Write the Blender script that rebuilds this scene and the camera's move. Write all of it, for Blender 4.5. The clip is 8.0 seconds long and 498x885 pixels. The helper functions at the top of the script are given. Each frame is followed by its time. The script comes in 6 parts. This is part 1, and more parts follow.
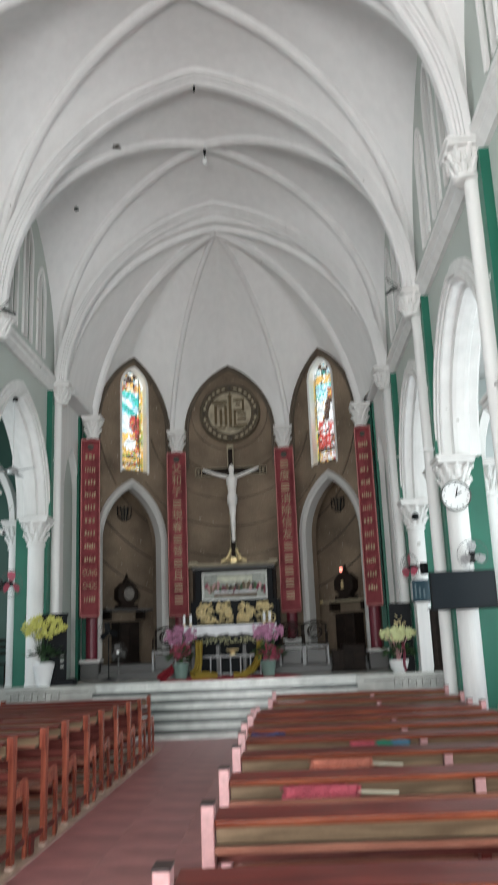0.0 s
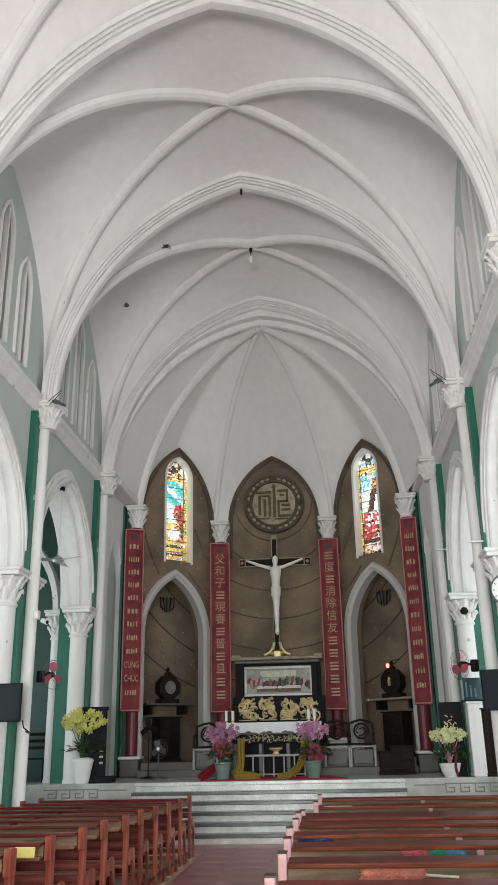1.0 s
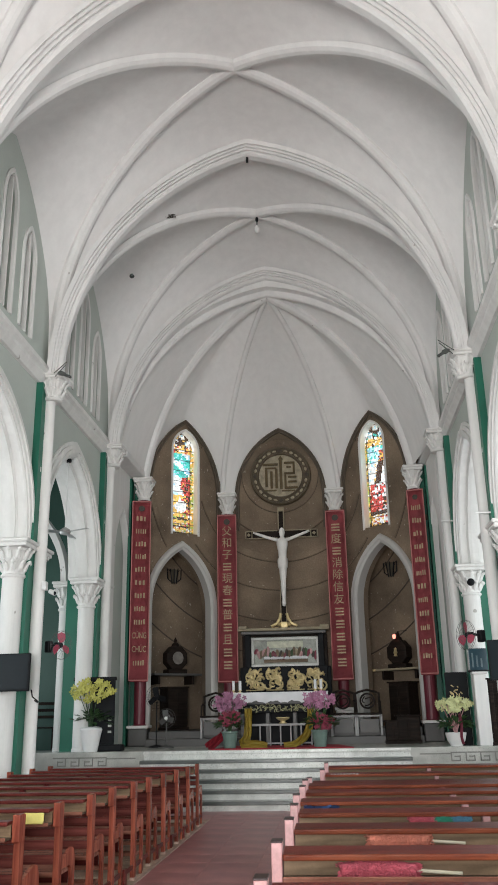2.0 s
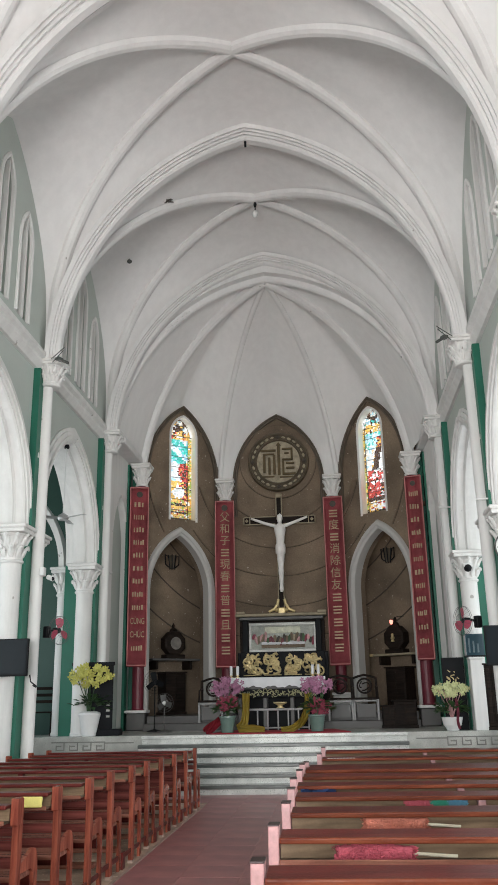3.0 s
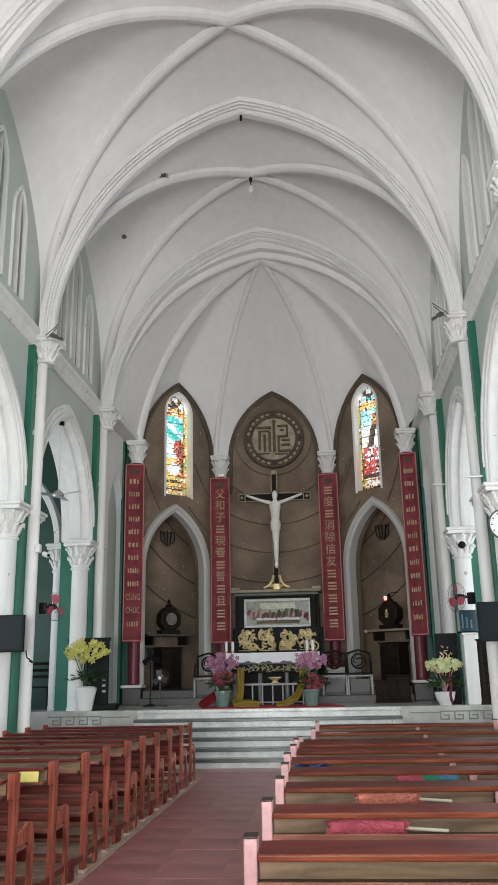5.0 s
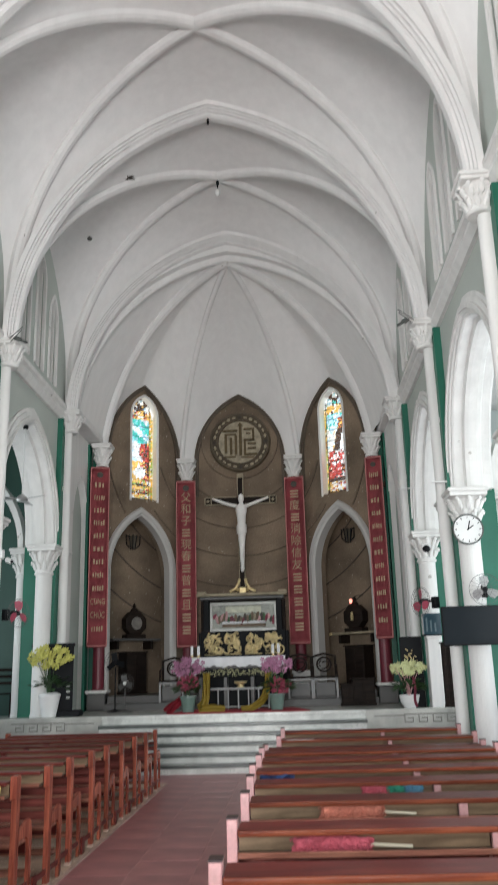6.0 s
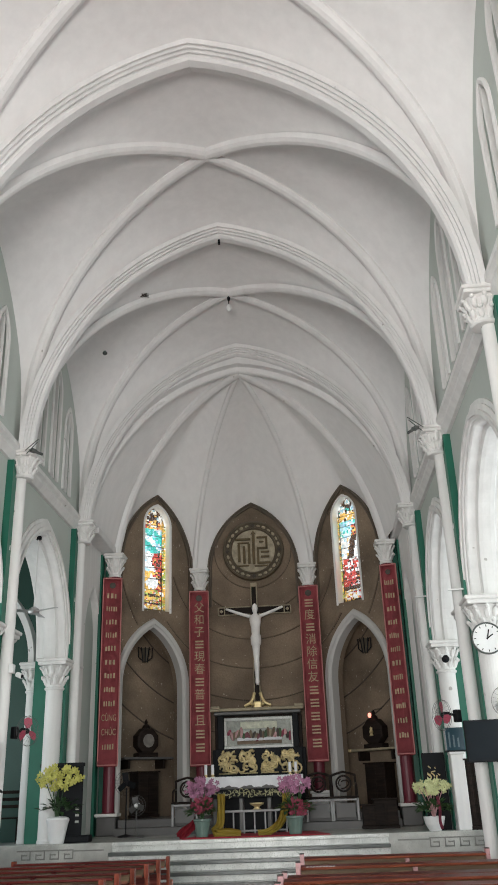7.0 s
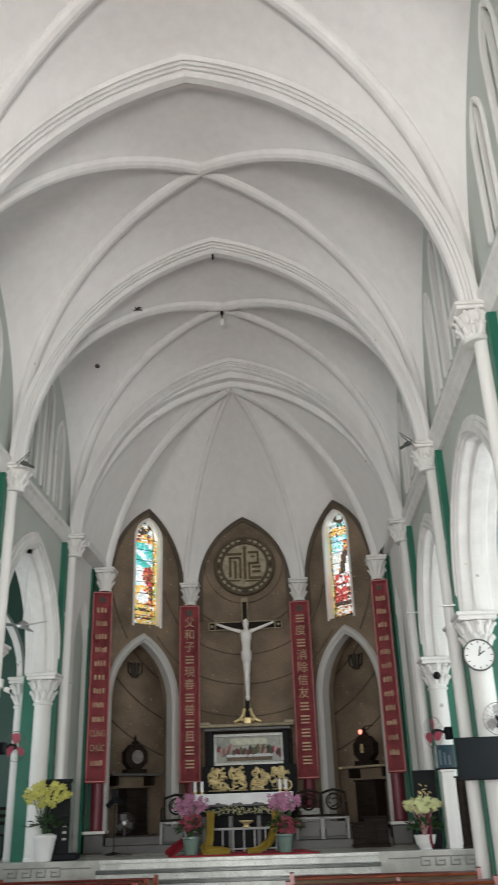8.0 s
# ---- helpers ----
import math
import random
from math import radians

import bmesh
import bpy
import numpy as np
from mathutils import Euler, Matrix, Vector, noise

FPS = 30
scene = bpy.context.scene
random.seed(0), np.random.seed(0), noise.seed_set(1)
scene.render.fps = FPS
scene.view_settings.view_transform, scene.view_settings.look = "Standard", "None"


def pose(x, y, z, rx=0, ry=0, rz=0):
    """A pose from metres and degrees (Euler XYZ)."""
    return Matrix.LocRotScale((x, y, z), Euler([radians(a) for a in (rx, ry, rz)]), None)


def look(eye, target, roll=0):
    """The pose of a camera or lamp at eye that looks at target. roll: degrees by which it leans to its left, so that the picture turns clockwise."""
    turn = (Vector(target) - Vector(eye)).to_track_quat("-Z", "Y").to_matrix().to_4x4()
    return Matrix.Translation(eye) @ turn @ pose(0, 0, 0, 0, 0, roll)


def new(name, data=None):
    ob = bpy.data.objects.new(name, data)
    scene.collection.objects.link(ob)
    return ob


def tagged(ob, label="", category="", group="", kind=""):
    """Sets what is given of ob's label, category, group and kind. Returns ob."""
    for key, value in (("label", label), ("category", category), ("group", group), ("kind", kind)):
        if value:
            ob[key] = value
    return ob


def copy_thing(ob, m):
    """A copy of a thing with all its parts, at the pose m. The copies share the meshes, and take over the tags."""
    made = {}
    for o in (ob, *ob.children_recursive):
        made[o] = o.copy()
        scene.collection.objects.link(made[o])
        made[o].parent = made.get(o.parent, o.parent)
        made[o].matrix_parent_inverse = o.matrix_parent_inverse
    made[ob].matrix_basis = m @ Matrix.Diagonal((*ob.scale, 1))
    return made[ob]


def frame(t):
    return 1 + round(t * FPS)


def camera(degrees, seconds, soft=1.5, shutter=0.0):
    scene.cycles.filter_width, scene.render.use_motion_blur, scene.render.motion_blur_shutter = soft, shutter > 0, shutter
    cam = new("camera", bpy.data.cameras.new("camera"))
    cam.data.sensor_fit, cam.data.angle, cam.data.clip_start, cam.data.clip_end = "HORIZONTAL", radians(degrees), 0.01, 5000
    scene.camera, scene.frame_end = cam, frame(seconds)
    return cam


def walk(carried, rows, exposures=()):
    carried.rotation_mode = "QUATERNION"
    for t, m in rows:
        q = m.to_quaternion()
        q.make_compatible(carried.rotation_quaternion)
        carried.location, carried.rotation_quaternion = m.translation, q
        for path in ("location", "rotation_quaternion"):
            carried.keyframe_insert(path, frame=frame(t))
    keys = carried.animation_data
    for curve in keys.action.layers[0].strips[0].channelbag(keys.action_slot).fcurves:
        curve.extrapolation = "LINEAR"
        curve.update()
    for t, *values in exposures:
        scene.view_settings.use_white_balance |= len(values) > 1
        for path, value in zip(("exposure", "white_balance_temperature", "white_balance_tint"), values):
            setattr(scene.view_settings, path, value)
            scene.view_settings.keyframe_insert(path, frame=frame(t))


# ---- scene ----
cam = camera(33.54, 8.0, 1.6, 0.5)
# seconds, place, pitch, yaw, roll
PATH = [
    (0.0, 1.177, -0.050, 1.553, 13.61, 1.93, 2.32),
    (0.1, 1.173, -0.055, 1.552, 15.20, 1.71, 2.13),
    (0.2, 1.169, -0.060, 1.552, 16.69, 1.79, 1.95),
    (0.3, 1.165, -0.065, 1.551, 18.07, 2.04, 1.76),
    (0.4, 1.161, -0.070, 1.550, 19.18, 2.53, 1.58),
    (0.5, 1.157, -0.075, 1.549, 19.55, 3.24, 1.40),
    (0.6, 1.157, -0.073, 1.548, 19.86, 3.80, 1.36),
    (0.7, 1.156, -0.072, 1.548, 20.03, 4.47, 1.32),
    (0.8, 1.156, -0.070, 1.547, 20.08, 4.71, 1.29),
    (0.9, 1.155, -0.069, 1.547, 20.03, 4.82, 1.25),
    (1.0, 1.155, -0.067, 1.546, 19.97, 4.85, 1.21),
    (1.5, 1.155, -0.044, 1.539, 19.50, 4.93, 1.10),
    (2.0, 1.152, -0.009, 1.533, 18.13, 5.38, 1.15),
    (3.5, 1.158, -0.002, 1.534, 16.94, 5.13, 1.14),
    (4.0, 1.165, -0.011, 1.537, 16.40, 5.02, 1.21),
    (5.5, 1.160, -0.000, 1.580, 14.48, 4.88, 1.06),
    (5.6, 1.161, -0.000, 1.590, 14.28, 4.66, 1.18),
    (5.7, 1.162, -0.000, 1.600, 14.32, 4.18, 1.29),
    (5.8, 1.163, -0.000, 1.609, 14.56, 3.49, 1.41),
    (5.9, 1.164, -0.000, 1.619, 14.87, 2.96, 1.52),
    (6.0, 1.165, -0.001, 1.628, 15.49, 2.55, 1.64),
    (6.1, 1.164, -0.008, 1.630, 16.55, 2.46, 1.74),
    (6.2, 1.163, -0.015, 1.631, 17.91, 2.61, 1.85),
    (6.3, 1.161, -0.022, 1.632, 18.57, 2.66, 1.96),
    (6.4, 1.160, -0.030, 1.634, 19.38, 2.90, 2.07),
    (6.5, 1.158, -0.037, 1.635, 20.56, 3.00, 2.17),
    (6.6, 1.159, -0.042, 1.633, 21.20, 3.02, 2.16),
    (6.7, 1.159, -0.047, 1.631, 21.96, 3.11, 2.15),
    (6.8, 1.160, -0.051, 1.629, 22.49, 3.17, 2.14),
    (6.9, 1.160, -0.056, 1.627, 22.78, 3.19, 2.13),
    (7.0, 1.161, -0.061, 1.625, 22.96, 3.19, 2.12),
    (7.1, 1.160, -0.060, 1.627, 23.25, 3.22, 2.06),
    (7.2, 1.160, -0.059, 1.629, 23.49, 3.26, 2.00),
    (7.3, 1.159, -0.058, 1.630, 23.58, 3.35, 1.94),
    (7.4, 1.159, -0.057, 1.632, 23.58, 3.48, 1.88),
    (7.5, 1.158, -0.056, 1.634, 23.48, 3.56, 1.82),
    (7.6, 1.156, -0.054, 1.633, 23.58, 3.62, 1.85),
    (7.7, 1.154, -0.052, 1.633, 23.74, 3.58, 1.87),
    (7.8, 1.152, -0.051, 1.632, 23.87, 3.47, 1.90),
    (7.9, 1.150, -0.049, 1.632, 23.96, 3.24, 1.92),
    (8.0, 1.148, -0.047, 1.631, 23.94, 2.52, 1.95),
]
walk(cam, [(t, pose(x, y, z, 90 + p, 0, w) @ pose(0, 0, 0, 0, 0, -r)) for t, x, y, z, p, w, r in PATH],
     exposures=[(0.0, -0.04, 6150, 6), (0.5, -0.05, 6250, 7), (1.0, -0.1, 6350, 8), (4.0, -0.06, 6300, 8), (5.5, -0.03, 6200, 8), (6.5, -0.12, 6300, 8), (8.0, -0.22, 6450, 7)])

# ---------------------------------------------------------------- world and lights
world = bpy.data.worlds.new("sky")
scene.world = world
world.use_nodes = True
wn = world.node_tree.nodes
sky = wn.new("ShaderNodeTexSky")
sky.sky_type, sky.sun_disc = "NISHITA", False
sky.sun_elevation, sky.sun_rotation = radians(55), radians(120)
world.node_tree.links.new(sky.outputs[0], wn["Background"].inputs[0])
wn["Background"].inputs[1].default_value = 0.12


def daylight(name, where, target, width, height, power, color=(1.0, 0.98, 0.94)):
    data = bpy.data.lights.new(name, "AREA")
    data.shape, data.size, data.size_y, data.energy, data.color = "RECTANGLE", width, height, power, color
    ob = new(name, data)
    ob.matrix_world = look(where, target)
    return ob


BAYS = [-3.76, 0.42, 4.60, 8.78, 12.96, 17.0]      # y of the nave piers
# daylight of the unseen aisle windows, much thrown up from the bright ground outside
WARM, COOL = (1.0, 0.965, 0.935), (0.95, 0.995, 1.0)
for y in (-1.7, 2.5, 6.7, 10.9, 15.0):
    daylight("window_light", (7.05, y, 3.1), (0, y, 7.2), 2.2, 3.6, 218 if y < 9 else 112, COOL)
    daylight("window_light", (-7.05, y, 3.1), (0, y, 7.2), 2.2, 3.6, 206 if y < 9 else 88, COOL)
# unseen wide lamp added at the west end, aimed up to brighten the vault
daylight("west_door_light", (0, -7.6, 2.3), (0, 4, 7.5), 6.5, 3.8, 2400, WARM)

# ---------------------------------------------------------------- materials


def mat(name, color, rough=0.6, metal=0.0, var=0.12, scale=3.0, bump=0.15, fine=60.0, spread=0.0, dirt=None, emit=0.0, gloss=0.5, flakes=None, streaks=0.0):
    """A surface with soft stains at one scale, grain at another and a fine relief."""
    m = bpy.data.materials.new(name)
    m.use_nodes = True
    n, l = m.node_tree.nodes, m.node_tree.links
    b = n["Principled BSDF"]
    b.inputs["Roughness"].default_value, b.inputs["Metallic"].default_value = rough, metal
    tc = n.new("ShaderNodeTexCoord")
    big = n.new("ShaderNodeTexNoise")
    big.inputs["Scale"].default_value, big.inputs["Detail"].default_value = scale, 5
    small = n.new("ShaderNodeTexNoise")
    small.inputs["Scale"].default_value, small.inputs["Detail"].default_value = fine, 3
    for t in (big, small):
        l.new(tc.outputs["Object"], t.inputs["Vector"])
    ramp = n.new("ShaderNodeMapRange")
    ramp.inputs["From Min"].default_value, ramp.inputs["From Max"].default_value = 0.3, 0.7
    l.new(big.outputs["Fac"], ramp.inputs["Value"])
    mix = n.new("ShaderNodeMix")
    mix.data_type = "RGBA"
    lo = dirt or tuple(c * (1 - var) for c in color)
    mix.inputs["A"].default_value = (*lo, 1)
    mix.inputs["B"].default_value = (*[min(1, c * (1 + var * 0.5)) for c in color], 1)
    l.new(ramp.outputs["Result"], mix.inputs["Factor"])
    out = mix.outputs["Result"]
    grain = n.new("ShaderNodeMix")
    grain.data_type, grain.blend_type = "RGBA", "MULTIPLY"
    grain.inputs["Factor"].default_value = min(1, var * 2)
    l.new(out, grain.inputs["A"])
    l.new(small.outputs["Color"], grain.inputs["B"])
    gray = n.new("ShaderNodeMapRange")
    gray.inputs["To Min"].default_value, gray.inputs["To Max"].default_value = 0.6, 1.25
    l.new(small.outputs["Fac"], gray.inputs["Value"])
    l.new(gray.outputs["Result"], grain.inputs["B"])
    out = grain.outputs["Result"]
    if spread:
        info = n.new("ShaderNodeObjectInfo")
        each = n.new("ShaderNodeMapRange")
        each.inputs["To Min"].default_value, each.inputs["To Max"].default_value = 1 - spread, 1 + spread
        l.new(info.outputs["Random"], each.inputs["Value"])
        mul = n.new("ShaderNodeMix")
        mul.data_type, mul.blend_type = "RGBA", "MULTIPLY"
        mul.inputs["Factor"].default_value = 1
        l.new(out, mul.inputs["A"])
        l.new(each.outputs["Result"], mul.inputs["B"])
        out = mul.outputs["Result"]
    b.inputs["Specular IOR Level"].default_value = gloss
    if flakes:
        # sparse flakes, knocks or pale grit: (scale, threshold, colour)
        fl = n.new("ShaderNodeTexNoise")
        fl.inputs["Scale"].default_value, fl.inputs["Detail"].default_value = flakes[0], 2
        l.new(tc.outputs["Object"], fl.inputs["Vector"])
        cut = n.new("ShaderNodeMapRange")
        cut.inputs["From Min"].default_value, cut.inputs["From Max"].default_value = flakes[1], flakes[1] + 0.03
        l.new(fl.outputs["Fac"], cut.inputs["Value"])
        fm = n.new("ShaderNodeMix")
        fm.data_type = "RGBA"
        fm.inputs["B"].default_value = (*flakes[2], 1)
        l.new(cut.outputs["Result"], fm.inputs["Factor"])
        l.new(out, fm.inputs["A"])
        out = fm.outputs["Result"]
    if streaks:
        # faint upright runs of damp and dust
        mp = n.new("ShaderNodeMapping")
        mp.inputs["Scale"].default_value = (3.0, 3.0, 0.25)
        l.new(tc.outputs["Object"], mp.inputs["Vector"])
        st = n.new("ShaderNodeTexNoise")
        st.inputs["Scale"].default_value, st.inputs["Detail"].default_value = 2.0, 6
        l.new(mp.outputs["Vector"], st.inputs["Vector"])
        sm = n.new("ShaderNodeMapRange")
        sm.inputs["From Min"].default_value, sm.inputs["From Max"].default_value = 0.35, 0.65
        sm.inputs["To Min"].default_value = 1 - streaks
        l.new(st.outputs["Fac"], sm.inputs["Value"])
        smx = n.new("ShaderNodeMix")
        smx.data_type, smx.blend_type = "RGBA", "MULTIPLY"
        smx.inputs["Factor"].default_value = 1
        l.new(out, smx.inputs["A"])
        l.new(sm.outputs["Result"], smx.inputs["B"])
        out = smx.outputs["Result"]
    l.new(out, b.inputs["Base Color"])
    if bump:
        bp = n.new("ShaderNodeBump")
        bp.inputs["Strength"].default_value, bp.inputs["Distance"].default_value = bump, 0.01
        l.new(small.outputs["Fac"], bp.inputs["Height"])
        l.new(bp.outputs["Normal"], b.inputs["Normal"])
    if emit:
        l.new(out, b.inputs["Emission Color"])
        b.inputs["Emission Strength"].default_value = emit
    return m


def wood(name, dark, light, rough=0.4, spread=0.2, along=(1.2, 14, 14)):
    """Varnished timber with the grain along the local x axis."""
    m = mat(name, light, rough, 0, 0.2, 2.0, 0.1, 90, spread)
    n, l = m.node_tree.nodes, m.node_tree.links
    tc = next(k for k in n if k.type == "TEX_COORD")
    mp = n.new("ShaderNodeMapping")
    mp.inputs["Scale"].default_value = along
    l.new(tc.outputs["Object"], mp.inputs["Vector"])
    for t in [k for k in n if k.type == "TEX_NOISE"][:1]:
        l.new(mp.outputs["Vector"], t.inputs["Vector"])
        t.inputs["Distortion"].default_value = 0.6
    n["Principled BSDF"].inputs["Specular IOR Level"].default_value = 0.13
    mix = [k for k in n if k.type == "MIX"][0]
    mix.inputs["A"].default_value, mix.inputs["B"].default_value = (*dark, 1), (*light, 1)
    return m


WHITE = mat("white_limewash", (0.80, 0.79, 0.77), 0.7, 0, 0.05, 0.7, 0.15, 25, flakes=(5.5, 0.74, (0.45, 0.43, 0.40)), streaks=0.10)
VAULT = mat("vault_plaster", (0.81, 0.80, 0.79), 0.8, 0, 0.035, 0.35, 0.10, 18, streaks=0.05)
RIBS = mat("rib_paint", (0.79, 0.78, 0.77), 0.65, 0, 0.06, 0.8, 0.12, 25, flakes=(5.0, 0.76, (0.42, 0.40, 0.37)), streaks=0.06)
SAGE = mat("sage_paint", (0.50, 0.54, 0.50), 0.7, 0, 0.07, 0.8, 0.1, 25)
GREEN = mat("green_paint", (0.012, 0.135, 0.085), 0.45, 0, 0.15, 1.5, 0.1, 40)
AISLE_GREEN = mat("aisle_green_paint", (0.033, 0.092, 0.072), 0.5, 0, 0.15, 0.9, 0.1, 30)
PALE = mat("pale_blue_white_paint", (0.72, 0.78, 0.77), 0.6, 0, 0.05, 0.8, 0.1, 25)
BROWN = mat("brown_roughcast", (0.225, 0.17, 0.12), 0.85, 0, 0.42, 1.1, 0.7, 30, flakes=(16, 0.70, (0.40, 0.35, 0.29)), gloss=0.3)
BROWN_TRIM = mat("dark_brown_moulding", (0.055, 0.043, 0.032), 0.6, 0, 0.2, 3, 0.2, 40)
HEAD = mat("brown_head_moulding", (0.115, 0.09, 0.066), 0.7, 0, 0.25, 3, 0.3, 40)
# joint colour that also holds the shade at the stepped ring edges
JOINT = mat("dark_joint", (0.075, 0.058, 0.045), 0.9, 0, 0.2, 4, 0.1, 60)
GREY = mat("grey_door_surround", (0.50, 0.49, 0.47), 0.65, 0, 0.08, 1.2, 0.1, 30)
MAROON = mat("maroon_pillar_paint", (0.14, 0.016, 0.03), 0.45, 0, 0.15, 2, 0.1, 40)
BANNER = mat("red_banner_cloth", (0.44, 0.085, 0.10), 0.75, 0, 0.35, 2.2, 0.15, 80)
BANNER_TRIM = mat("pale_banner_border", (0.50, 0.19, 0.18), 0.7, 0, 0.15, 4, 0.1, 60)
INK = mat("faded_gold_lettering", (0.50, 0.33, 0.21), 0.55, 0, 0.25, 6, 0.05, 60)
GOLD = mat("old_gold_leaf", (0.74, 0.60, 0.32), 0.45, 0.6, 0.3, 7, 0.3, 40)
GILT = mat("dull_gilt_plaster", (0.33, 0.28, 0.19), 0.6, 0.1, 0.25, 6, 0.3, 40)
STONE = mat("pale_granite", (0.50, 0.505, 0.465), 0.26, 0, 0.30, 3.0, 0.1, 120, flakes=(75, 0.60, (0.32, 0.33, 0.29)))
STEP_STONE = mat("white_speckled_step_stone", (0.74, 0.75, 0.71), 0.20, 0, 0.28, 4.0, 0.1, 120, flakes=(60, 0.60, (0.40, 0.42, 0.38)))
STONE_DARK = mat("dark_granite", (0.105, 0.115, 0.108), 0.24, 0, 0.25, 4, 0.05, 120)
STONE_GREY = mat("grey_chancel_stone", (0.085, 0.083, 0.08), 0.45, 0, 0.2, 3, 0.1, 90)
TILE = mat("red_brown_floor_tile", (0.37, 0.165, 0.165), 0.33, 0, 0.38, 2.2, 0.08, 50, 0.08)
GROUT = mat("tile_grout", (0.48, 0.30, 0.28), 0.8, 0, 0.2, 5, 0.1, 60)
PEW_RED = wood("red_brown_varnished_wood", (0.068, 0.011, 0.010), (0.145, 0.027, 0.022), 0.30)
# ledge edge lighter than the ledge itself, its highlight put into the colour
PEW_EDGE = wood("worn_red_wood_edge", (0.10, 0.022, 0.012), (0.22, 0.062, 0.030), 0.25)
PEW_SLAT = wood("maroon_slat_wood", (0.09, 0.024, 0.021), (0.25, 0.074, 0.062), 0.26)
PEW_SEAT = wood("brown_seat_wood", (0.19, 0.07, 0.05), (0.42, 0.19, 0.13), 0.25)
# shelf wood darkened: the shade under the ledge is put into its colour
PEW_SHELF = wood("grey_brown_shelf_wood", (0.06, 0.042, 0.028), (0.12, 0.088, 0.058), 0.45)
PEW_DARK = mat("black_brown_painted_top", (0.025, 0.010, 0.010), 0.4, 0, 0.2, 4, 0.05, 60)
PEW_TAN = wood("tan_plywood", (0.14, 0.092, 0.055), (0.30, 0.205, 0.125), 0.40)
PEW_PINK = mat("pale_pink_worn_post", (0.52, 0.28, 0.28), 0.4, 0, 0.3, 9, 0.15, 60, 0.12, flakes=(22, 0.66, (0.30, 0.13, 0.12)))
BLACK = mat("black_plastic", (0.010, 0.011, 0.013), 0.6, 0, 0.2, 4, 0.05, 60, gloss=0.15)
SCREEN = mat("dark_tv_glass", (0.012, 0.016, 0.02), 0.25, 0, 0.1, 2, 0.0, 60, gloss=0.12)
DARKWOOD = wood("black_brown_carved_wood", (0.008, 0.006, 0.005), (0.026, 0.017, 0.013), 0.6)
IVORY = mat("ivory_painted_statue", (0.85, 0.83, 0.80), 0.5, 0, 0.12, 4, 0.1, 40)
LINEN = mat("white_altar_linen", (0.72, 0.72, 0.74), 0.85, 0, 0.06, 6, 0.2, 90)
CARPET = mat("red_carpet", (0.29, 0.015, 0.028), 0.95, 0, 0.15, 4, 0.3, 150)
YELLOW = mat("yellow_silk", (0.47, 0.34, 0.05), 0.5, 0, 0.15, 5, 0.1, 60)
METAL = mat("brushed_grey_metal", (0.50, 0.50, 0.50), 0.35, 0.8, 0.1, 4, 0.05, 60)
WHITE_PAINT = mat("white_enamel", (0.78, 0.78, 0.77), 0.35, 0, 0.05, 4, 0.05, 60)
LEAF = mat("dark_green_leaf", (0.035, 0.085, 0.025), 0.5, 0, 0.3, 8, 0.1, 60, 0.2)
PETAL_YELLOW = mat("yellow_orchid_petal", (0.50, 0.48, 0.11), 0.6, 0, 0.2, 9, 0.05, 60, 0.15)
PETAL_PINK = mat("pink_orchid_petal", (0.36, 0.15, 0.25), 0.6, 0, 0.25, 9, 0.05, 60, 0.15)
PETAL_CREAM = mat("pale_yellow_petal", (0.52, 0.54, 0.27), 0.6, 0, 0.2, 9, 0.05, 60, 0.15)
PETAL_RED = mat("crimson_flower", (0.24, 0.03, 0.06), 0.6, 0, 0.25, 9, 0.05, 60, 0.15)
PINK_FLUFF = mat("pink_duster_fluff", (0.56, 0.11, 0.15), 0.95, 0, 0.3, 12, 0.8, 70)
CORAL_FLUFF = mat("coral_duster_fluff", (0.62, 0.22, 0.15), 0.95, 0, 0.3, 12, 0.8, 70)
BLUE_CLOTH = mat("blue_cloth", (0.07, 0.16, 0.42), 0.9, 0, 0.2, 8, 0.3, 90)
TEAL = mat("teal_fluff", (0.03, 0.26, 0.17), 0.95, 0, 0.2, 8, 0.5, 70)
BLUE_FLUFF = mat("pale_blue_fluff", (0.10, 0.27, 0.40), 0.95, 0, 0.2, 8, 0.5, 70)
HANDLE = mat("cream_plastic", (0.66, 0.60, 0.46), 0.4, 0, 0.1, 4, 0.05, 60)
SMOKED = mat("smoked_lantern_glass", (0.10, 0.085, 0.065), 0.25, 0, 0.2, 4, 0.05, 60)
TARNISH = mat("tarnished_silver", (0.22, 0.20, 0.18), 0.5, 0.2, 0.35, 9, 0.2, 60)
UNDER = mat("tan_worn_floor", (0.50, 0.36, 0.26), 0.5, 0, 0.4, 3.5, 0.1, 60, flakes=(14, 0.62, (0.66, 0.55, 0.44)))
CURB = mat("pale_worn_tile_edge", (0.46, 0.33, 0.27), 0.6, 0, 0.3, 6, 0.1, 60)
YELLOW_CLOTH = mat("pale_yellow_cloth", (0.75, 0.66, 0.20), 0.9, 0, 0.15, 8, 0.2, 90)
FAN_RED = mat("red_fan_plastic", (0.42, 0.065, 0.11), 0.35, 0, 0.1, 4, 0.05, 60)
LAMP_RED = mat("red_sanctuary_flame", (1.0, 0.30, 0.22), 0.4, 0, 0.0, 4, 0, 60, emit=2.2)
POT_GREEN = mat("green_ceramic", (0.14, 0.21, 0.18), 0.3, 0, 0.15, 5, 0.05, 60)

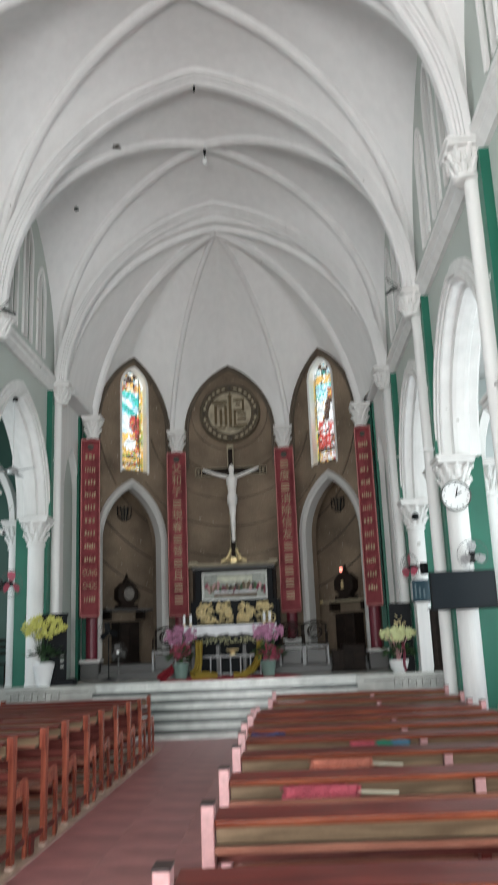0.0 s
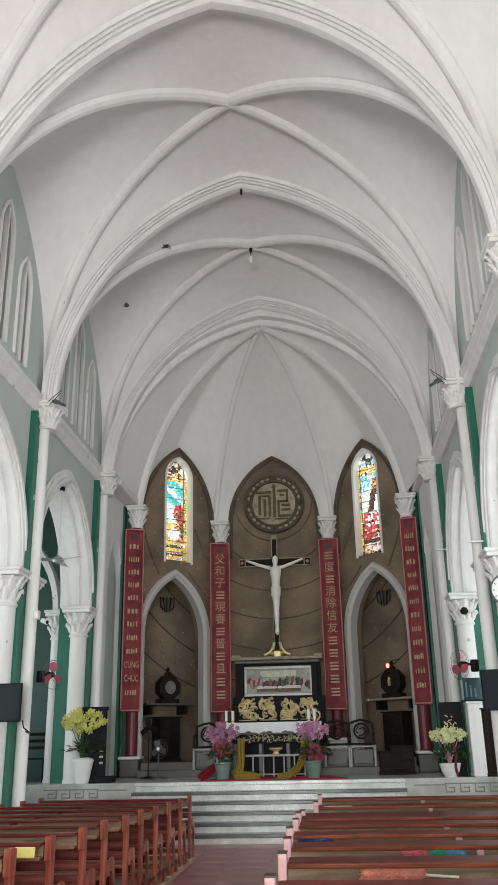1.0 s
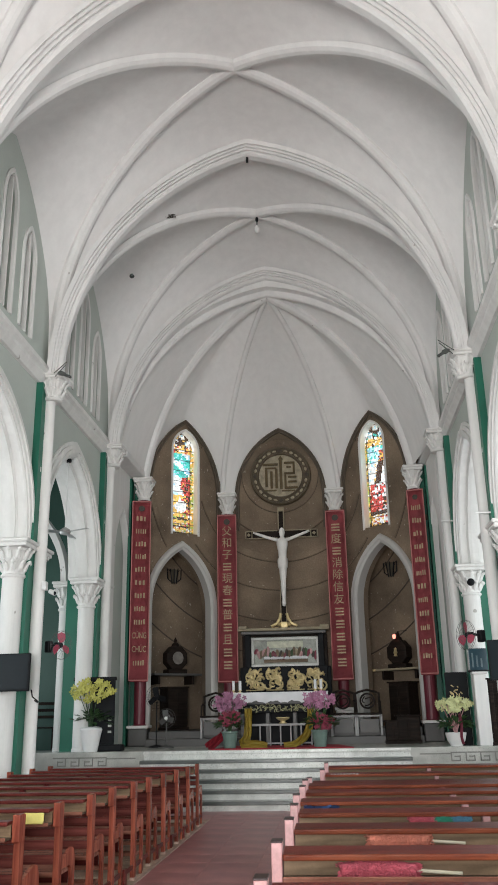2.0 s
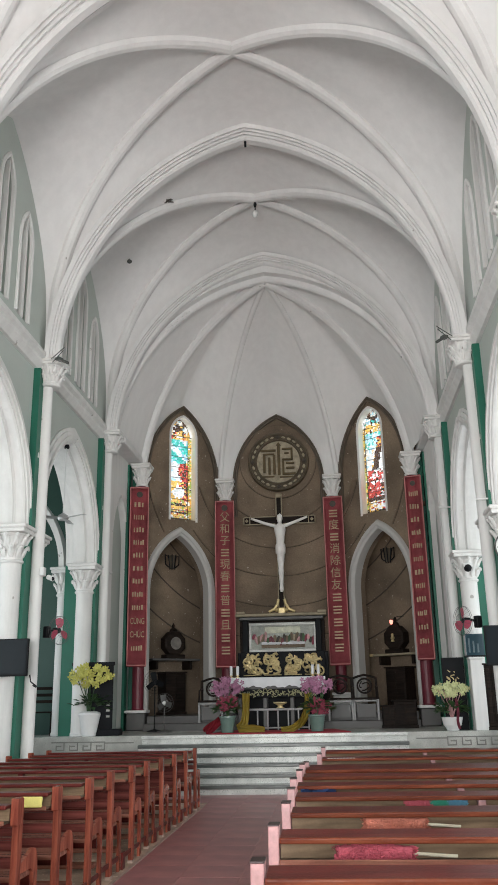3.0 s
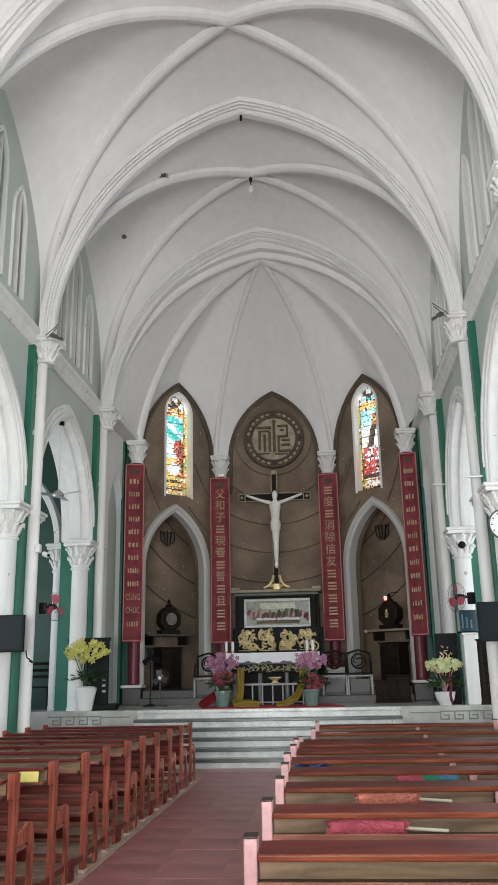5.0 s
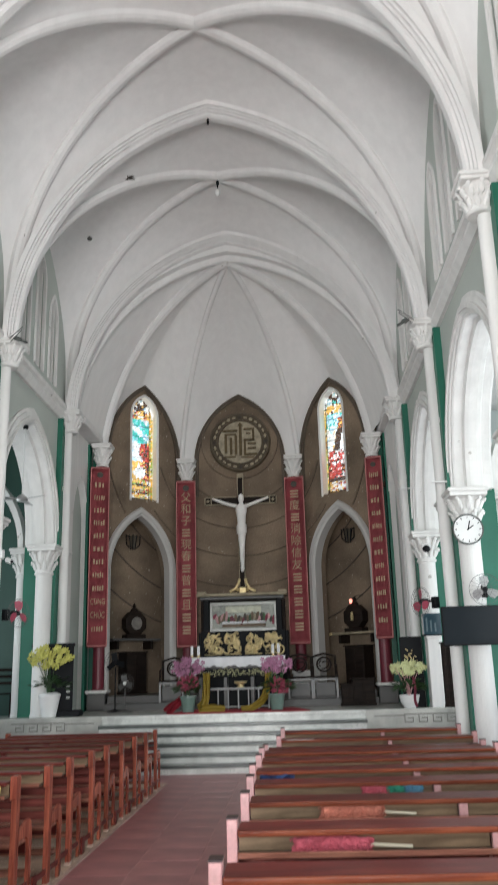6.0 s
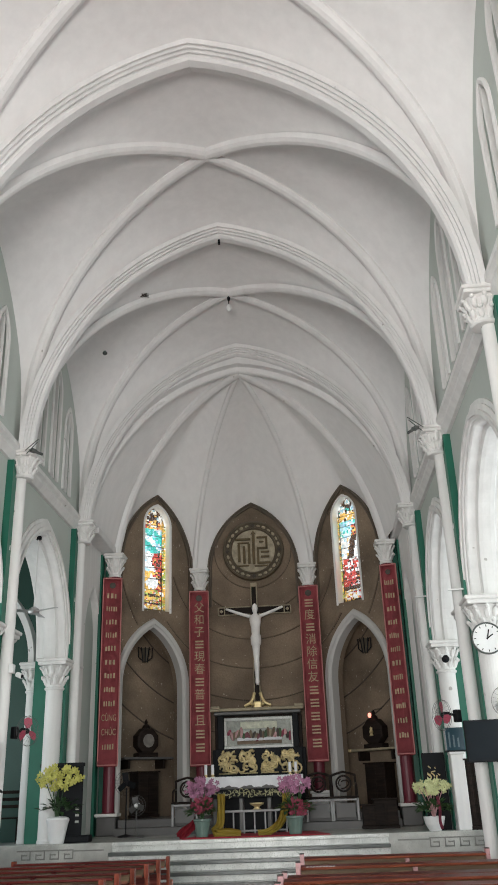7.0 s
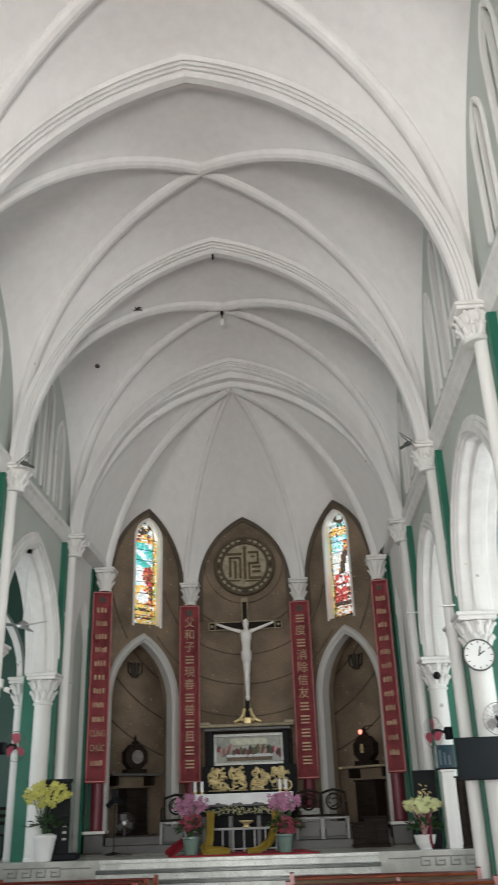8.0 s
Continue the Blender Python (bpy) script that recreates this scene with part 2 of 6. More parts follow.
# ---------------------------------------------------------------- mesh helpers


def part(name, bm, material, parent=None, label="", smooth=False):
    me = bpy.data.meshes.new(name)
    bmesh.ops.recalc_face_normals(bm, faces=bm.faces)
    bm.to_mesh(me)
    bm.free()
    me.materials.append(material)
    if smooth:
        for p in me.polygons:
            p.use_smooth = True
    ob = new(name, me)
    if parent:
        ob.parent = parent
    if label:
        ob["label"] = label
    return ob


def thing(name, label, category, m=None, group=""):
    ob = new(name)
    ob.empty_display_size = 0.1
    if m is not None:
        ob.matrix_world = m
    return tagged(ob, label, category, group)


def structure(ob, label, category=""):
    return tagged(ob, label, category or ob.name.split("_")[0], kind="structure")


def box(bm, x0, x1, y0, y1, z0, z1, bevel=0.0, segments=1, m=None):
    r = bmesh.ops.create_cube(bm, size=1.0)
    v = r["verts"]
    for k in v:
        k.co = Vector((x0 + (k.co.x + 0.5) * (x1 - x0), y0 + (k.co.y + 0.5) * (y1 - y0), z0 + (k.co.z + 0.5) * (z1 - z0)))
    if bevel:
        e = list({e for k in v for e in k.link_edges})
        g = bmesh.ops.bevel(bm, geom=e, offset=bevel, segments=segments, profile=0.5, affect="EDGES")
        v = list({k for f in g["faces"] for k in f.verts} | {k for k in v if k.is_valid})
    if m is not None:
        for k in v:
            k.co = m @ k.co
    return bm


def boxed(x0, x1, y0, y1, z0, z1, bevel=0.0, segments=1, m=None):
    return box(bmesh.new(), x0, x1, y0, y1, z0, z1, bevel, segments, m)


def lathe(bm, profile, at=(0, 0, 0), seg=24, m=None, a0=0.0, a1=2 * math.pi, caps=True):
    """Turns (radius, height) pairs about an upright axis."""
    full = abs(a1 - a0 - 2 * math.pi) < 1e-6
    cnt = seg if full else seg + 1
    rings = []
    for r, z in profile:
        ring = []
        for i in range(cnt):
            a = a0 + (a1 - a0) * i / seg
            p = Vector((r * math.cos(a), r * math.sin(a), z))
            p = (m @ p) if m is not None else p
            ring.append(bm.verts.new(p + Vector(at)))
        rings.append(ring)
    for a, b in zip(rings, rings[1:]):
        for i in range(seg):
            j = (i + 1) % cnt
            bm.faces.new((a[i], a[j], b[j], b[i]))
    if full and caps:
        for ring in (rings[0], rings[-1]):
            if (ring[0].co - ring[1].co).length > 1e-5:
                bm.faces.new(ring)
    return bm


def sweep(bm, path, section, side, closed=False, caps=True):
    """Carries a section of (inward, sideways) pairs along a path that lies in one plane; side is that plane's normal."""
    side = Vector(side).normalized()
    pts = [Vector(p) for p in path]
    rings = []
    for i, p in enumerate(pts):
        a = pts[i - 1] if (i or closed) else p
        b = pts[(i + 1) % len(pts)] if (i < len(pts) - 1 or closed) else p
        t = (b - a).normalized()
        nrm = side.cross(t).normalized()
        k = 1.0
        if 0 < i < len(pts) - 1:
            c = max(0.5, (p - a).normalized().dot(t))
            k = 1 / c
        rings.append([bm.verts.new(p + nrm * u * k + side * v) for u, v in section])
    for i in range(len(rings) if closed else len(rings) - 1):
        a, b = rings[i], rings[(i + 1) % len(rings)]
        for j in range(len(section)):
            k = (j + 1) % len(section)
            bm.faces.new((a[j], a[k], b[k], b[j]))
    if caps and not closed:
        bm.faces.new(rings[0])
        bm.faces.new(rings[-1][::-1])
    return bm


def tube(bm, pts, r, seg=8, r2=None):
    """A round rod along any path."""
    pts = [Vector(p) for p in pts]
    rings = []
    ref = Vector((0.13, 0.31, 0.94))
    for i, p in enumerate(pts):
        t = (pts[min(i + 1, len(pts) - 1)] - pts[max(i - 1, 0)]).normalized()
        u = t.cross(ref if abs(t.dot(ref)) < 0.95 else Vector((1, 0, 0))).normalized()
        v = t.cross(u)
        k = r if r2 is None else r + (r2 - r) * i / max(1, len(pts) - 1)
        rings.append([bm.verts.new(p + (u * math.cos(2 * math.pi * j / seg) + v * math.sin(2 * math.pi * j / seg)) * k) for j in range(seg)])
    for a, b in zip(rings, rings[1:]):
        for j in range(seg):
            bm.faces.new((a[j], a[(j + 1) % seg], b[(j + 1) % seg], b[j]))
    bm.faces.new(rings[0][::-1])
    bm.faces.new(rings[-1])
    return bm


def arch(a, h, n=12):
    """A pointed arch as (s, height) pairs from one springing over the peak to the other."""
    R = (a * a + h * h) / (2 * a)
    top = math.atan2(h, R - a)
    left = [(-a + R - R * math.cos(top * i / n), R * math.sin(top * i / n)) for i in range(n + 1)]
    return left + [(-s, z) for s, z in left[-2::-1]]


def arch_at(a, h, s):
    R = (a * a + h * h) / (2 * a)
    return math.sqrt(max(0.0, R * R - (R - a + abs(s)) ** 2))


def pierced(bm, origin, along, length, z0, top, openings, thick, step=0.12):
    """An upright wall with pointed openings (centre, half width, sill, springing, peak) cut through it.
    top: a height, or a function of the place along the wall."""
    o, d = Vector(origin), Vector(along).normalized()
    nrm = Vector((-d.y, d.x, 0)) * thick
    tf = top if callable(top) else (lambda s: top)
    cuts = {0.0, length}
    for c, a, sill, spring, peak in openings:
        cuts |= {c - a, c + a, c}
        k = max(4, int(a / step))
        cuts |= {c - a * math.cos(math.pi * i / (2 * k)) for i in range(1, 2 * k)}
    if callable(top):
        cuts |= {length * i / 40 for i in range(41)}
    cuts = sorted(c for c in cuts if -1e-6 <= c <= length + 1e-6)
    P = lambda s, z, k: o + d * s + Vector((0, 0, z)) + nrm * k

    def quad(a, b, c, e):
        bm.faces.new([bm.verts.new(v) for v in (a, b, c, e)])

    for a, b in zip(cuts, cuts[1:]):
        if b - a < 1e-5:
            continue
        mid = (a + b) / 2
        inside = sorted([q for q in openings if abs(mid - q[0]) < q[1]], key=lambda q: q[2])
        lo = [(z0, z0)]
        hi = []
        for c, w, sill, spring, peak in inside:
            hi.append((sill, sill))
            lo.append(tuple(spring + arch_at(w, peak - spring, min(w, abs(s - c))) for s in (a, b)))
        hi.append((tf(a), tf(b)))
        for (la, lb), (ha, hb) in zip(lo, hi):
            if ha - la < 1e-4 and hb - lb < 1e-4:
                continue
            for k in (0, 1):
                quad(P(a, la, k), P(b, lb, k), P(b, hb, k), P(a, ha, k))
        quad(P(a, tf(a), 0), P(b, tf(b), 0), P(b, tf(b), 1), P(a, tf(a), 1))
    for c, w, sill, spring, peak in openings:
        ring = [(c + s, spring + z) for s, z in arch(w, peak - spring)]
        ring = [(c - w, sill)] + ring + [(c + w, sill)]
        for (s1, z1), (s2, z2) in zip(ring, ring[1:]):
            quad(P(s1, z1, 0), P(s2, z2, 0), P(s2, z2, 1), P(s1, z1, 1))
        if sill > z0:
            quad(P(c - w, sill, 0), P(c + w, sill, 0), P(c + w, sill, 1), P(c - w, sill, 1))
    for s in (0, length):
        quad(P(s, z0, 0), P(s, tf(s), 0), P(s, tf(s), 1), P(s, z0, 1))
    return bm


# ---------------------------------------------------------------- floor, steps, platform
floor = structure(part("floor", boxed(-7.4, 7.4, -8.0, 21.5, -0.30, -0.003), GROUT), "reddish brown tiled church floor with pale grout", "floor")
PLAT = 0.887
RISE, TREAD, STEP0 = PLAT / 6, 0.28, 14.72
platform = structure(part("platform", boxed(-7.2, 7.2, 16.2, 22.4, -0.2, PLAT, 0.012), STONE),
                     "raised pale granite chancel platform", "platform")
steps = structure(new("chancel_steps"), "flight of pale polished granite steps with dark nosing bands", "steps")
for i in range(6):
    wide = 2.45 if i >= 4 else 1.95
    y = STEP0 + TREAD * i
    step = part("step", boxed(-wide, wide, y, 16.25, RISE * i - 0.05, RISE * (i + 1) - 0.058, 0.004), STEP_STONE, steps)
    part("tread", boxed(-wide - 0.01, wide + 0.01, y - 0.025, y + 0.30, RISE * (i + 1) - 0.058, RISE * (i + 1) + (0.003 if i == 5 else 0), 0.008, 2), STONE_DARK if i < 5 else STEP_STONE, step,
         "dark polished granite tread" if i < 5 else "")
# meander inlay on the face of the platform
for sgn in (-1, 1):
    bm = bmesh.new()
    xs, w, yf = 2.62, 0.022, 16.196
    box(bm, xs * sgn - 0.0, sgn * (xs + 0.55), yf, 16.2, 0.76, 0.76 + w)
    for k in range(4):
        a = xs + 0.55 + k * 0.26
        box(bm, sgn * a, sgn * (a + w), yf, 16.2, 0.64, 0.80)
        box(bm, sgn * a, sgn * (a + 0.15), yf, 16.2, 0.64, 0.64 + w)
        box(bm, sgn * (a + 0.15), sgn * (a + 0.15 + w), yf, 16.2, 0.64, 0.74)
        box(bm, sgn * (a + 0.06), sgn * (a + 0.15), yf, 16.2, 0.71, 0.71 + w)
        box(bm, sgn * (a + 0.02), sgn * (a + 0.26), yf, 16.2, 0.80 - w, 0.80)
    part("meander_inlay", bm, mat("grey_inlay", (0.20, 0.20, 0.18), 0.4, 0, 0.25, 5, 0.05, 90), platform, "dark meander inlay")
# two low inner steps under the side altars
for i, y in enumerate((18.45, 18.80)):
    structure(part("inner_step", boxed(-2.95, 2.95, y, 22.3, PLAT - 0.02, PLAT + 0.15 * (i + 1), 0.012, 2), STONE_GREY), "grey stone inner chancel step", "steps")

# ---------------------------------------------------------------- nave piers and arcades
XW = 3.67          # nave face of the arcade wall
WT = 0.55          # thickness of the arcade wall
SPRING, PEAK = 4.25, 6.36
CAPZ = 6.75        # underside of the high capitals
TOPZ = 7.15


def capital(name, at, r, h, parent, arc=(0.0, 2 * math.pi)):
    """A leafy capital: bell, curled leaves in two tiers, and a moulded slab."""
    bm = bmesh.new()
    x, y, z = at
    lathe(bm, [(r * 1.0, 0), (r * 1.12, 0.02), (r * 1.12, 0.045), (r * 1.0, 0.06), (r * 1.04, h * 0.4), (r * 1.28, h * 0.72), (r * 1.42, h * 0.78)], at, 20)
    for tier, (zz, rr, cnt) in enumerate(((0.18, 1.14, 10), (0.50, 1.32, 10))):
        for i in range(cnt):
            a = 2 * math.pi * (i + tier * 0.5) / cnt
            lm = Matrix.Translation((x + r * rr * math.cos(a), y + r * rr * math.sin(a), z + h * (zz + 0.10))) @ Matrix.Rotation(a, 4, "Z") @ Matrix.Rotation(radians(24), 4, "Y")
            bmesh.ops.create_icosphere(bm, subdivisions=1, radius=1.0, matrix=lm @ Matrix.Diagonal((r * 0.20, r * 0.30, h * 0.20, 1)))
            bmesh.ops.create_icosphere(bm, subdivisions=1, radius=1.0, matrix=lm @ Matrix.Translation((r * 0.14, 0, h * 0.15)) @ Matrix.Diagonal((r * 0.15, r * 0.22, h * 0.07, 1)))
    w = r * 1.62
    box(bm, x - w, x + w, y - w, y + w, z + h * 0.79, z + h * 0.90, 0.012)
    box(bm, x - w * 1.1, x + w * 1.1, y - w * 1.1, y + w * 1.1, z + h * 0.90, z + h, 0.014)
    return part(name, bm, WHITE, parent)


def shaft(name, at, r, z1, parent, material=None):
    bm = bmesh.new()
    x, y, z = at
    lathe(bm, [(r * 1.08, 0), (r * 1.08, 0.05), (r, 0.07), (r, z1 - z)], at, 28)
    return part(name, bm, material or WHITE, parent, smooth=False)


OUT = {-1: 0.0, 1: 0.11}      # the east piers and ribs stand a little further out


def pier(sgn, y, floor_z=0.0):
    p = thing("nave_pier", "white compound pier with green painted strips and leafy capitals", "pier", group="nave piers")
    x = sgn * (3.93 + OUT[sgn])
    bm = bmesh.new()
    box(bm, x - 0.33, x + 0.33, y - 0.30, y + 0.30, floor_z, SPRING, 0.01)
    part("core", bm, GREEN, p, "dark green painted core")
    # green strip that follows the tall shaft up the wall
    part("strip", boxed(*sorted((sgn * (XW + OUT[sgn] - 0.115), sgn * (XW + OUT[sgn] + 0.02))), y - 0.27, y + 0.27, SPRING - 0.05, 6.98), GREEN, p, "dark green painted strip")
    shaft("tall_shaft", (sgn * (3.515 + OUT[sgn]), y, floor_z), 0.098, CAPZ, p)
    capital("high_capital", (sgn * (3.46 + OUT[sgn]), y, CAPZ - 0.05), 0.15, 0.47, p)
    for s in (-1, 1):
        shaft("arch_shaft", (sgn * (3.82 + 0.7 * OUT[sgn]), y + s * 0.34, floor_z), 0.165, 3.66, p)
        capital("arch_capital", (sgn * (3.82 + 0.7 * OUT[sgn]), y + s * 0.34, 3.62), 0.175, 0.60, p)
    shaft("aisle_shaft", (sgn * (4.36 + OUT[sgn]), y, floor_z), 0.13, 3.66, p)
    capital("aisle_capital", (sgn * (4.36 + OUT[sgn]), y, 3.62), 0.14, 0.60, p)
    return p


for y in BAYS:
    for sgn in (-1, 1):
        pier(sgn, y, PLAT - 0.005 if y > 16 else -0.012)

# soffit of the arches: a stepped order from one face of the wall to the other
ORDERS = [(0.02, -0.312), (-0.03, -0.30), (-0.045, -0.27), (-0.045, -0.15), (-0.075, -0.125), (-0.105, -0.12), (-0.115, -0.06)]
ORDERS = ORDERS + [(u, -v) for u, v in ORDERS[::-1]]
ARCH_BAND = [(0.0, -0.05), (0.0, 0.06), (-0.05, 0.075), (-0.05, 0.10), (-0.12, 0.10), (-0.12, 0.065), (-0.20, 0.055), (-0.20, 0.03), (-0.27, 0.03), (-0.27, -0.05)]
for sgn, nm in ((-1, "west"), (1, "east")):
    xw = XW + OUT[sgn]
    wall = structure(new("wall_nave_" + nm), "white arcade wall with pointed arches and sage spandrels", "wall")
    for y0, y1 in zip(BAYS, BAYS[1:]):
        c, a = (y0 + y1) / 2, (y1 - y0) / 2 - 0.30
        bm = bmesh.new()
        org = (sgn * xw, y0, 0) if sgn < 0 else (sgn * (xw + WT), y0, 0)
        pierced(bm, org, (0, 1, 0), y1 - y0, SPRING - 0.03, TOPZ - 0.1, [(c - y0, a, SPRING - 0.03, SPRING - 0.02, PEAK)], WT)
        part("spandrel", bm, SAGE, wall, "sage painted plaster spandrel")
        # moulded orders of the arch, inside the opening and round it on the nave face
        bm = bmesh.new()
        curve = [(sgn * xw, c + s, SPRING + z) for s, z in arch(a, PEAK - SPRING, 14)]
        sweep(bm, curve, [(-u, v * -sgn) for u, v in ARCH_BAND], (1, 0, 0))
        part("hood_mould", bm, WHITE, wall, "white moulded arch hood")
        bm = bmesh.new()
        curve = [(sgn * (xw + WT / 2), c + s, SPRING + z) for s, z in arch(a, PEAK - SPRING, 14)]
        sweep(bm, curve, ORDERS, (1, 0, 0))
        part("arch_orders", bm, WHITE, wall, "white moulded arch soffit")
        for s in (-1, 1):
            bm = bmesh.new()
            bmesh.ops.create_icosphere(bm, subdivisions=1, radius=0.09, matrix=Matrix.Translation((sgn * (xw - 0.06), c + s * (a + 0.16), 5.45)) @ Matrix.Diagonal((0.8, 0.7, 1.3, 1)))
            part("label_stop", bm, WHITE, wall)
    # string course under the clerestory
    bm = bmesh.new()
    prof = [(0.10, 6.98), (-0.06, 6.98), (-0.13, 7.08), (-0.13, 7.14), (-0.19, 7.18), (-0.19, 7.26), (-0.07, 7.36), (0.10, 7.40)]
    ring = []
    for y in (BAYS[0] - 4, 19.0):
        ring.append([bm.verts.new((sgn * (xw + u), y, z)) for u, z in prof])
    for j in range(len(prof)):
        i = (j + 1) % len(prof)
        bm.faces.new((ring[0][j], ring[0][i], ring[1][i], ring[1][j]))
    part("string_course", bm, WHITE, wall, "white moulded string course")
    # clerestory with three blind lancets a bay
    for y0, y1 in zip(BAYS, BAYS[1:]):
        c = (y0 + y1) / 2
        lancets = [(c - y0 + o, 0.27, 7.50, pk - 0.55, pk) for o, pk in ((-0.92, 9.42), (0, 9.92), (0.92, 9.42))]
        bm = bmesh.new()
        xc = 3.60 if sgn < 0 else 3.68
        org = (-xc, y0, 0) if sgn < 0 else (xc + 0.34, y0, 0)
        pierced(bm, org, (0, 1, 0), y1 - y0, 7.30, 11.6, lancets, 0.34)
        part("clerestory", bm, SAGE, wall, "sage painted clerestory")
        for o, pk in ((-0.92, 9.42), (0, 9.92), (0.92, 9.42)):
            bm = bmesh.new()
            curve = [(sgn * xc, c + o - 0.27, 7.50)] + [(sgn * xc, c + o + s, pk - 0.55 + z) for s, z in arch(0.27, 0.55, 8)] + [(sgn * xc, c + o + 0.27, 7.50)]
            sweep(bm, curve, [(-0.03, -0.03), (-0.03, 0.025), (0.01, 0.04), (0.045, 0.02), (0.045, -0.03)] if sgn < 0 else [(-0.03, 0.03), (-0.03, -0.025), (0.01, -0.04), (0.045, -0.02), (0.045, 0.03)], (1, 0, 0))
            box(bm, *sorted((sgn * (xc - 0.02), sgn * (xc + 0.06))), c + o - 0.02, c + o + 0.02, 7.50, pk - 0.12)
            part("blind_lancet", bm, WHITE, wall, "white blind lancet tracery")
        bm = boxed(*sorted((sgn * (xc + 0.12), sgn * (xc + 0.18))), y0 + 0.2, y1 - 0.2, 7.6, 10.3)
        part("lancet_back", bm, SAGE, wall)

# ---------------------------------------------------------------- vault
SX, SZ, CROWN = 3.46, 7.16, 11.575


def crown(y):
    """The chancel arch stands lower than the nave's."""
    return CROWN - 0.33 if y > 16.5 else CROWN


def half_arch(p, q, n=18):
    """Points of half a pointed arch from the springing p up to the crown q."""
    p, q = Vector(p), Vector(q)
    flat = Vector((q.x - p.x, q.y - p.y, 0))
    L, h = flat.length, q.z - p.z
    R = (L * L + h * h) / (2 * L)
    top = math.atan2(h, R - L)
    out = []
    for i in range(n + 1):
        a = top * i / n
        s = R - R * math.cos(a)
        out.append(p + flat * (s / L) + Vector((0, 0, R * math.sin(a))))
    return out


def arc(p, q, bulge, n=18):
    """Points of a shallow arc from p up to q; bulge: its rise over the chord, as a share of the chord."""
    p, q = Vector(p), Vector(q)
    ch = q - p
    c = ch.length
    flat = Vector((ch.x, ch.y, 0)).normalized()
    up = Vector((0, 0, 1)) - ch.normalized() * ch.normalized().z
    up.normalize()
    g = bulge * c
    R = (c * c / 4 + g * g) / (2 * g)
    half = math.asin(c / (2 * R))
    out = []
    for i in range(n + 1):
        a = -half + 2 * half * i / n
        out.append((p + q) / 2 + ch.normalized() * R * math.sin(a) + up * (R * math.cos(a) - R * math.cos(half)))
    return out


def stilted(p, q, base=8.0, n=18):
    """Points of a rib that climbs upright to the height base and then bends over like a quarter of an ellipse."""
    p, q = Vector(p), Vector(q)
    out = [Vector((p.x, p.y, p.z + (base - p.z) * i / 3)) for i in range(3)]
    m = n - 3
    for i in range(m + 1):
        a = math.pi / 2 * i / m
        k = 1 - math.cos(a)
        out.append(Vector((p.x + (q.x - p.x) * k, p.y + (q.y - p.y) * k, base + (q.z - base) * math.sin(a))))
    return out


def crossing(y):
    """Height of the rib crossing; the bay before the altar is a little lower."""
    return CROWN - 0.085 if y > BAYS[4] else CROWN


def groin(p, q, n):
    """The ribs that run towards the altar rise slimmer than those that run back from it."""
    if p[1] > q[1]:
        return stilted(p, q, 8.0, n)
    drop = 0.09 if p[0] < 0 else 0.18
    return [v - Vector((0, 0, drop * math.sin(math.pi * i / n))) for i, v in enumerate(half_arch(p, q, n))]


def skin(bm, A, B, n=6, lift=0.0):
    rows = []
    for i, (a, b) in enumerate(zip(A, B)):
        u = i / (len(A) - 1)
        rows.append([bm.verts.new(a.lerp(b, j / n) + Vector((0, 0, lift * math.sin(math.pi * j / n) * math.sin(math.pi * min(1, u * 0.55))))) for j in range(n + 1)])
    for r, s in zip(rows, rows[1:]):
        for j in range(n):
            try:
                bm.faces.new((r[j], r[j + 1], s[j + 1], s[j]))
            except ValueError:
                pass


web = bmesh.new()
YB = [BAYS[0] - 4.18] + BAYS
for y0, y1 in zip(YB, YB[1:]):
    c = (y0 + y1) / 2
    for sgn in (-1, 1):
        for ya in (y0, y1):
            sx = sgn * (SX + OUT[sgn])
            T = arc((sx, ya, SZ), (0, ya, crown(ya)), 0.17)
            Dg = groin((sx, ya, SZ), (0, c, crossing(c) + 0.04), 18)
            W = half_arch((sgn * 3.74, ya, SZ), (sgn * 3.74, c, 10.55))
            skin(web, T, Dg, 6, 0.10)
            skin(web, Dg, W, 8, 0.10)
bmesh.ops.remove_doubles(web, verts=web.verts, dist=0.002)
ceiling = structure(part("ceiling", web, VAULT, smooth=True), "white plastered gothic rib vault", "ceiling")
TRANS = [(-0.06, -0.26), (0.03, -0.26), (0.03, -0.236), (0.004, -0.232), (0.004, -0.214), (0.06, -0.208), (0.06, -0.184), (0.03, -0.180), (0.03, -0.162), (0.09, -0.156), (0.09, -0.128), (0.062, -0.124), (0.062, -0.108), (0.118, -0.100), (0.145, -0.06), (0.145, 0.0)]
TRANS = TRANS + [(u, -v) for u, v in TRANS[-2::-1]]
for y in YB:
    A = arc((-SX, y, SZ), (0, y, crown(y) - 0.02), 0.17, 22)
    path = A + arc((SX + OUT[1], y, SZ), (0, y, crown(y) - 0.02), 0.17, 22)[-2::-1]
    bm = bmesh.new()
    sweep(bm, path, TRANS, (0, 1, 0))
    part("transverse_rib", bm, RIBS, ceiling)
DIAG = [(-0.05, -0.11), (0.04, -0.11), (0.08, -0.06), (0.095, 0.0), (0.08, 0.06), (0.04, 0.11), (-0.05, 0.11)]
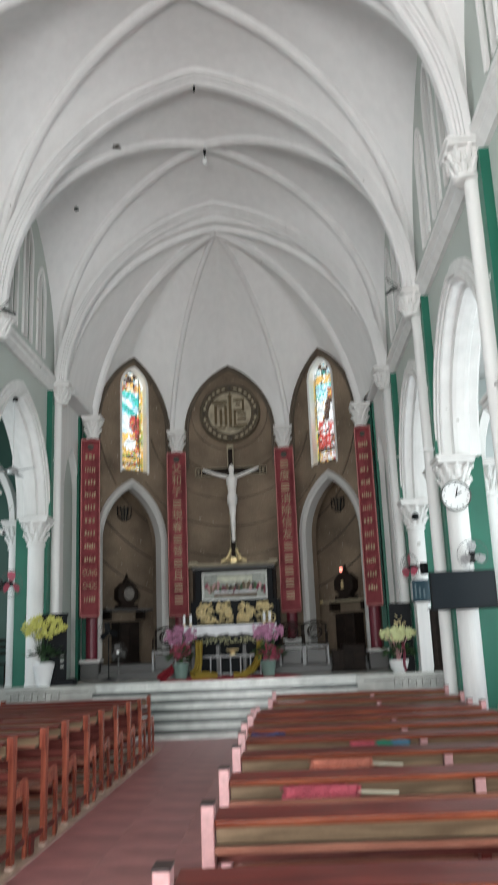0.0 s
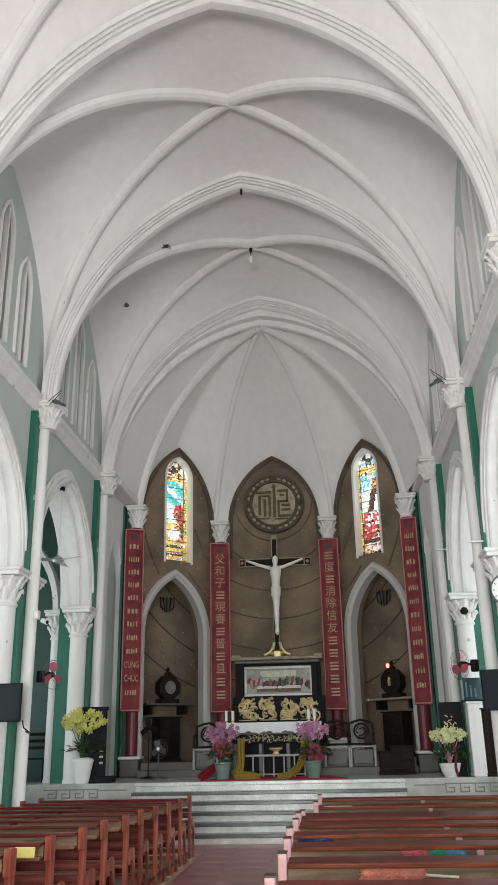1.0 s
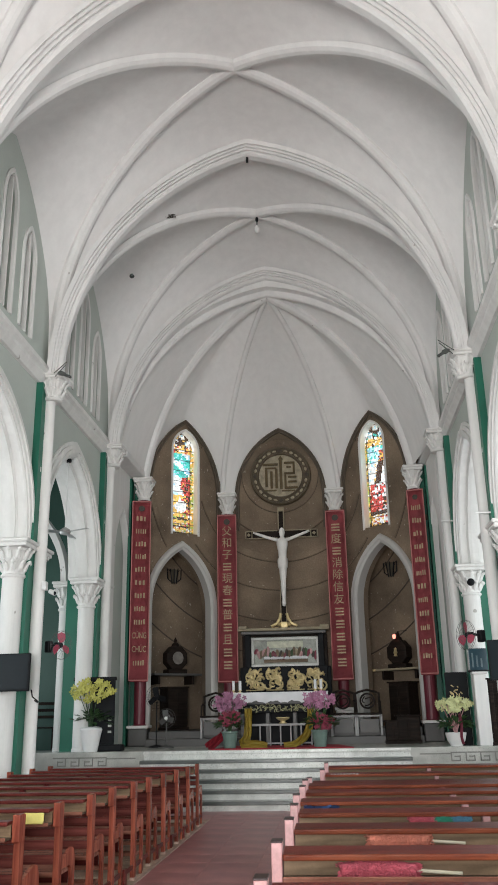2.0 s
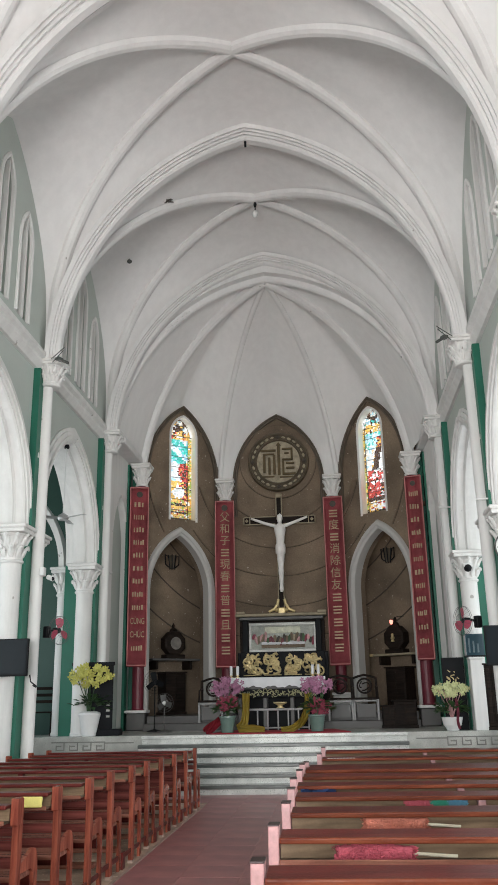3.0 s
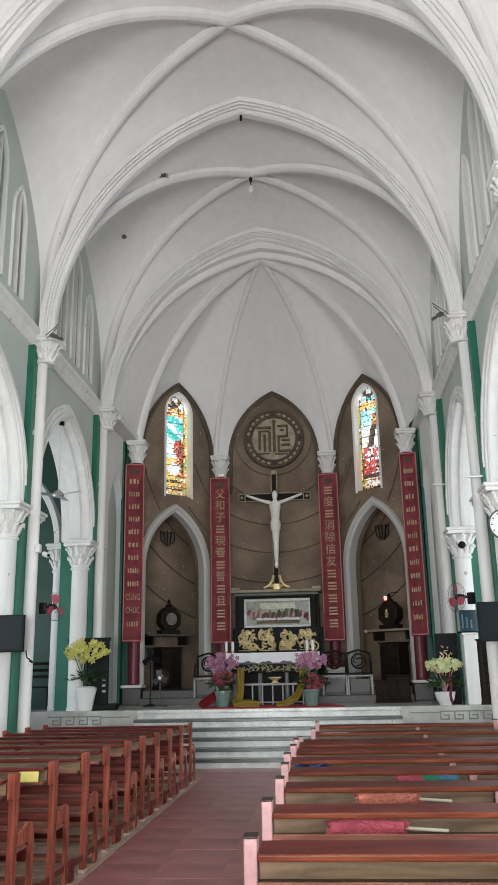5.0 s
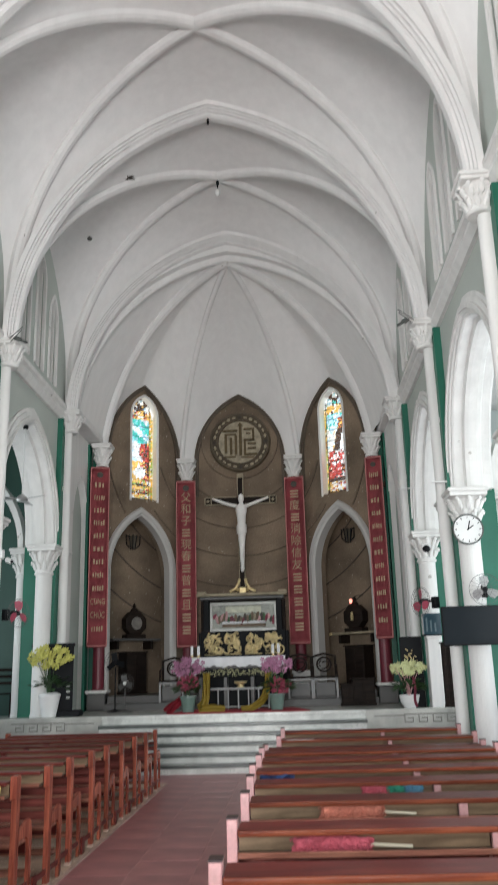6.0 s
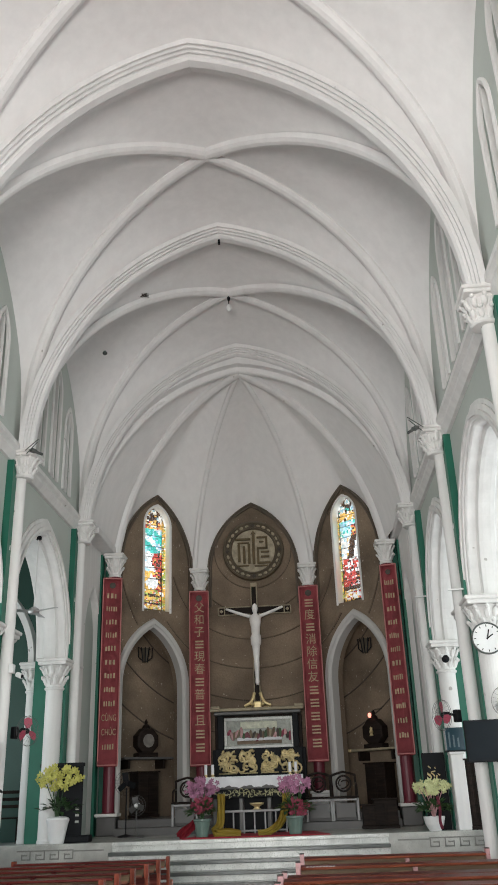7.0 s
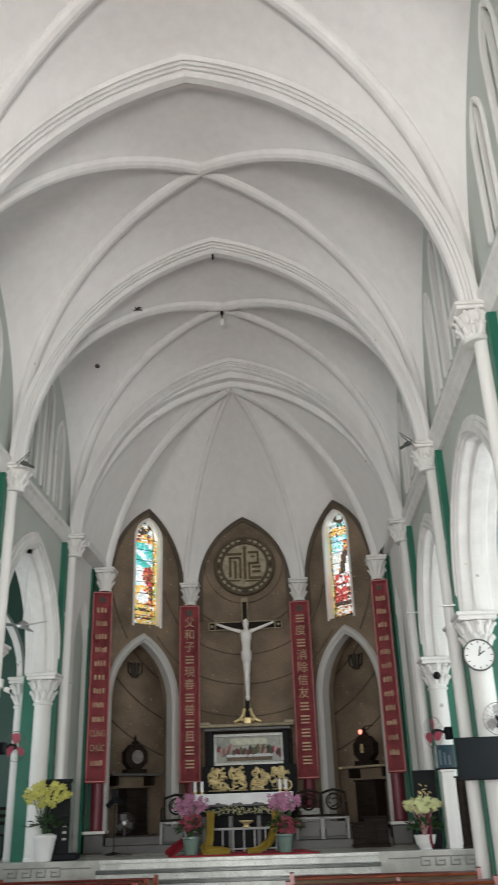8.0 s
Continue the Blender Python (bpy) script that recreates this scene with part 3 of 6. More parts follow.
for y0, y1 in zip(YB, YB[1:]):
    c = (y0 + y1) / 2
    for ya, yb in ((y0, y1), (y1, y0)):
        A = groin((-SX, ya, SZ), (0, c, crossing(c) + 0.02), 24)
        B = groin((SX + OUT[1], yb, SZ), (0, c, crossing(c) + 0.02), 24)
        bm = bmesh.new()
        d = (Vector((SX, yb, 0)) - Vector((-SX, ya, 0))).normalized()
        sweep(bm, A + B[-2::-1], DIAG, (-d.y, d.x, 0))
        part("diagonal_rib", bm, RIBS, ceiling)

# ---------------------------------------------------------------- apse
OX, OY, CX, CY = 3.22, 19.08, 1.514, 20.56
APEX = Vector((0, 17.38, 10.83))
conch = bmesh.new()


def wall_arch_half(p, mid, peak, n):
    off = (mid - p).normalized() * ((mid - p).length - head_half(p, mid))
    return half_arch((p.x + off.x, p.y + off.y, HEADZ), (mid.x, mid.y, peak), n)


HEADZ = 6.85


def rib_foot(x):
    """Springing height of the apse ribs: the inner ones start lower."""
    return 7.0 if abs(x) > 2 else 6.74


def head_half(p, mid):
    return 1.16 if abs(mid.x) < 0.1 else (mid - p).length - 0.09


def conch_cell(a, b, peak):
    a, b = Vector(a), Vector(b)
    mid = (a + b) / 2
    top = Vector((mid.x, mid.y, peak))
    ridge = arc(top, APEX, 0.11, 13)
    for p in (a, b):
        rib = arc((p.x, p.y, rib_foot(p.x)), APEX, 0.152 if abs(p.x) > 2 else 0.14, 20)
        edge = wall_arch_half(p, mid, peak, 7) + ridge[1:]
        skin(conch, rib, edge, 6, 0.0)


cells = [((-OX, OY), (-CX, CY), 8.72), ((-CX, CY), (CX, CY), 8.62), ((CX, CY), (OX, OY), 8.72)]
for a, b, pk in cells:
    conch_cell((*a, 0), (*b, 0), pk)
for sgn in (-1, 1):
    rib = arc((sgn * OX, OY, rib_foot(OX)), APEX, 0.152, 18)
    T = arc((sgn * (3.42 + OUT[sgn]), 17.36, SZ), (0, 17.36, 10.90), 0.175)
    skin(conch, rib, T, 8, 0.05)
bmesh.ops.remove_doubles(conch, verts=conch.verts, dist=0.002)
apse_vault = structure(part("ceiling_apse", conch, VAULT, smooth=True), "white plastered apse vault with converging ribs", "ceiling")
for sgn in (-1, 1):
    for px, py, w in ((OX, OY, 1.0), (CX, CY, 0.5)):
        bm = bmesh.new()
        A = arc((sgn * px, py, rib_foot(px)), APEX, 0.152 if px > 2 else 0.14, 20)
        d = Vector((APEX.x - sgn * px, APEX.y - py, 0)).normalized()
        sweep(bm, A, [(u * w * 1.1, v * w * 1.15) for u, v in DIAG], (-d.y, d.x, 0))
        part("apse_rib", bm, RIBS, apse_vault)
    part("springing_ledge", boxed(*sorted((sgn * (3.19 + 1.6 * OUT[sgn]), sgn * 3.62)), 17.2, 19.2, 7.0, 7.17, 0.02), RIBS, apse_vault)

# plain inner order of the chancel arch
A = arc((-3.42, 17.22, SZ), (0, 17.22, 10.82), 0.175, 22)
bm = bmesh.new()
sweep(bm, A + arc((3.42 + OUT[1], 17.22, SZ), (0, 17.22, 10.82), 0.175, 22)[-2::-1], [(-0.40, -0.20), (-0.09, -0.20), (-0.085, -0.03), (-0.06, -0.02), (0.02, 0.0), (0.045, 0.03), (0.045, 0.11), (0.02, 0.16), (-0.40, 0.16)], (0, 1, 0))
part("chancel_arch", bm, RIBS, ceiling)

# damp, lifting plaster on the lower edge of the chancel arch
rng = random.Random(41)
for sgn, lo, hi, count in ((-1, 11.2, 14.6, 26), (1, 9.5, 12.5, 12)):
    E = arc((sgn * (3.42 + OUT[sgn]), 17.22, SZ), (0, 17.22, 10.82), 0.175, 22)
    bm = bmesh.new()
    for i in range(count):
        u = rng.uniform(lo, hi)
        j = int(u)
        p = E[j].lerp(E[j + 1], u - j)
        tangent = (E[j + 1] - E[j]).normalized()
        m = Matrix.Translation(p + Vector((0, rng.uniform(-0.025, 0.01), 0)) + Vector((sgn, 0, 0.7)) * rng.uniform(-0.01, 0.09)) @ tangent.to_track_quat("X", "Z").to_matrix().to_4x4()
        m = m @ Matrix.Rotation(rng.uniform(-0.5, 0.5), 4, "Y") @ Matrix.Diagonal((rng.uniform(0.04, 0.12), 0.018, rng.uniform(0.012, 0.03), 1))
        lump = bmesh.ops.create_icosphere(bm, subdivisions=2, radius=1, matrix=m)
        for v in lump["verts"]:
            v.co += Vector((rng.uniform(-1, 1), rng.uniform(-1, 1), rng.uniform(-1, 1))) * 0.007
    part("lifting_plaster", bm, RIBS, ceiling)

# brown apse walls with lancet windows and pointed doorways
WIN_L, DOOR = (5.78, 7.95, 8.45), (4.35, 5.40)
DOFF = 0.06          # the doorways stand a little towards the outer pillars
apse_walls = []
for nm, a, b, pk in (("apse_west", (-OX, OY), (-CX, CY), 8.74), ("apse_centre", (-CX, CY), (CX, CY), 8.64), ("apse_east", (CX, CY), (OX, OY), 8.74)):
    d = Vector((b[0] - a[0], b[1] - a[1], 0))
    L = d.length
    opens = []
    if nm != "apse_centre":
        wc = L / 2 + (0.03 if nm == "apse_west" else -0.03)
        opens = [(L / 2 + DOFF * (-1 if nm == "apse_west" else 1), 0.84, PLAT - 0.2, 4.00, 5.40), (wc, 0.36, WIN_L[0], WIN_L[1], WIN_L[2])]
    bm = bmesh.new()
    pierced(bm, (a[0], a[1], 0), d, L, PLAT - 0.2, 8.9, opens, 0.42)
    w = structure(part("wall_" + nm, bm, BROWN), "brown roughcast apse wall with dark curved joints", "wall")
    apse_walls.append((w, a, b, d.normalized(), L, pk))
    n_in = Vector((d.y, -d.x, 0)).normalized()
    # dark moulding along the pointed head of the wall
    bm = bmesh.new()
    mid = (Vector((*a, 0)) + Vector((*b, 0))) / 2
    path = [mid + d.normalized() * s + Vector((0, 0, HEADZ + z)) + n_in * 0.01 for s, z in arch(1.17 if nm == 'apse_centre' else L / 2 - 0.08, pk - HEADZ, 14)]
    path = [path[0] - Vector((0, 0, 0.9))] + path + [path[-1] - Vector((0, 0, 0.9))]
    sweep(bm, path, [(0.0, -0.02), (0.0, 0.05), (-0.02, 0.065), (-0.045, 0.05), (-0.05, 0.02), (-0.06, 0.02), (-0.065, 0.045), (-0.10, 0.05), (-0.11, -0.02)], n_in)
    part("head_moulding", bm, HEAD, w, "dark brown head moulding")

# ---------------------------------------------------------------- the shell that closes the church
for sgn, nm in ((-1, "west"), (1, "east")):
    bm = bmesh.new()
    org = (sgn * 7.3, -8.0, 0) if sgn < 0 else (sgn * 7.6, -8.0, 0)
    pierced(bm, org, (0, 1, 0), 25.6, -0.2, 7.2, [(y + 8.0, 1.15, 1.2, 3.6, 5.2) for y in (-1.7, 2.5, 6.7, 10.9, 15.0)], -0.3 if sgn < 0 else 0.3)
    structure(part("wall_aisle_" + nm, bm, AISLE_GREEN if sgn < 0 else PALE), "painted aisle wall with pointed windows", "wall")
    structure(part("ceiling_aisle_" + nm, boxed(*sorted((sgn * 4.2, sgn * 7.6)), -8.0, 17.6, 7.0, 7.2), WHITE), "flat white plastered aisle ceiling", "ceiling")
    bm = bmesh.new()
    pierced(bm, (min(sgn * 4.22, sgn * 7.3), 17.55, 0), (1, 0, 0), 3.08, -0.2, 7.05, [], 0.25)
    structure(part("wall_aisle_end_" + nm, bm, AISLE_GREEN if sgn < 0 else PALE), "dark green painted aisle end wall" if sgn < 0 else "pale painted aisle end wall", "wall")
    # unseen upper wall, added so that no sky light leaks past the clerestory
    structure(part("wall_upper_" + nm, boxed(*sorted((sgn * 4.06, sgn * 4.3)), -8.0, 17.0, 7.0, 12.4), WHITE), "plain white outer clerestory wall", "wall")
    # chancel side wall between the last pier and the apse, with a shallow pointed recess
    a, b = Vector((sgn * 3.55, 17.36, 0)), Vector((sgn * 3.50, 19.30, 0))
    p, q = (a, b) if sgn < 0 else (b, a)
    bm = bmesh.new()
    L = (q - p).length
    pierced(bm, p, q - p, L, PLAT - 0.2, 11.6, [(L / 2, 0.62, PLAT - 0.19, 4.9, 6.1)], 0.3)
    w = structure(part("wall_chancel_" + nm, bm, WHITE), "white chancel side wall with a pointed recess", "wall")
    n = (q - p).normalized()
    back = Vector((-n.y, n.x, 0)) * 0.16
    bm = bmesh.new()
    pierced(bm, p + back, q - p, L, PLAT - 0.2, 6.4, [], 0.05)
    part("recess_back", bm, SAGE, w)
    part("corner_strip", boxed(*sorted((sgn * 3.34, sgn * 3.80)), 19.28, 19.50, PLAT - 0.1, 11.4), GREEN, w, "dark green painted corner strip")
    part("strip", boxed(*sorted((sgn * 3.47, sgn * 3.53)), 18.80, 19.02, PLAT, 6.95), GREEN, w, "dark green painted strip")
# unseen slab, added to keep sky light off the vault
structure(part("roof", boxed(-4.3, 4.3, -8.2, 22.6, 12.4, 12.6), WHITE), "unseen slab over the vault, added to shut out the sky", "roof")
# unseen end wall added to close the nave; its openings are assumed
bm = bmesh.new()
pierced(bm, (-7.6, -8.0, 0), (1, 0, 0), 15.2, -0.2, 12.5, [(7.6, 2.4, 4.6, 7.2, 9.6), (7.6, 1.3, -0.19, 2.6, 3.9)], -0.3)
structure(part("wall_west", bm, WHITE), "white west wall with a large pointed window and a doorway", "wall")

# white aisle arches seen through the arcade, and the green end wall's trim
for sgn in (-1, 1):
    for y in BAYS[2:]:
        bm = bmesh.new()
        path = [(sgn * (4.36 + 1.42) + s, y, 4.2 + z) for s, z in arch(1.42, 2.0, 12)]
        sweep(bm, path, [(-0.02, -0.16), (0.10, -0.14), (0.14, 0.0), (0.10, 0.14), (-0.02, 0.16)], (0, 1, 0))
        structure(part("aisle_arch", bm, WHITE), "white pointed arch across the aisle", "arch")

# ---------------------------------------------------------------- apse pillars, joints, medallion
for sgn in (-1, 1):
    for px, py, zc, base in ((1.36, 20.42, 6.33, PLAT + 0.30), (3.20, 18.98, 6.42, PLAT)):
        p = thing("apse_pillar", "slender maroon pillar with a white leafy capital", "pillar", group="apse pillars")
        bm = bmesh.new()
        x = sgn * px
        lathe(bm, [(0.16, 0.42), (0.13, 0.46), (0.13, zc - base + 0.06)], (x, py, base), 16)
        part("shaft", bm, MAROON, p)
        part("plinth", boxed(x - 0.21, x + 0.21, py - 0.21, py + 0.2, base, base + 0.37, 0.02), STONE_GREY if px > 2 else WHITE, p, "stone plinth")
        part("plinth_cap", boxed(x - 0.24, x + 0.24, py - 0.24, py + 0.2, base + 0.37, base + 0.43, 0.012, 2), WHITE, p, "white plinth cap")
        capital("capital", (x, py, zc), 0.135, 0.55, p)

for w, a, b, d, L, pk in apse_walls:
    # curved joints that run in circles round the medallion and go on over the side walls
    bm, rings = bmesh.new(), bmesh.new()
    n_in = Vector((d.y, -d.x, 0))
    off = 0.0 if abs(a[0] + b[0]) < 0.1 else (CX + L / 2) * (1 if a[0] > 0 else -1)
    for R in (0.98, 1.62, 2.25, 2.95, 3.7, 4.5):
        prev = None
        for i in range(0, 181):
            ang = 2 * math.pi * i / 180
            s = R * math.cos(ang) - off
            z = 7.36 + R * math.sin(ang)
            inside = abs(s) < L / 2 - 0.03 and PLAT + 0.35 < z < HEADZ + 0.1 + arch_at(L / 2, pk - HEADZ - 0.15, min(abs(s), L / 2))
            if off and z < 4.1 and abs(s) < 1.0:
                inside = False
            if off and 4.1 <= z and abs(s) < 1.0 and z < 4.1 + arch_at(1.0, 1.55, abs(s)):
                inside = False
            if off and abs(s) < 0.5 and 5.6 < z < 8.5:
                inside = False
            cur = None
            if inside:
                mid = (Vector((*a, 0)) + Vector((*b, 0))) / 2
                t = Vector((-math.sin(ang), math.cos(ang)))
                rad = Vector((math.cos(ang), math.sin(ang)))
                cur = [bm.verts.new(mid + d * (s + rad.x * k) + Vector((0, 0, z + rad.y * k)) + n_in * h) for k, h in ((0.0, 0.0), (0.002, 0.006), (0.010, 0.006), (0.013, 0.0))]
                edge = [rings.verts.new(mid + d * (s + rad.x * k) + Vector((0, 0, z + rad.y * k)) + n_in * h) for k, h in ((-0.17, 0.001), (-0.10, 0.016), (-0.012, 0.040), (0.0, 0.032), (0.002, 0.0))]
                if prev:
                    for j in range(3):
                        bm.faces.new((prev[0][j], prev[0][j + 1], cur[j + 1], cur[j]))
                    for j in range(4):
                        rings.faces.new((prev[1][j], prev[1][j + 1], edge[j + 1], edge[j]))
            prev = (cur, edge) if cur else None
    # thin dark strips: joint and ring-edge shade put into one colour
    part("curved_joint", bm, JOINT, w, "dark curved joints with edge shade in the colour")
    part("plaster_ring", rings, BROWN, w, "stepped roughcast rings")

medal = thing("medallion", "round gilt plaster medallion with a raised monogram", "medallion")
MZ, MY = 7.36, 20.545
turn = Matrix.Translation((0.02, MY, MZ - 0.02)) @ Matrix.Rotation(radians(90), 4, "X") @ Matrix.Diagonal((1.08, 1.08, 1, 1))
bm = bmesh.new()
lathe(bm, [(0.0, 0.03), (0.515, 0.03), (0.52, 0.0), (0.0, 0.0)], (0, 0, 0), 64, turn)
part("disc", bm, mat("pale_gilt_plaster", (0.40, 0.345, 0.245), 0.55, 0.1, 0.35, 9, 0.4, 40), medal, "pale worn gilt disc")
bm = bmesh.new()
lathe(bm, [(0.515, 0.0), (0.515, 0.055), (0.53, 0.075), (0.555, 0.075), (0.565, 0.045), (0.665, 0.045), (0.675, 0.075), (0.705, 0.08), (0.725, 0.05), (0.73, 0.0)], (0, 0, 0), 72, turn, caps=False)
part("rim", bm, mat("dark_gilt_plaster", (0.095, 0.072, 0.042), 0.5, 0.2, 0.3, 7, 0.3, 40), medal, "dark gilt moulded rim")
LEAFGILT = mat("pale_gilt_leaf", (0.42, 0.36, 0.25), 0.5, 0.1, 0.25, 9, 0.2, 40)
for i in range(28):
    m = turn @ Matrix.Rotation(2 * math.pi * i / 28, 4, "Z")
    if i % 7 == 0:
        part("rim_cross", boxed(0.57, 0.66, -0.022, 0.022, 0.045, 0.085, 0.008, 1, m), BROWN_TRIM, medal, "dark rim mark")
        part("rim_cross", boxed(0.595, 0.635, -0.055, 0.055, 0.045, 0.08, 0.008, 1, m), BROWN_TRIM, medal, "dark rim mark")
    else:
        bm = bmesh.new()
        bmesh.ops.create_icosphere(bm, subdivisions=2, radius=1.0, matrix=m @ Matrix.Translation((0.615, 0, 0.05)) @ Matrix.Diagonal((0.035 if i % 2 else 0.025, 0.05, 0.03, 1)))
        part("rim_leaf", bm, LEAFGILT, medal, "small gilt leaf", smooth=True)
# raised strokes of the monogram: bars either side of a tall spear
STROKE = mat("tarnished_gilt", (0.115, 0.082, 0.036), 0.45, 0.35, 0.25, 6, 0.2, 40)
strokes = [(-0.38, -0.05, 0.225, 0.275), (-0.33, -0.08, 0.15, 0.185), (-0.33, -0.275, -0.24, 0.15), (-0.22, -0.165, -0.28, 0.10), (-0.115, -0.06, -0.28, 0.15), (-0.02, 0.04, -0.30, 0.36),
           (0.08, 0.31, 0.255, 0.30), (0.265, 0.31, 0.02, 0.255), (0.13, 0.23, 0.165, 0.20), (0.08, 0.31, 0.02, 0.065), (0.08, 0.125, -0.30, 0.02),
           (0.16, 0.34, -0.06, -0.02), (0.16, 0.34, -0.165, -0.12), (0.10, 0.36, -0.30, -0.25), (-0.36, -0.09, -0.34, -0.31), (0.02, 0.30, -0.355, -0.325)]
for x0, x1, z0, z1 in strokes:
    part("stroke", boxed(x0 * 1.12, x1 * 1.12, z0 * 1.12, z1 * 1.12, 0.028, 0.075, 0.008, 1, turn), STROKE, medal, "dark gilt raised stroke")
bm = bmesh.new()
tip = [bm.verts.new(turn @ Vector(v)) for v in ((-0.06, 0.40, 0.03), (0.08, 0.40, 0.03), (0.01, 0.50, 0.03), (-0.05, 0.40, 0.07), (0.07, 0.40, 0.07), (0.01, 0.49, 0.07))]
for f in ((0, 1, 4, 3), (1, 2, 5, 4), (2, 0, 3, 5), (3, 4, 5), (0, 2, 1)):
    bm.faces.new([tip[q] for q in f])
part("spear_head", bm, STROKE, medal, "dark gilt spear head")

# ---------------------------------------------------------------- windows with stained glass


def glass(name, color):
    m = bpy.data.materials.new(name)
    m.use_nodes = True
    n, l = m.node_tree.nodes, m.node_tree.links
    n.remove(n["Principled BSDF"])
    tc, nz = n.new("ShaderNodeTexCoord"), n.new("ShaderNodeTexNoise")
    nz.inputs["Scale"].default_value = 14
    l.new(tc.outputs["Object"], nz.inputs["Vector"])
    isl = n.new("ShaderNodeNewGeometry")
    mul = n.new("ShaderNodeMath")
    mul.operation = "MULTIPLY_ADD"
    mul.inputs[1].default_value, mul.inputs[2].default_value = 0.5, 0.55
    l.new(isl.outputs["Random Per Island"], mul.inputs[0])
    mix = n.new("ShaderNodeMix")
    mix.data_type, mix.blend_type = "RGBA", "MULTIPLY"
    mix.inputs["Factor"].default_value = 1
    mix.inputs["A"].default_value = (*color, 1)
    l.new(mul.outputs[0], mix.inputs["B"])
    tr, tl, gl = n.new("ShaderNodeBsdfTransparent"), n.new("ShaderNodeBsdfTranslucent"), n.new("ShaderNodeBsdfGlossy")
    gl.inputs["Roughness"].default_value = 0.15
    for k in (tr, tl):
        l.new(mix.outputs["Result"], k.inputs["Color"])
    a, b = n.new("ShaderNodeMixShader"), n.new("ShaderNodeMixShader")
    a.inputs[0].default_value, b.inputs[0].default_value = 0.45, 0.04
    l.new(tr.outputs[0], a.inputs[1])
    l.new(tl.outputs[0], a.inputs[2])
    l.new(a.outputs[0], b.inputs[1])
    l.new(gl.outputs[0], b.inputs[2])
    l.new(b.outputs[0], n["Material Output"].inputs["Surface"])
    return m


G_CLEAR, G_TEAL, G_RED = glass("clear_glass", (0.95, 0.92, 0.86)), glass("teal_glass", (0.10, 0.56, 0.46)), glass("ruby_glass", (0.62, 0.09, 0.07))
G_GOLD, G_LEAD, G_BLUE = glass("amber_glass", (0.90, 0.52, 0.13)), glass("dark_brown_glass", (0.10, 0.06, 0.04)), glass("pale_blue_glass", (0.45, 0.72, 0.85))
G_GREEN = glass("olive_green_glass", (0.42, 0.50, 0.12))
LEAD = mat("lead_came", (0.03, 0.03, 0.03), 0.5, 0.4, 0.2, 5, 0.1, 60)
CLEAR_, TEAL_, RED_, GOLD_, DARK_, BLUE_, GREEN_ = range(7)


def pane_west(u, v, rng):
    """Glass of the west window: a pale figure under a green canopy, between amber borders."""
    pick = rng.choices
    if v > 0.86:
        ring = min(math.hypot((u - cx) * 0.72, (v - cv) * 2.67) for cx, cv in ((0.5, 0.955), (0.25, 0.895), (0.75, 0.895)))
        return pick((CLEAR_, BLUE_, DARK_), (6, 2, 2))[0] if ring < 0.075 else pick((DARK_, GOLD_), (4, 1))[0]
    if u < 0.07 or u > 0.86:
        return pick((GOLD_, GREEN_, CLEAR_, DARK_), (6, 4, 2, 1))[0]
    if v > 0.79 or (v > 0.58 and abs(u - 0.47) > 0.36):
        return pick((GOLD_, DARK_, RED_, CLEAR_), (7, 3, 2, 1))[0]
    if v > 0.56:
        wave = math.sin(u * 7 + v * 40)
        return pick((TEAL_, BLUE_), (5, 1))[0] if wave > -0.35 else pick((CLEAR_, BLUE_), (3, 2))[0]
    if v > 0.38:
        if u > 0.62 - 0.15 * math.sin((v - 0.38) * 16):
            return pick((RED_, DARK_, GOLD_), (6, 2, 1))[0]
        return pick((CLEAR_, DARK_, BLUE_), (9, 1, 1))[0]
    if v > 0.20:
        if ((u - 0.48) / 0.24) ** 2 + ((v - 0.27) / 0.055) ** 2 < 1:
            return CLEAR_
        return pick((GOLD_, CLEAR_), (5, 1))[0] if u < 0.5 else pick((RED_, DARK_, GOLD_), (4, 3, 2))[0]
    return (DARK_ if int(v * 55) % 4 == 0 else pick((GOLD_, GREEN_, CLEAR_, RED_), (7, 2, 2, 1))[0])


def pane_east(u, v, rng):
    """Glass of the east window: a dark robed shape on white over a crimson crowd."""
    pick = rng.choices
    if v > 0.86:
        ring = min(math.hypot((u - cx) * 0.72, (v - cv) * 2.67) for cx, cv in ((0.5, 0.955), (0.25, 0.895), (0.75, 0.895)))
        return pick((CLEAR_, BLUE_), (4, 3))[0] if ring < 0.09 else pick((DARK_, TEAL_), (3, 1))[0]
    if u < 0.10 or u > 0.92:
        return pick((GREEN_, GOLD_, DARK_, CLEAR_), (4, 4, 2, 1))[0]
    if v > 0.78:
        return pick((GOLD_, CLEAR_, DARK_), (7, 2, 1))[0]
    if v > 0.62:
        if u > 0.58 and v < 0.73:
            return pick((GOLD_, RED_, DARK_), (3, 2, 2))[0]
        return pick((BLUE_, TEAL_, CLEAR_), (5, 3, 3))[0]
    if v > 0.42:
        lean = u - (0.56 + (v - 0.52) * 1.1)
        return DARK_ if abs(lean) < 0.13 else pick((CLEAR_, BLUE_, GOLD_), (9, 1, 1))[0]
    if v > 0.30:
        return pick((CLEAR_, RED_, DARK_), (5, 4, 2))[0]
    if v > 0.16:
        return pick((RED_, CLEAR_, DARK_), (7, 1, 1))[0] if u < 0.58 else pick((RED_, DARK_, CLEAR_, GOLD_), (3, 4, 2, 1))[0]
    if v > 0.12:
        return DARK_
    return pick((CLEAR_, GOLD_, RED_), (4, 4, 1))[0] if v > 0.04 else pick((DARK_, GOLD_), (3, 1))[0]


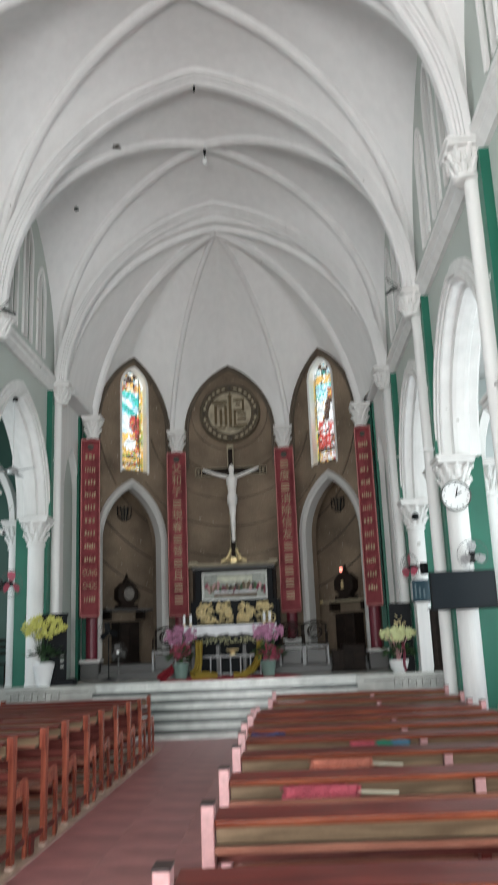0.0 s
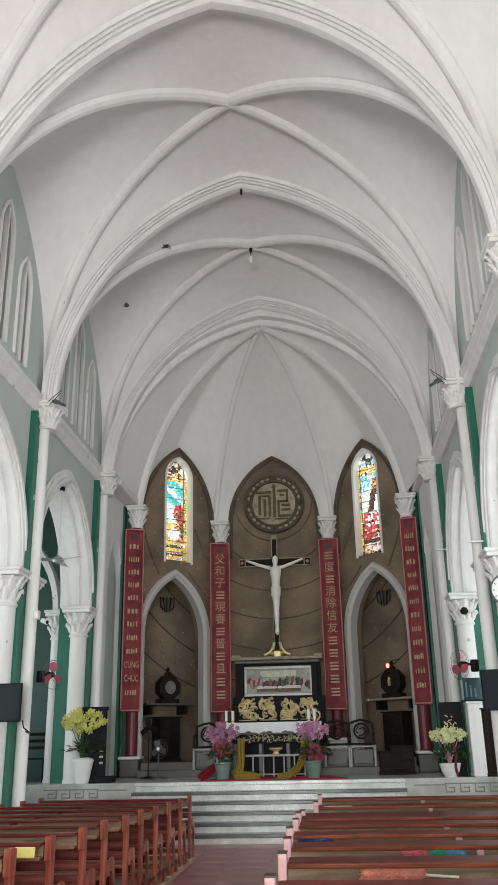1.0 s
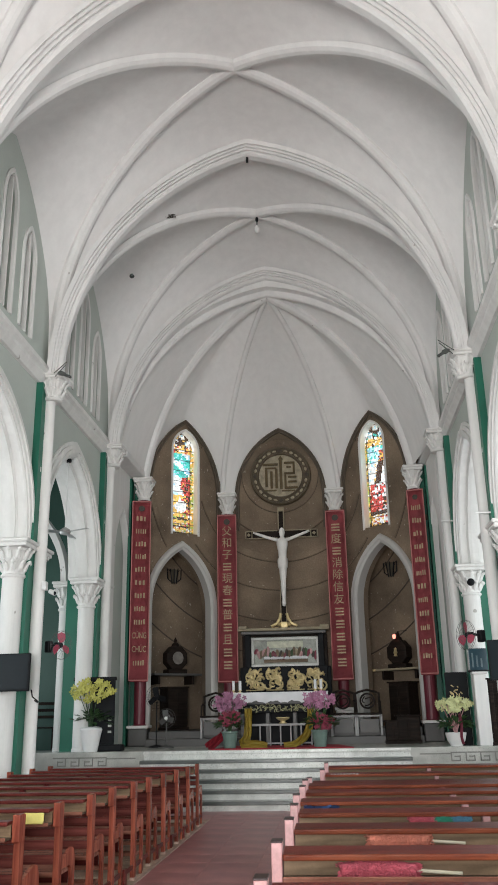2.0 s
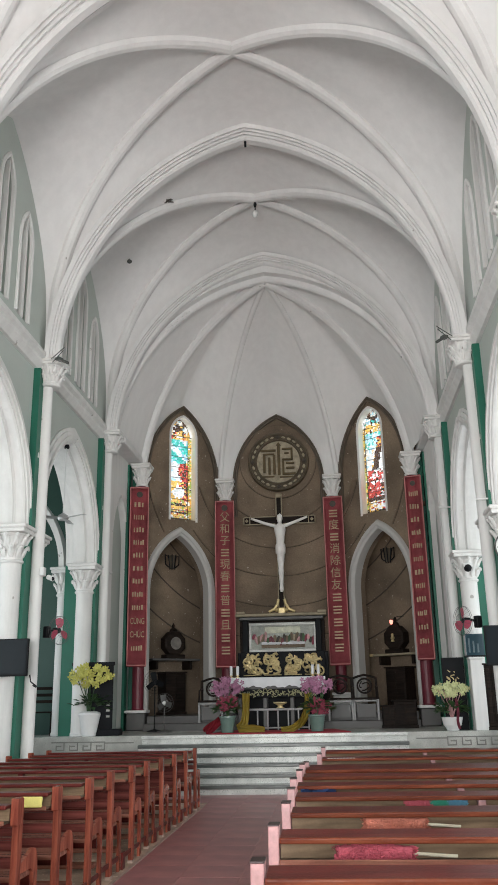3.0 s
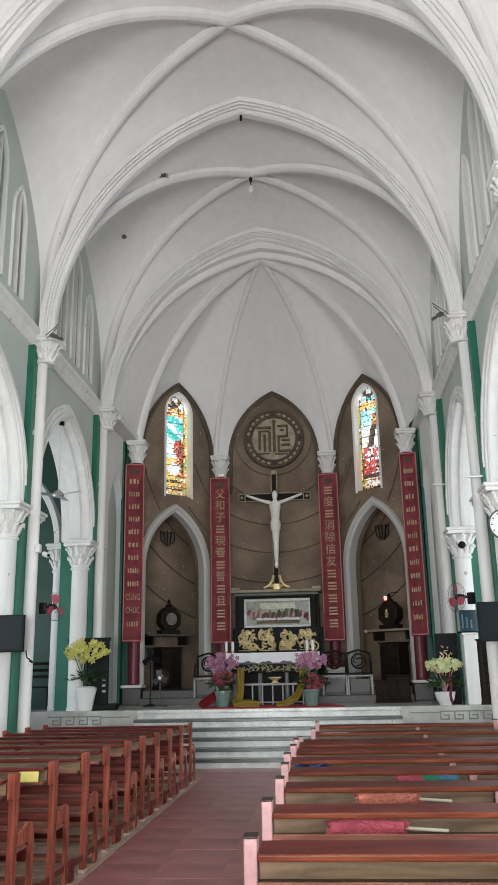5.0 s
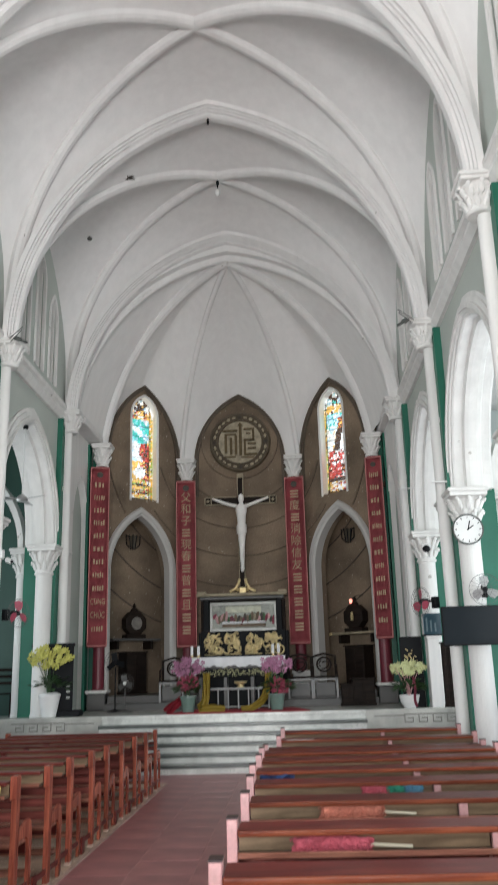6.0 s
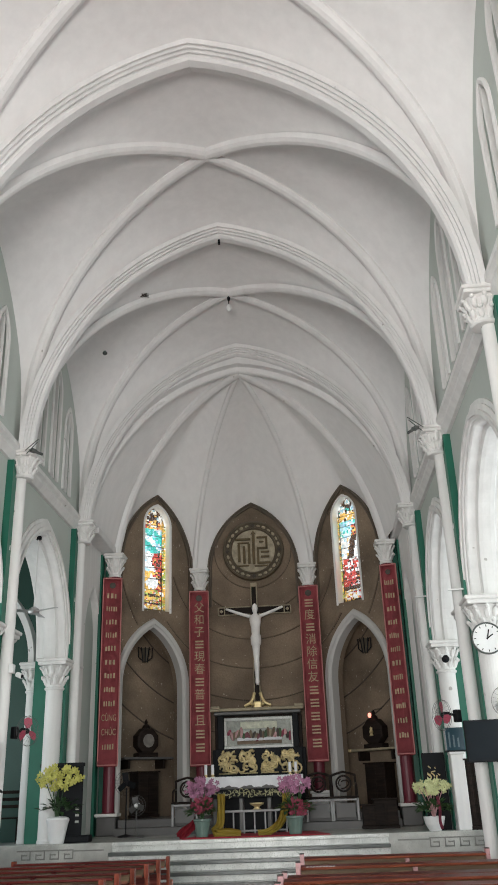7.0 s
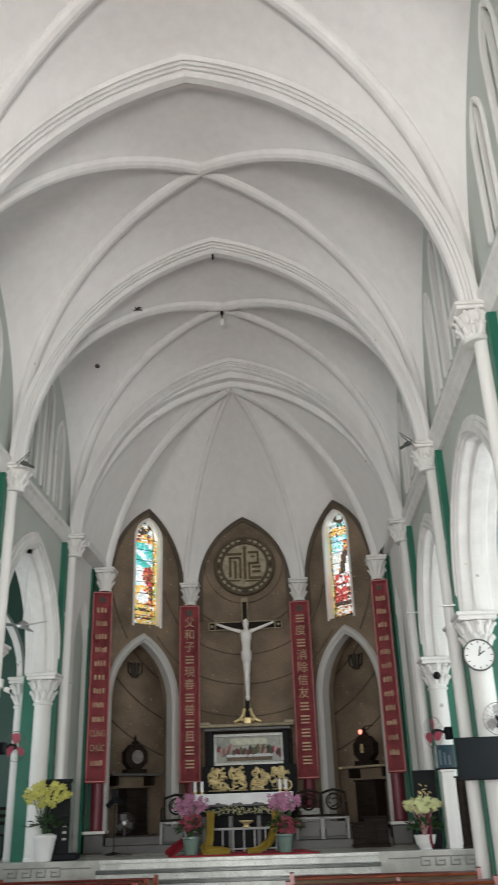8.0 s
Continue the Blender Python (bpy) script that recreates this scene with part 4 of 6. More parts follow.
for k, (w, a, b, d, L, pk) in enumerate(apse_walls):
    if k == 1:
        continue
    sgn = -1 if k == 0 else 1
    rng = random.Random(11 + k)
    n_in = Vector((d.y, -d.x, 0))
    wc = L / 2 + (0.03 if sgn < 0 else -0.03)
    base = Vector((*a, 0)) + d * wc - n_in * 0.20
    daylight("stained_glass_light", base - n_in * 0.45 + Vector((0, 0, 7.1)), base + n_in * 3 + Vector((0, 0, 6.6)), 1.3, 3.2, 58, (0.98, 1.0, 0.98))
    win = structure(new("window_%d" % (1 if sgn < 0 else 2)), "tall lancet window of bright stained glass", "window")
    # grid of leaded quarries, jittered
    nx, nz = 13, 58
    z0, zs, zp = WIN_L
    grid = {}
    for i in range(nx + 1):
        for j in range(nz + 1):
            s = -0.36 + 0.72 * i / nx
            z = z0 + (zp - z0) * j / nz
            if 0 < i < nx:
                s += rng.uniform(-0.018, 0.018)
            if 0 < j < nz:
                z += rng.uniform(-0.016, 0.016)
            grid[i, j] = (s, z)
    mats = (G_CLEAR, G_TEAL, G_RED, G_GOLD, G_LEAD, G_BLUE, G_GREEN)
    bm = bmesh.new()
    for i in range(nx):
        for j in range(nz):
            c = [grid[i, j], grid[i + 1, j], grid[i + 1, j + 1], grid[i, j + 1]]
            halves = [c] if rng.random() < 0.65 else [[c[0], c[1], c[2]], [c[0], c[2], c[3]]]
            for h in halves:
                ms, mz = sum(q[0] for q in h) / len(h), sum(q[1] for q in h) / len(h)
                if mz > zs and abs(ms) > 0.36 - (mz - zs) * 0.5:
                    continue
                f = bm.faces.new([bm.verts.new(base + d * (ms + (q[0] - ms) * 0.985) + Vector((0, 0, mz + (q[1] - mz) * 0.985))) for q in h])
                f.material_index = (pane_west if sgn < 0 else pane_east)((ms + 0.36) / 0.72, (mz - z0) / (zp - z0), rng)
    ob = part("stained_glass", bm, mats[0], win, "jewel coloured leaded glass")
    for m in mats[1:]:
        ob.data.materials.append(m)
    tagged(ob, kind="stuff")
    bm = bmesh.new()
    for j in range(0, nz + 1, 6):
        box(bm, -0.36, 0.36, -0.008, 0.008, z0 + (zp - z0) * j / nz - 0.006, z0 + (zp - z0) * j / nz + 0.006)
    for s in (-0.30, 0.25):
        box(bm, s - 0.006, s + 0.006, -0.01, 0.01, z0, zs + 0.3)
    mw = Matrix.Translation(base) @ Matrix(((d.x, -n_in.x, 0, 0), (d.y, -n_in.y, 0, 0), (0, 0, 1, 0), (0, 0, 0, 1)))
    bm.transform(mw)
    part("lead_bars", bm, LEAD, win, "dark lead bars")
    bm = bmesh.new()
    fr = Vector((*a, 0)) + d * wc + n_in * 0.0
    ring = [fr + d * -0.40 + Vector((0, 0, z0 - 0.04))] + [fr + d * s + Vector((0, 0, zs - 0.02 + z)) for s, z in arch(0.40, 0.56, 10)] + [fr + d * 0.40 + Vector((0, 0, z0 - 0.04))]
    sweep(bm, ring, [(-0.045, -0.24), (-0.045, 0.004), (0.0, 0.014), (0.012, 0.012), (0.012, -0.24)], n_in)
    part("window_frame", bm, WHITE, win, "white painted splayed window reveal")
    # pointed doorway: grey surround and the niche behind it
    bm = bmesh.new()
    dc = Vector((*a, 0)) + d * (L / 2 + DOFF * sgn)
    ring = [dc + d * -0.84 + Vector((0, 0, PLAT))] + [dc + d * s + Vector((0, 0, 4.00 + z)) for s, z in arch(0.84, 1.40, 14)] + [dc + d * 0.84 + Vector((0, 0, PLAT))]
    sweep(bm, ring, [(-0.03, -0.22), (-0.03, 0.02), (0.02, 0.05), (0.04, 0.08), (0.12, 0.08), (0.15, 0.04), (0.16, 0.0), (0.0, 0.0), (0.0, -0.22)], n_in)
    structure(part("doorway_%d" % (1 if sgn < 0 else 2), bm, GREY), "grey moulded pointed doorway into a side altar niche", "doorway")
    # niche shell
    mw = Matrix.Translation(dc) @ Matrix(((d.x, -n_in.x, 0, 0), (d.y, -n_in.y, 0, 0), (0, 0, 1, 0), (0, 0, 0, 1)))
    bm = bmesh.new()
    for q in ((-1.35, 1.35, 0.95, 1.05, 0.7, 5.75), (-1.45, -1.35, 0.2, 1.05, 0.7, 5.75), (1.35, 1.45, 0.2, 1.05, 0.7, 5.75), (-1.45, 1.45, 0.2, 1.05, 5.75, 5.85)):
        box(bm, *q, 0, 1, mw)
    niche = structure(part("wall_niche_%d" % (1 if sgn < 0 else 2), bm, BROWN), "brown roughcast niche wall", "wall")
    bm = bmesh.new()
    for R in (3.1, 3.9, 4.7):
        prev = None
        for i in range(181):
            ang = math.pi + math.pi * i / 180
            s = R * math.cos(ang) - sgn * (CX + L / 2)
            z = 7.36 + R * math.sin(ang)
            cur = None
            if abs(s) < 1.32 and 1.2 < z < 5.6:
                rad = Vector((math.cos(ang), math.sin(ang)))
                cur = [bm.verts.new(mw @ Vector((s + rad.x * q, 0.95 - h, z + rad.y * q))) for q, h in ((-0.018, 0), (-0.012, 0.012), (0.012, 0.012), (0.018, 0))]
                if prev:
                    for j in range(3):
                        bm.faces.new((prev[j], prev[j + 1], cur[j + 1], cur[j]))
            prev = cur
    part("curved_joint", bm, JOINT, niche, "dark curved joints with edge shade in the colour")

# ---------------------------------------------------------------- pews


# left post wood, lightened so that its colour carries the light on that side
POST_LEFT = wood("red_orange_post_wood", (0.14, 0.032, 0.022), (0.40, 0.115, 0.068), 0.22, 0.25, (12, 12, 1.6))


def pew(sgn, length, post_mat, label):
    """A bench whose back carries a sloping book ledge over an open shelf; seat, end frames and kneeler; the aisle end is at x = 0."""
    p = thing("pew", label, "pew", group="pews beside the aisle")
    X = lambda a, b: sorted((sgn * a, sgn * b))
    H, front = 0.90, -0.22 if sgn > 0 else -0.15
    tilt = Matrix.Translation((0, front, H)) @ Matrix.Rotation(radians(2.5 if sgn > 0 else 0), 4, "X")
    part("book_ledge", boxed(*X(0.056, length - 0.056), 0.014, 0.22 if sgn > 0 else 0.13, -0.022, 0.0, 0.004, 2, tilt), PEW_RED, p)
    part("ledge_edge", boxed(*X(0.056, length - 0.056), -0.006, 0.014, -0.026, 0.002, 0.008, 3, tilt), PEW_EDGE if sgn > 0 else PEW_RED, p, "rounded ledge edge")
    part("back_panel", boxed(*X(0.056, length - 0.056), front + 0.07, front + 0.084, H - 0.10, H - 0.018), PEW_TAN, p, "tan plywood back panel")
    part("book_shelf", boxed(*X(0.056, length - 0.056), front - 0.015, 0.012, H - 0.112, H - 0.096, 0.004), PEW_SHELF, p, "brown book shelf with shade in its colour")
    part("shelf_lip", boxed(*X(0.056, length - 0.056), front - 0.027, front - 0.015, H - 0.116, H - 0.088, 0.004), PEW_SEAT, p)
    for z0, z1 in ((0.51, 0.575), (0.61, 0.675), (0.70, 0.75)):
        part("back_slat", boxed(*X(0.03, length - 0.03), -0.005, 0.02, z0, z1, 0.004), PEW_SLAT, p)
    part("seat", boxed(*X(0.03, length - 0.03), 0.02, 0.40, 0.42, 0.455, 0.01, 2), PEW_SEAT, p)
    part("seat_rail", boxed(*X(0.05, length - 0.05), 0.34, 0.365, 0.33, 0.42, 0.004), PEW_RED, p)
    part("kneeler", boxed(*X(0.06, length - 0.06), -0.42, -0.28, 0.16, 0.20, 0.012, 2), PEW_SEAT, p)
    mid = 1.245 if sgn > 0 else length / 2
    part("shelf_divider", boxed(*X(mid, mid + 0.05), front + 0.005, front + 0.08, H - 0.098, H - 0.016, 0.004), post_mat if sgn > 0 else PEW_RED, p)
    for x in (0.0, mid, length - 0.055):
        end = x != mid
        a, b = X(x, x + (0.042 if sgn < 0 else 0.052))
        if sgn < 0:
            f = part("end_frame" if end else "middle_frame", boxed(a, b, -0.06, 0.03, 0.0, H + (0.03 if end else -0.03), 0.005, 2), post_mat if end else PEW_RED, p)
            if end:
                part("post_cap", boxed(a - 0.007, b + 0.003, -0.085, 0.015, H - 0.13, H + 0.036, 0.008, 2), post_mat, f)
                part("post_foot", boxed(a - 0.006, b + 0.006, -0.068, 0.04, 0.0, 0.03, 0.004), CURB, f, "pale scuffed foot")
        else:
            f = part("end_frame" if end else "middle_frame", boxed(a, b, -0.185, -0.095, 0.0, H + (0.048 if end else -0.03), 0.006, 2), post_mat if end else PEW_RED, p)
            if end:
                part("post_cap", boxed(a - 0.002, b + 0.002, -0.187, -0.093, H + 0.046, H + 0.056, 0.004, 2), PEW_DARK, f, "dark painted top")
                part("side_board", boxed(a + 0.006, b - 0.006, -0.095, 0.03, 0.0, H - 0.02, 0.004), PEW_RED, f)
        # curved arm and front leg
        bm = bmesh.new()
        prof = [(0.30, 0.0), (0.36, 0.0), (0.37, 0.30), (0.375, 0.44), (0.36, 0.53), (0.33, 0.575), (0.28, 0.59), (0.20, 0.57), (0.045, 0.53), (0.045, 0.47), (0.24, 0.47), (0.29, 0.44), (0.31, 0.34)]
        lo = [bm.verts.new((a + 0.008, y, z)) for y, z in prof]
        hi = [bm.verts.new((b - 0.008, y, z)) for y, z in prof]
        bm.faces.new(lo)
        bm.faces.new(hi[::-1])
        for j in range(len(prof)):
            i = (j + 1) % len(prof)
            bm.faces.new((lo[j], lo[i], hi[i], hi[j]))
        # left arms take the lightened post wood to look lit
        part("arm", bm, POST_LEFT if sgn < 0 else PEW_RED, f)
        part("kneeler_leg", boxed(a + 0.01, b - 0.01, -0.40, -0.30, 0.0, 0.16, 0.004), PEW_RED, f)
        part("stretcher", boxed(a + 0.012, b - 0.012, -0.38, 0.36, 0.10, 0.145, 0.004), PEW_RED, f)
    return p


LEFT_Y = [6.50 + 0.788 * k for k in range(-4, 9)]
# the benches by the aisle's other side: ledge edge, aisle end, height against the nearest
RIGHT = [(2.40, 0.775, 1.0), (3.33, 0.816, 1.0), (4.25, 0.814, 1.0), (5.12, 0.826, 1.0), (5.94, 0.815, 0.995), (6.72, 0.792, 0.988), (7.50, 0.808, 0.985),
         (8.22, 0.806, 0.98), (8.90, 0.822, 0.95), (9.85, 0.938, 0.965), (10.95, 0.969, 0.975)]
jig = random.Random(3)
first = pew(-1, 2.25, POST_LEFT, "red-brown varnished wooden pew with orange end posts")
first.matrix_world = pose(-0.895, LEFT_Y[0], 0)
for y in LEFT_Y[1:]:
    # towards the steps the old benches are lower, row by row
    low = Matrix.Diagonal((1, 1, min(1.0, 1 - 0.0150 * (y - 6.2)), 1))
    copy_thing(first, pose(-0.895 + jig.uniform(-0.02, 0.02), y + jig.uniform(-0.015, 0.015), 0, 0, 0, jig.uniform(-0.4, 0.4)) @ low)
second = pew(1, 2.25, PEW_PINK, "red-brown varnished wooden pew with pale pink end posts")
second.matrix_world = pose(RIGHT[0][1], RIGHT[0][0] + 0.22, 0)
for y, x, k in RIGHT[1:]:
    copy_thing(second, pose(x, y + 0.22, 0, 0, 0, jig.uniform(-0.4, 0.4)) @ Matrix.Diagonal((1, 1, k, 1)))

structure(part("floor_edging", boxed(-0.875, -0.842, 2.6, 13.6, -0.02, 0.007, 0.002), CURB), "pale worn edging along the pews beside the aisle", "floor")
structure(part("floor_under_pews", boxed(-3.25, -0.876, 2.6, 13.6, -0.02, 0.005, 0.001), UNDER), "tan worn floor under the pews", "floor")


# ---------------------------------------------------------------- banners on the apse pillars
def lettering(ch, size, parent, at):
    """One written character as a thin raised mesh, upright and facing the nave."""
    c = bpy.data.curves.new("lettering", "FONT")
    c.body, c.size, c.extrude, c.align_x, c.align_y = ch, size, 0.004, "CENTER", "CENTER"
    tmp = bpy.data.objects.new("lettering", c)
    scene.collection.objects.link(tmp)
    me = bpy.data.meshes.new_from_object(tmp.evaluated_get(bpy.context.evaluated_depsgraph_get()))
    bpy.data.objects.remove(tmp)
    bpy.data.curves.remove(c)
    me.materials.clear()
    me.materials.append(INK)
    ob = new("lettering", me)
    ob.parent = parent
    ob.matrix_basis = Matrix.Translation(at) @ Matrix.Rotation(radians(90), 4, "X") @ Matrix.Diagonal((0.6 if len(ch) > 1 else 1, 1, 1, 1))
    ob["label"] = "faded gold character"
    return ob


def banner(x, y, z0, z1, w, turn_deg, count, label, cramped=False, words=""):
    b = thing("hanging_banner", label, "banner", pose(x, y, z0, 0, 0, turn_deg), group="red banners")
    rng = random.Random(int(abs(x) * 100) + (7 if x < 0 else 0))
    h = z1 - z0
    bm = bmesh.new()
    rows = []
    for i in range(31):
        z = h * i / 30
        wob = 0.012 * math.sin(z * 1.7 + x) + 0.03 * (1 - i / 30) ** 2
        rows.append([bm.verts.new((w * (j / 8 - 0.5), -wob - 0.008 * math.cos(j * 1.1 + z), z)) for j in range(9)])
    for r, s in zip(rows, rows[1:]):
        for j in range(8):
            bm.faces.new((r[j], r[j + 1], s[j + 1], s[j]))
    bmesh.ops.solidify(bm, geom=bm.faces[:], thickness=0.006)
    part("cloth", bm, BANNER, b, smooth=True)
    for s in (-1, 1):
        part("border", boxed(s * w / 2 - 0.012, s * w / 2 + 0.012, -0.034, 0.012, 0.02, h - 0.02, 0.003), BANNER_TRIM, b, "pale red border")
    for z in (0.02, h - 0.04):
        part("border", boxed(-w / 2, w / 2, -0.052 if z < 1 else -0.03, 0.012, z, z + 0.025, 0.003), BANNER_TRIM, b, "pale red border")
    bm = bmesh.new()
    lathe(bm, [(0.0, 0.0), (w * 0.14, 0.0), (w * 0.17, 0.008), (0.0, 0.012)], (0, 0, 0), 14, Matrix.Translation((0, -0.03, h - 0.20)) @ Matrix.Rotation(radians(90), 4, "X"))
    part("emblem", bm, BROWN_TRIM, b, "small dark lotus emblem")
    for k in range(count):
        zc = h - 0.45 - (h - 0.85) * k / (count - 1)
        s = min(0.115, (h - 0.9) / count * 0.38)
        d = 0.036 + 0.02 * (k / count) ** 2
        if cramped and x < 0 and k in (9, 10):
            lettering("CÙNG" if k == 9 else "CHÚC", 0.19, b, (0, -d, zc))
        elif cramped:
            # an unreadable word: a row of letter-sized bars
            cnt = rng.choice((3, 4, 4, 5))
            lw = w * 0.62 / cnt
            for q in range(cnt):
                xa = -w * 0.31 + lw * q
                lo = rng.choice(((-0.5, 0.5), (-0.5, 0.4), (-0.45, 0.62)))
                part("lettering_bar", boxed(xa + lw * 0.12, xa + lw * rng.uniform(0.5, 0.85), -d - 0.006, -d + 0.004, zc + s * lo[0], zc + s * lo[1]), INK, b, "faded gold lettering")
        elif k < len(words) and words[k] != " ":
            lettering(words[k], 0.265, b, (0, -d, zc))
        else:
            # an unreadable character: three plain bars
            ww = w * 0.22
            for q in range(3):
                zz = zc + s * (0.75 - 0.72 * q)
                part("lettering_bar", boxed(-ww, ww, -d - 0.006, -d + 0.004, zz - 0.016, zz + 0.018), INK, b, "faded gold lettering")
    return b


for sgn in (-1, 1):
    banner(sgn * 1.355, 20.20, 2.22, 6.30, 0.46, sgn * -6, 12, "long red cloth banner with faded gold characters", False, "父和子 現春 普 且" if sgn < 0 else " 度 消除信友")
    banner(sgn * 3.20, 18.76, 2.24, 6.38, 0.42 if sgn < 0 else 0.36, sgn * -16, 12, "long red cloth banner with crowded gold lettering", True)

# ---------------------------------------------------------------- crucifix, retable, altar
cr = thing("crucifix", "tall dark crucifix with gilt edges and an ivory figure", "crucifix")
YC = 20.36
part("upright", boxed(-0.055, 0.055, YC, YC + 0.07, 3.55, 6.42, 0.008), DARKWOOD, cr)
part("crossbeam", boxed(-0.86, 0.90, YC - 0.004, YC + 0.062, 5.70, 5.86, 0.008), DARKWOOD, cr)
for s in (-1, 1):
    part("gilt_edge", boxed(*sorted((s * 0.055, s * 0.085)), YC - 0.012, YC + 0.06, 5.90, 6.44, 0.006), GILT, cr, "gilt edge strip")
    part("gilt_edge", boxed(*sorted((s * 0.055, s * 0.078)), YC - 0.012, YC + 0.06, 3.6, 5.66, 0.006), GILT, cr, "gilt edge strip")
    part("gilt_edge", boxed(*sorted((s * 0.10, s * 0.88)), YC - 0.016, YC + 0.05, 5.86, 5.885, 0.005), GILT, cr, "gilt edge strip")
    part("gilt_edge", boxed(*sorted((s * 0.10, s * 0.88)), YC - 0.016, YC + 0.05, 5.675, 5.70, 0.005), GILT, cr, "gilt edge strip")
    for q in (0.725, 0.885):
        part("beam_end", boxed(*sorted((s * q, s * (q + 0.025))), YC - 0.018, YC + 0.055, 5.69, 5.875, 0.006), GILT, cr, "gilt beam end strip")
    part("beam_motif", boxed(-0.035, 0.035, YC - 0.02, YC - 0.002, -0.035, 0.035, 0.008, 1, Matrix.Translation((s * 0.818, 0, 5.78)) @ Matrix.Rotation(radians(45), 4, "Y")), GILT, cr, "small gilt diamond")
part("top_plate", boxed(-0.09, 0.09, YC - 0.02, YC + 0.05, 6.36, 6.47, 0.02), GILT, cr, "gilt top plate")
# scrolled foot
bm = bmesh.new()
for s in (-1, 1):
    tube(bm, [(s * 0.07, YC, 3.82), (s * 0.10, YC, 3.70), (s * 0.18, YC, 3.58), (s * 0.31, YC, 3.52), (s * 0.29, YC, 3.46), (s * 0.14, YC, 3.47)], 0.04, 8, 0.03)
    bmesh.ops.create_icosphere(bm, subdivisions=2, radius=0.05, matrix=Matrix.Translation((s * 0.12, YC - 0.02, 3.56)))
box(bm, -0.09, 0.09, YC - 0.05, YC + 0.06, 3.46, 3.62, 0.02)
part("scroll_foot", bm, GOLD, cr, "pale gilt scrolled foot")
# the carved figure, one plain mesh
bm = bmesh.new()
rings = [(3.98, 0.03), (4.05, 0.055), (4.14, 0.045), (4.36, 0.060), (4.50, 0.068), (4.56, 0.062), (4.78, 0.088), (4.90, 0.098), (4.92, 0.122), (5.06, 0.130), (5.14, 0.122), (5.17, 0.098), (5.34, 0.112), (5.50, 0.142), (5.60, 0.138), (5.65, 0.07), (5.69, 0.045), (5.72, 0.058), (5.80, 0.075), (5.88, 0.06), (5.93, 0.0)]
lathe(bm, [(r, z) for z, r in rings], (0.02, YC - 0.11, 0), 14)
for s in (-1, 1):
    tube(bm, [(0.02 + s * 0.10, YC - 0.11, 5.60), (s * 0.34, YC - 0.10, 5.68), (s * 0.56, YC - 0.07, 5.77), (s * 0.70, YC - 0.04, 5.83)], 0.045, 8, 0.028)
part("figure", bm, IVORY, cr, "plain ivory coloured carved figure", smooth=True)

rt = thing("retable", "dark wooden retable with a pale cornice shelf", "retable")
part("shelf", boxed(-1.10, 1.08, 19.95, 20.50, 3.38, 3.45, 0.02, 2), GILT, rt, "dull gilt cornice shelf")
part("shelf_moulding", boxed(-1.02, 1.0, 20.02, 20.50, 3.30, 3.38, 0.02, 2), STONE_GREY, rt)
for s in (-1, 1):
    part("shelf_end", boxed(*sorted((s * 0.86, s * 1.08)), 19.93, 20.1, 3.42, 3.50, 0.02), GILT, rt, "raised shelf end")
    part("side_post", boxed(*sorted((s * 0.80, s * 0.94)), 20.05, 20.45, 2.45, 3.30, 0.015), BLACK, rt, "black side post")
part("back_board", boxed(-1.02, 1.02, 20.30, 20.50, PLAT + 0.3, 3.30, 0.01), DARKWOOD, rt)
part("lower_case", boxed(-1.05, 1.08, 20.02, 20.32, PLAT + 0.3, 2.55, 0.015), BLACK, rt, "black lower case")

pic = thing("framed_picture", "framed relief picture in brown and red tones, pale frame", "picture")
part("panel", boxed(-0.76, 0.78, 20.22, 20.28, 2.60, 3.20, 0.004), mat("grey_green_picture_ground", (0.24, 0.26, 0.21), 0.35, 0, 0.5, 7, 0.1, 40), pic)
for q in ((-0.80, 0.82, 2.56, 2.63), (-0.80, 0.82, 3.18, 3.25), (-0.80, -0.73, 2.63, 3.18), (0.75, 0.82, 2.63, 3.18)):
    part("frame_bar", boxed(q[0], q[1], 20.19, 20.27, q[2], q[3], 0.012, 2), STONE, pic, "pale grey frame bar")
part("pale_table", boxed(-0.50, 0.54, 20.200, 20.225, 2.735, 2.80, 0.01), LINEN, pic, "pale band in the picture")
part("red_cloth_band", boxed(-0.50, 0.54, 20.205, 20.222, 2.66, 2.735, 0.01), BROWN, pic, "brown band in the picture")
part("bright_opening", boxed(-0.42, 0.44, 20.213, 20.222, 3.00, 3.15, 0.01), mat("pale_green_grey_paint", (0.55, 0.56, 0.42), 0.4, 0, 0.3, 9, 0.1, 60), pic, "pale band in the picture")
rng = random.Random(2)
for i in range(26):
    bm = bmesh.new()
    x, z = -0.68 + i * 0.0565, 2.86 + rng.uniform(-0.05, 0.07) - 0.05 * (abs(i - 12.5) < 2)
    bmesh.ops.create_icosphere(bm, subdivisions=2, radius=1.0, matrix=Matrix.Translation((x, 20.212, z)) @ Matrix.Rotation(rng.uniform(-0.5, 0.5), 4, "Y") @ Matrix.Diagonal((0.042, 0.014, rng.uniform(0.07, 0.13), 1)))
    part("relief_lump", bm, rng.choice((PETAL_RED, MAROON, GILT, LEAF, BROWN, BROWN_TRIM, PEW_PINK)), pic, "small plain coloured relief lump")

